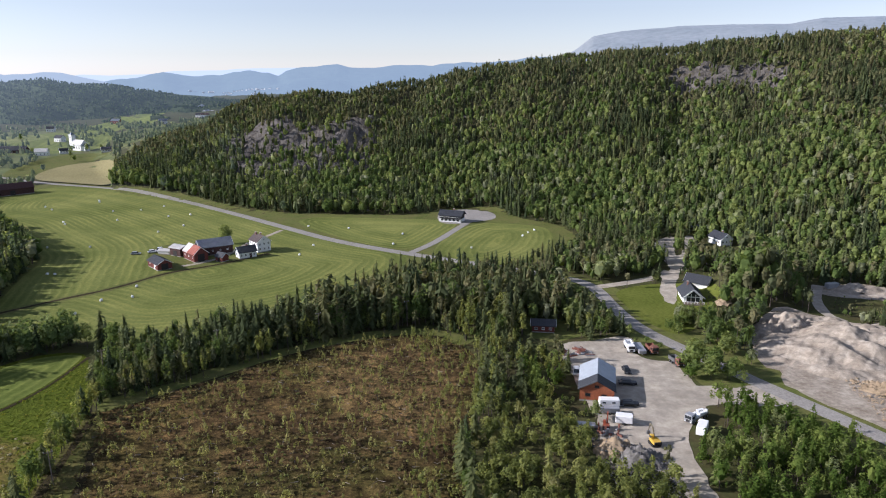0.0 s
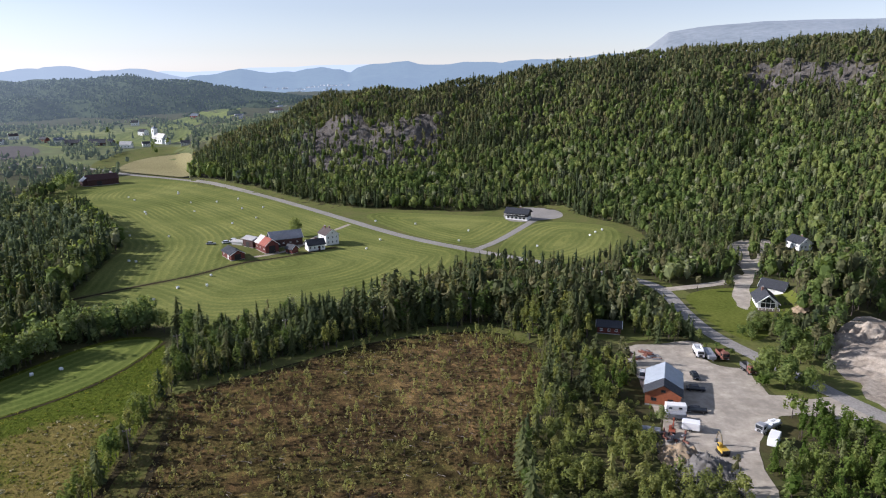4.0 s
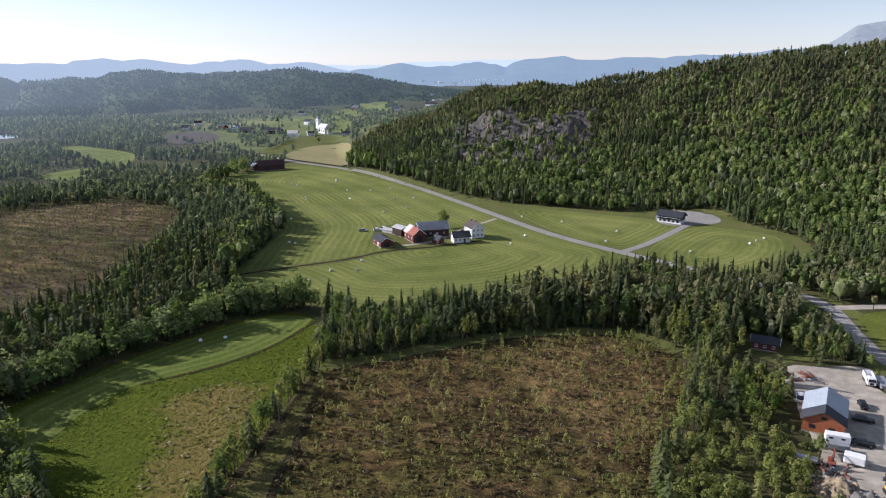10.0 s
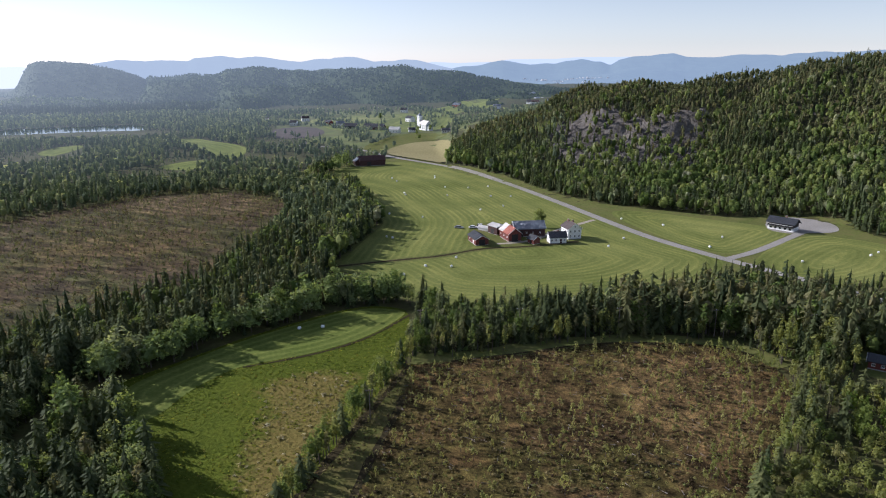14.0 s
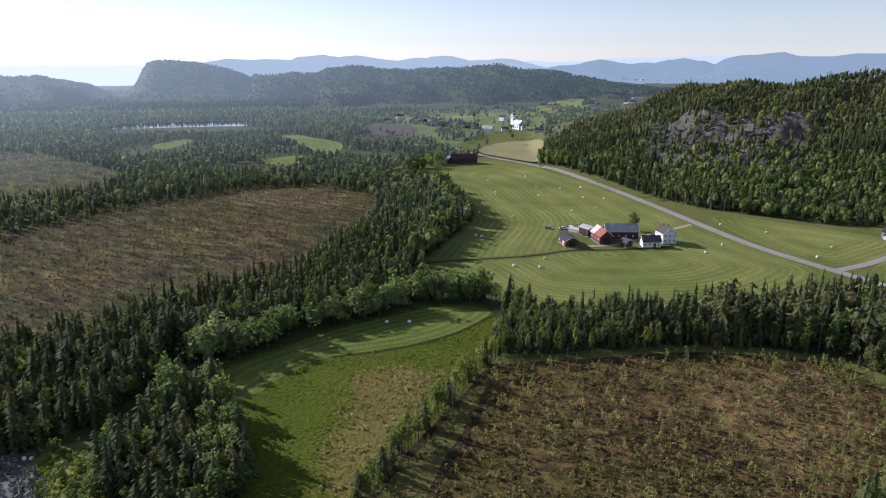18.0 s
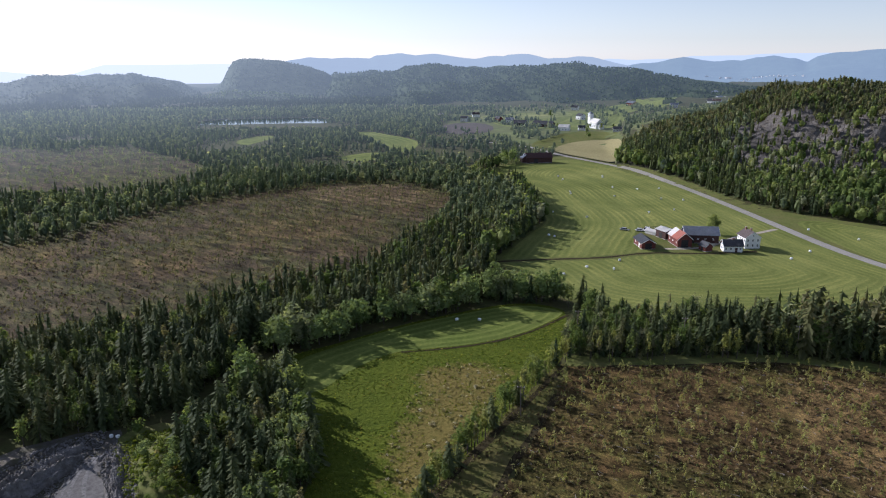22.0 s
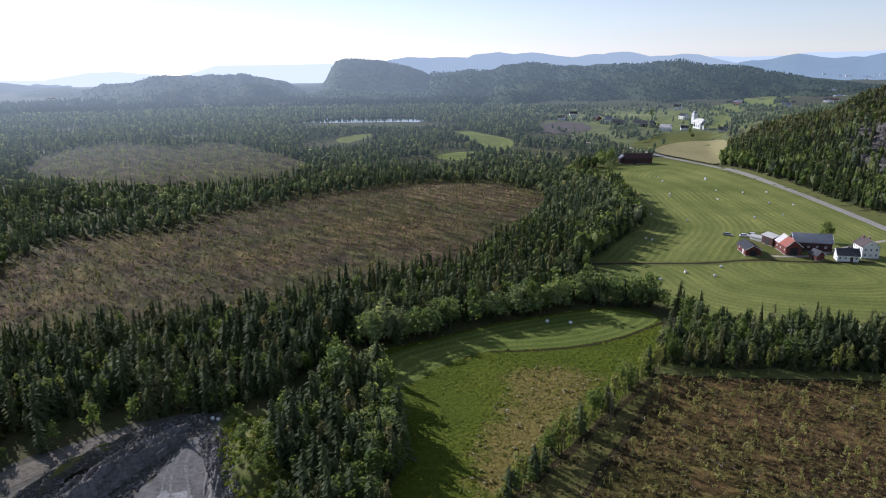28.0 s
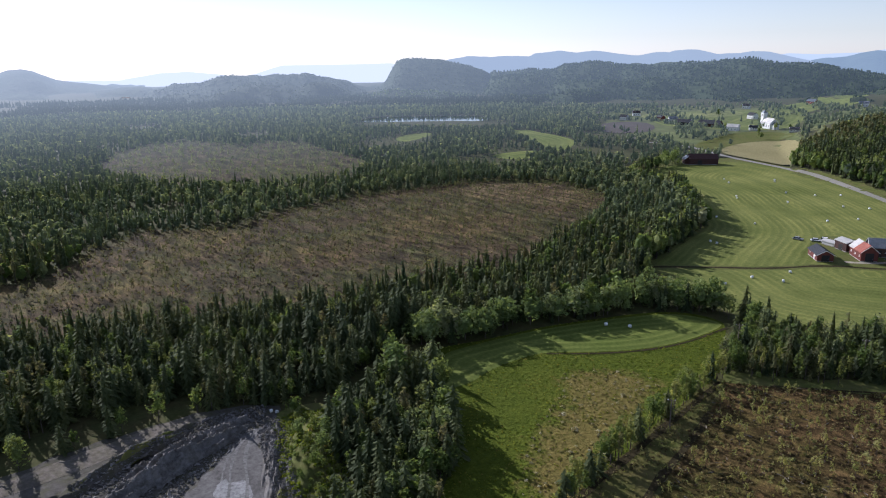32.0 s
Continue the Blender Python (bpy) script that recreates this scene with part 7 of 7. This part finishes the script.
# gardens, hedges and clumps round the village
r7 = np.random.default_rng(71)
gx, gy = r7.uniform(-690, -270, 3600), r7.uniform(560, 1120, 3600)
ok = inside(VILLAGE_LAND, gx, gy) & (wave_noise(gx, gy, 72, 85) + 0.5 * wave_noise(gx, gy, 73, 30) > 0.3)
for p in (STRAW, GREEN_FIELD, SOIL):
    ok &= ~inside(p, gx, gy)
ok &= ~(inside(CHURCH_FIELD, gx, gy) & (r7.uniform(size=3600) < 0.6))
ok &= ~((np.abs(heading(gx, gy) - 27.4) < 1.8) & (np.hypot(gx, gy) < 862) & (np.hypot(gx, gy) > 640))
ok &= edge_distance(ROAD, gx, gy, False) > 8
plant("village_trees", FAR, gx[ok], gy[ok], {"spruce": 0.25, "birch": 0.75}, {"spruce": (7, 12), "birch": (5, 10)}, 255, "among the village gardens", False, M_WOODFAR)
HEDGES = [[(-424, 456), (-440, 452), (-496, 487), (-540, 507)], [(-404, 440), (-402, 415), (-408, 392)], [(-566, 390), (-600, 398)], [(-452, 626), (-486, 597), (-528, 630)], [(-575, 575), (-620, 592), (-655, 640)], [(-505, 640), (-452, 610), (-400, 590)], [(-560, 765), (-480, 720), (-420, 735)], [(-600, 830), (-520, 800), (-455, 775)], [(-470, 905), (-430, 860), (-400, 800)], [(-640, 800), (-620, 880), (-590, 940)], [(-545, 745), (-600, 740), (-650, 775)], [(-410, 700), (-385, 655), (-372, 600)], [(-500, 1020), (-450, 960), (-420, 900)]]
hx, hy = [], []
for line in HEDGES:
    for (xa, ya), (xb, yb) in zip(line, line[1:]):
        n = int(math.hypot(xb - xa, yb - ya) / 4.5)
        t = (np.arange(n) + r7.uniform(-.4, .4, n)) / n
        hx += list(xa + (xb - xa) * t + r7.uniform(-3, 3, n))
        hy += list(ya + (yb - ya) * t + r7.uniform(-3, 3, n))
plant("hedge", FAR, np.array(hx), np.array(hy), {"spruce": 0.15, "birch": 0.85}, {"spruce": (6, 11), "birch": (4, 9)}, 257, "in hedges between the village fields", False, M_WOODFAR)
x, y = strew(1180, 1520, 44, 98, 9.0, 105)
n1 = wave_noise(x, y, 64, 220)
keep = n1 < 0.55
plant("wood_distant", VFAR, x[keep], y[keep], {"spruce": 0.6, "birch": 0.4}, {"spruce": (8, 13), "birch": (7, 11)}, 260, "in the hazy distance", False, M_HAZYLEAF)
HILL_GAPS = [(21.3, 24.6, -4.05, -3.15), (17.2, 18.8, -3.35, -2.75), (31, 32.6, -4.9, -4.3)]       # clearings: headings and elevations


def hill_wood(name, made, dist, depth, gap, seed, material, tall=1.0):
    """Small trees all over a far hill."""
    ha, _, hv = made
    r = np.random.default_rng(seed)
    n = int(math.radians(ha[-1] - ha[0]) * dist * depth * 0.9 / gap ** 2)
    ia, iu = r.uniform(0, len(ha) - 1.01, n), r.uniform(0.4, 15, n)
    i, j = iu.astype(int), ia.astype(int)
    p = hv[i, j] * (1 - (iu - i))[:, None] + hv[i + 1, j] * (iu - i)[:, None]
    q = hv[i, j + 1] * (1 - (iu - i))[:, None] + hv[i + 1, j + 1] * (iu - i)[:, None]
    p = p + (q - p) * (ia - j)[:, None]
    for c0, c1, e0, e1 in HILL_GAPS:
        hd, he = heading(p[:, 0], p[:, 1]), np.degrees(np.arctan2(p[:, 2] - 82, np.hypot(p[:, 0], p[:, 1])))
        p = p[~((hd > c0) & (hd < c1) & (he > e0 - 0.25) & (he < e1))]
    n = len(p)
    rows = np.column_stack([p[:, 0], p[:, 1], p[:, 2] - 1, tall * r.uniform(5, 8.5, n), r.uniform(1.0, 1.7, n)])
    leafy_ones = r.uniform(size=n) < 0.5 + 0.3 * wave_noise(p[:, 0], p[:, 1], 79, 160)
    wood(name + "_spruce", "spruce", VFAR["spruce"], rows[~leafy_ones], "dense spruce wood covering a far hill", "trees", material, False)
    wood(name + "_birch", "birch", VFAR["birch"], rows[leafy_ones], "leafy trees among spruces on a far hill", "trees", material, False)


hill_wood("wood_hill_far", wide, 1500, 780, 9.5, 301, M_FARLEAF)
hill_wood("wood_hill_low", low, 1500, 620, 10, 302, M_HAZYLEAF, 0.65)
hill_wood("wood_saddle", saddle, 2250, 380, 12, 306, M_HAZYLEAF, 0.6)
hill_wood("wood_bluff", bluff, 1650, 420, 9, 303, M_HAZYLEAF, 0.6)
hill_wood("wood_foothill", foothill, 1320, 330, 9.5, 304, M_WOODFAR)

# scrub on the cleared land
def scrub(name, outline, gap, lo, hi, seed, shapes, label, leaves=None, heaped=False):
    p = np.array(outline)
    r = np.random.default_rng(seed)
    gx, gy = np.meshgrid(np.arange(p[:, 0].min(), p[:, 0].max(), gap), np.arange(p[:, 1].min(), p[:, 1].max(), gap))
    gx, gy = gx.ravel() + r.uniform(-.5, .5, gx.size) * gap, gy.ravel() + r.uniform(-.5, .5, gy.size) * gap
    ok = inside(rounded(outline), gx, gy) & ~(inside(MOWN, gx, gy)) & (wave_noise(gx, gy, seed, 25) > -0.55)
    gx, gy = gx[ok], gy[ok]
    h = lo + (hi - lo) * r.beta(1.3, 3.2, len(gx))
    z = np.array([on_heaps(px, py) for px, py in zip(gx, gy)]) - 0.03 if heaped else np.full(len(gx), 0.02)
    rows = np.column_stack([gx, gy, z, h, r.uniform(0.9, 1.5, len(gx))])
    wood(name, "bush", shapes, rows, label, "scrub", leaves or M_SCRUB)


SAPLING = [leafy(620 + i, 30, 0.13 + 0.04 * (i % 3), 0.0, 0.075, 5, 1)[-30:] for i in range(6)]
scrub("bog_saplings", BOG, 4.2, 2.0, 6.2, 404, [leafy(660 + i, 80, 0.12 + 0.03 * (i % 3), 0.05, 0.044, 6, 1)[-80:] for i in range(5)], "pale feathery birch saplings on the bog")
scrub("bog_edge_birches", [(-8, 212), (8, 201), (11, 179), (6, 148), (2, 128), (11, 100), (-3, 100), (-9, 130), (-4, 150), (1, 180), (-14, 206)], 2.7, 2.5, 7.0, 406, [leafy(690 + i, 90, 0.11 + 0.025 * (i % 3), 0.05, 0.04, 6, 1)[-90:] for i in range(5)], "feathery young birches at the edge of the bog", M_YOUNG)
scrub("bog_scrub", BOG, 2.6, 0.7, 2.6, 401, SAPLING, "young pines and birches scattered on the bog")
scrub("bog_west_scrub", BOG_WEST, 4.2, 0.8, 4.2, 402, SAPLING, "scattered young trees left on cleared land", M_PINE)
scrub("bog_west_saplings", BOG_WEST, 5.2, 2.5, 7.0, 405, [leafy(670 + i, 46, 0.12 + 0.03 * (i % 3), 0.05, 0.06, 6, 1)[-46:] for i in range(5)], "thin young pines left standing on cleared land", M_PINE)
scrub("bog_far_scrub", BOG_FAR, 5.6, 2.0, 8.0, 403, SAPLING, "scattered young trees on far cleared land", M_WOODFAR)


def tufts(name, outline, gap, lo, hi, seed, label, leaves, heaped=False):
    scrub(name, outline, gap, lo, hi, seed, [leafy(600 + i, 12, 0.9, 0.0, 0.45, 3, 1)[-12:] for i in range(4)], label, leaves, heaped)


tufts("bank_tufts", [(-143, 62), (-139, 75), (-128, 72), (-104, 60), (-100, 50), (-112, 49), (-132, 55)], 0.85, 0.25, 0.95, 418, "rough yellow-green grass on the pit bank", M_GRASSTUFT, True)
tufts("track_tufts", TRACK, 1.2, 0.2, 0.7, 416, "rough grass clumps along the ditch", M_TUFT)
scrub("track_scrub", TRACK, 2.2, 0.6, 2.4, 417, SAPLING, "low birch scrub beside the trench")
tufts("bog_heather", BOG, 1.3, 0.2, 0.85, 411, "heather and sedge tussocks on the bog", M_TUFT)
tufts("bog_west_brush", BOG_WEST, 2.9, 0.25, 0.9, 412, "brown brush left on the cleared land", M_BRUSH)
tufts("meadow_grass", MEADOW, 1.35, 0.14, 0.5, 414, "clumps of tall green grass on the meadow", M_GRASSTUFT)
tufts("meadow_tussocks", DRY, 2.0, 0.15, 0.5, 413, "dry grass tussocks on the meadow", M_TUFT)
tufts("pale_tussocks", DRY, 2.9, 0.3, 0.95, 415, "bleached pale tussocks on the dry meadow", M_PALETUFT)


def sticks(name, outline, n, seed, label):
    """Dead branches and tops left lying."""
    r = np.random.default_rng(seed)
    p = np.array(outline)
    tris = []
    k = 0
    while k < n:
        x, y = r.uniform(p[:, 0].min(), p[:, 0].max()), r.uniform(p[:, 1].min(), p[:, 1].max())
        if not inside(outline, np.array([x]), np.array([y]))[0]:
            continue
        k += 1
        a, l, w = r.uniform(0, 6.28), r.uniform(0.3, 1.1), r.uniform(0.05, 0.12)
        d, s = np.array([math.cos(a), math.sin(a), 0]) * l, np.array([-math.sin(a), math.cos(a), 0]) * w
        c, up = np.array([x, y, 0.12]), np.array([0, 0, w * 1.5])
        tris += [[c - d + s, c + d, c - d + up], [c - d - s, c - d + up, c + d]]
    v = np.array(tris).reshape(-1, 3)
    tagged(new(name, mesh_from(name, v, np.arange(len(v)).reshape(-1, 3), [M_DEAD])), label, "dead wood", kind="stuff")


sticks("bog_dead_wood", BOG, 420, 421, "grey dead branches lying on the bog")
sticks("bog_west_dead_wood", BOG_WEST, 420, 422, "grey dead branches left on cleared land")


# clearings on the far hill, houses in them, and a town across the fjord
def on_ridge(made, h0, h1, e0, e1, n, seed):
    """Places on a far hill's near slope between two headings and two elevations."""
    v = made[2][:16].reshape(-1, 3)
    hd, he = heading(v[:, 0], v[:, 1]), np.degrees(np.arctan2(v[:, 2] - 82, np.hypot(v[:, 0], v[:, 1])))
    v = v[(hd > h0) & (hd < h1) & (he > e0) & (he < e1)]
    r = np.random.default_rng(seed)
    return v[r.integers(0, len(v), n)] + np.column_stack([r.uniform(-7, 7, n), r.uniform(-7, 7, n), np.zeros(n)]) if len(v) else v


def far_houses(name, places, size, seed, label, air):
    """Small gabled houses joined into one mesh."""
    if not len(places):
        return
    r = np.random.default_rng(seed)
    vs, fs, idx = [], [], []
    for p in places:
        L, W, H = size * r.uniform(0.8, 1.7), size * r.uniform(0.6, 0.9), size * r.uniform(0.45, 0.7)
        a = r.uniform(0, 3.14)
        q = np.array([[sx * L / 2, sy * W / 2, z] for z in (-3, H) for sx, sy in ((-1, -1), (1, -1), (1, 1), (-1, 1))] + [[-L / 2, 0, H + W * 0.35], [L / 2, 0, H + W * 0.35]])
        rot = np.array([[math.cos(a), -math.sin(a), 0], [math.sin(a), math.cos(a), 0], [0, 0, 1]])
        o = 10 * len(vs)
        vs.append(q @ rot.T + p)
        tri = [(0, 1, 5), (0, 5, 4), (1, 2, 6), (1, 6, 5), (2, 3, 7), (2, 7, 6), (3, 0, 4), (3, 4, 7), (4, 7, 8), (5, 9, 6), (4, 5, 9), (4, 9, 8), (7, 8, 9), (7, 9, 6)]
        fs += [[o + k for k in t] for t in tri]
        idx += [0] * 10 + [1] * 4
    # air: share of painted haze on walls and roofs
    me = mesh_from(name, np.concatenate(vs), np.array(fs), [behind_air(plain(name + "_paint", (0.5, 0.5, 0.5), vary=0.05), most=air), behind_air(plain(name + "_roofs", (0.34, 0.34, 0.36)), most=air)], False, idx)
    tagged(new(name, me), label, "houses", kind="stuff")


def hill_field(made, h0, h1, e0, e1, label):
    """A field draped over the far hill."""
    v = made[2][:16]
    n, k = v.shape[:2]
    hd, he = heading(v[..., 0], v[..., 1]), np.degrees(np.arctan2(v[..., 2] - 82, np.hypot(v[..., 0], v[..., 1])))
    ok = (hd > h0) & (hd < h1) & (he > e0) & (he < e1)
    i, j = np.nonzero(ok[:-1, :-1] & ok[1:, 1:] & ok[:-1, 1:] & ok[1:, :-1])
    if len(i):
        q = np.stack([i * k + j, i * k + j + 1, (i + 1) * k + j + 1, (i + 1) * k + j], -1)[:, ::-1]
        used, inv = np.unique(q, return_inverse=True)
        tagged(new("hill_field", mesh_from("hill_field", v.reshape(-1, 3)[used] + [0, 0, 1.2], inv.reshape(-1, 4), [M_HILLFIELD], True)), label, "field", kind="structure")


M_HILLFIELD = behind_air(mottled("far_hayfield", (0.14, 0.175, 0.035), (0.20, 0.225, 0.06), 0.02, 0.2, rise=0.1))
hill_field(wide, 21.2, 24.7, -4.2, -3.1, "light green hayfield on the far hill")
hill_field(wide, 17.0, 19.0, -3.5, -2.7, "pale clearing with houses on the far hill")
hill_field(wide, 30.9, 32.7, -5.0, -4.2, "small clearing on the far hill")
far_houses("hill_houses", on_ridge(wide, 17.0, 19.0, -3.5, -2.7, 7, 881), 12, 882, "white houses in a clearing on the far hill", 1.0)
far_houses("town_houses", on_ridge(blue_north, 12.8, 19.4, -1.72, -1.22, 60, 883), 6, 884, "pale houses of a town across the fjord", 0.8)

# ---- single trees that stand out: row along the ditch, edge of the belt, lone trees ----
def tree_meshes(kind):
    out = []
    for shape in NEAR[kind]:
        v, f = soup(shape)
        crown = mesh_from(kind + "_crown", v, f, [LEAVES[kind]])
        v, f = soup(STEMS[kind][0])
        out.append((crown, mesh_from(kind + "_trunk", v, f, [STEMS[kind][1]])))
    return out


NEAR["willow"] = [leafy(640 + i, 330, 0.40 + 0.04 * (i % 3), 0.02, 0.055, 10, 2) for i in range(5)]
NEAR["broadleaf"] = [leafy(650 + i, 620, 0.36 + 0.04 * (i % 2), 0.02, 0.055, 11, 2, 1.25) for i in range(4)]
LEAVES["willow"], STEMS["willow"] = M_WILLOW, STEMS["birch"]
LEAVES["broadleaf"], STEMS["broadleaf"] = M_BIRCH, STEMS["birch"]
SINGLE = {k: tree_meshes(k) for k in NEAR}
NAMES = {"young_birch": ("birch_tree", "slender light green young birch"), "spruce": ("spruce_tree", "dark green spruce with drooping boughs"), "birch": ("birch_tree", "light green leafy birch"), "pine": ("pine_tree", "olive green pine with an open crown"), "broadleaf": ("broadleaf_tree", "broad light green leafy tree"), "willow": ("willow_tree", "round grey-green willow"), "bush": ("willow_bush", "round leafy willow bush")}


def single(kind, x, y, tall, r, group, wide=None, where="", base=None):
    name, label = NAMES[kind]
    crown, trunk = SINGLE[kind][r.integers(0, len(SINGLE[kind]))]
    root = new(name)
    w = tall * (wide or r.uniform(0.85, 1.2))
    root.matrix_basis = Matrix.Translation((x, y, (float(ground_z(x, y)) if base is None else base) - 0.05)) @ Matrix.Rotation(r.uniform(0, 6.28), 4, "Z") @ Matrix.Diagonal((w, w, tall, 1))
    tagged(root, label + where, "tree" if kind != "bush" else "bush", group)
    for nm, me in (("crown", crown), ("trunk", trunk)):
        ob = new(nm, me)
        ob.parent = root


r9 = np.random.default_rng(99)
# the row along the ditch between meadow and bog
ROW = [(-88.5, 168), (-88.0, 158), (-86.8, 146), (-84.8, 134), (-82.5, 120), (-80.0, 106), (-77.5, 94), (-73, 78), (-71, 66)]
for i in range(len(ROW) - 1):
    (xa, ya), (xb, yb) = ROW[i], ROW[i + 1]
    n = max(2, int(math.hypot(xb - xa, yb - ya) / 1.15))
    for k in range(n):
        t = (k + r9.uniform(-.3, .3)) / n
        kind = r9.choice(["young_birch", "young_birch", "young_birch", "birch", "spruce", "bush"])
        tall = r9.uniform(3.5, 9.5) if kind != "bush" else r9.uniform(1.5, 3.2)
        single(str(kind), xa + (xb - xa) * t + r9.uniform(-1.1, .9), ya + (yb - ya) * t, tall, r9, "trees along the ditch", r9.uniform(0.85, 1.35), where=" in the ditch row")
# front of the belt along the bog
for i in range(120):
    t = r9.uniform(0, 1)
    q = np.array(BOG)[[0, 1, 2, 3, 4, 5, 6]]
    k = min(int(t * 6), 5)
    p = q[k] + (q[k + 1] - q[k]) * (t * 6 - k)
    nrm = np.array([-(q[k + 1] - q[k])[1], (q[k + 1] - q[k])[0]])
    nrm /= np.linalg.norm(nrm)
    p = p + nrm * r9.uniform(2.5, 9)
    kind = str(r9.choice(["young_birch", "young_birch", "spruce", "pine", "bush"]))
    tall = r9.uniform(3.5, 9.5) if kind != "bush" else r9.uniform(1.5, 3.2)
    single(kind, p[0], p[1], tall, r9, "trees at the front of the belt", where=" beside the bog")
# rounded willows along the western edge of the meadow
for i in range(104):
    q = np.array(MEADOW)[[17, 0, 1, 2, 3, 4, 5, 6]]
    t = r9.uniform(0, 6.99)
    k = int(t)
    p = q[k] + (q[k + 1] - q[k]) * (t - k)
    nrm = np.array([-(q[k + 1] - q[k])[1], (q[k + 1] - q[k])[0]])
    nrm /= np.linalg.norm(nrm)
    p = p + nrm * r9.uniform(1.0, 8)
    kind = str(r9.choice(["willow", "willow", "willow", "birch", "spruce", "birch"]))
    tall = r9.uniform(4, 12.5)
    single(kind, p[0], p[1], tall, r9, "leafy trees along the meadow", r9.uniform(0.8, 1.15), " beside the meadow")
for kind, tx, ty, tall, wide in (("willow", -134.8, 204, 6.5, 1.0), ("willow", -130.5, 199.5, 7, 0.9), ("willow", -137, 208.5, 5, 1.0), ("bush", -127, 201.5, 4, 1.0), ("willow", -118.3, 201, 7, 0.9), ("willow", -111.5, 203.5, 6.5, 0.85), ("spruce", -116.5, 204, 11, 1.0), ("spruce", -105.8, 203.2, 12.5, 1.0), ("birch", -109.5, 200.8, 9, 1.2), ("spruce", -103.5, 201.5, 10, 1.1), ("broadleaf", -100.3, 200.1, 8.5, 0.85), ("willow", -96.4, 199.4, 8, 0.9), ("bush", -122.5, 204.2, 3.5, 1.1), ("bush", -141.5, 213, 4, 1.1), ("willow", -146, 208.5, 7.5, 1.0), ("spruce", -98, 203, 11, 1.0),
                                 ("broadleaf", -107.2, 335.2, 9.5, 0.85), ("willow", -100.5, 68.5, 6.0, 1.1), ("willow", -113, 79, 8, 1.0), ("willow", -109, 84, 9, 0.9), ("bush", -126.5, 316, 3.0, 1.0), ("broadleaf", -113, 88.5, 10, 0.8), ("spruce", -123, 93, 12, 1.1), ("broadleaf", -126, 97, 10, 0.8), ("willow", -104, 76, 8, 1.0), ("spruce", -107, 81, 11, 1.0), ("willow", -96, 63, 7.5, 1.0), ("spruce", -137, 103, 12, 1.0), ("willow", -141, 106, 8, 0.9), ("spruce", 86.5, 268.5, 9, 0.8), ("birch", -392, 741, 9, 1.2), ("birch", -381, 752, 10, 1.2), ("birch", -430, 735, 8, 1.2), ("birch", -362, 745, 9, 1.2), ("bush", -352, 668, 7, 1.1), ("birch", -372, 700, 9, 1.2), ("birch", -515, 860, 12, 1.3),
                                 ("willow", -316, 473, 12, 0.7), ("willow", -321, 470, 11, 0.7), ("willow", -313, 466, 10, 0.8), ("birch", -327, 476, 11, 1.4), ("willow", -311, 452, 10, 0.9), ("willow", -305, 446, 9, 0.9), ("willow", -318, 459, 9, 0.9), ("birch", -318, 470, 9, 1.2), ("birch", -314, 461, 8, 1.2), ("birch", -322, 480, 10, 1.2), ("birch", -306, 463, 7, 1.2), ("spruce", -325, 466, 11, 1.0), ("broadleaf", 70.95, 183, 9, 0.95), ("broadleaf", 75, 179.5, 8.5, 0.95), ("bush", 69.5, 178.5, 5.5, 1.1), ("broadleaf", 78.5, 176, 7, 0.95), ("broadleaf", 73, 176, 7, 0.95), ("bush", 78, 177, 5, 1.0), ("bush", 81, 174, 4, 1.0), ("bush", 68.5, 184, 5, 1.0), ("bush", 63, 203, 2.5, 1.0), ("bush", 59.5, 203, 2.0, 1.0), ("bush", 66, 198, 2.5, 1.0)):
    single(kind, tx, ty, tall, r9, "lone trees", wide, " standing alone")
# knoll between road and quarry, and the lawn's lower hedge
for i in range(46):
    tx, ty = r9.uniform(82, 97), r9.uniform(184, 226)
    if math.hypot(tx - 97, ty - 240) < 12 or edge_distance(ROAD, np.array([tx]), np.array([ty]), False)[0] < 6 or inside(QUARRY, np.array([tx]), np.array([ty]))[0]:
        continue
    kind = str(r9.choice(["bush", "broadleaf", "spruce", "birch"]))
    single(kind, tx, ty, r9.uniform(2.5, 4.5) if kind == "bush" else r9.uniform(4, 9), r9, "trees by the quarry", where=" beside the quarry")
for i in range(22):
    t = r9.uniform(0, 1)
    single("bush", 74 + 12 * t + r9.uniform(-2, 2), 211 + 20 * t + r9.uniform(-2, 2), r9.uniform(2, 5.5), r9, "bushes below the lawn", 1.0, " below the lawn")

# bushes on the bank above the gravel pit
for i in range(40):
    t = r9.uniform(0, 1)
    tx, ty = -97 - 42 * t + r9.uniform(-2, 2), 47.5 + 14 * t + 6 * math.sin(3.1 * t) + r9.uniform(-3.5, 4.5)
    if edge_distance(HAUL_LINE, np.array([tx]), np.array([ty]), False)[0] < 8 or inside(HAUL_AREA, np.array([tx]), np.array([ty]))[0]:
        continue
    single("bush" if i % 3 else "willow", tx, ty, r9.uniform(0.8, 2.4) if i % 5 else r9.uniform(3, 5), r9, "bushes on the pit bank", 1.0, " on the bank of the pit", on_heaps(tx, ty))
for i in range(64):
    tx, ty = [(-121.1, 59.2), (-113.1, 57.5), (-106.4, 56.6), (-129.5, 61.5)][i % 4]
    tx, ty = tx + r9.uniform(-6, 6), ty + r9.uniform(-6, 4)
    single("bush", tx, ty, r9.uniform(0.6, 1.9), r9, "bushes on the pit bank", 1.1, " on the bank of the pit", on_heaps(tx, ty))
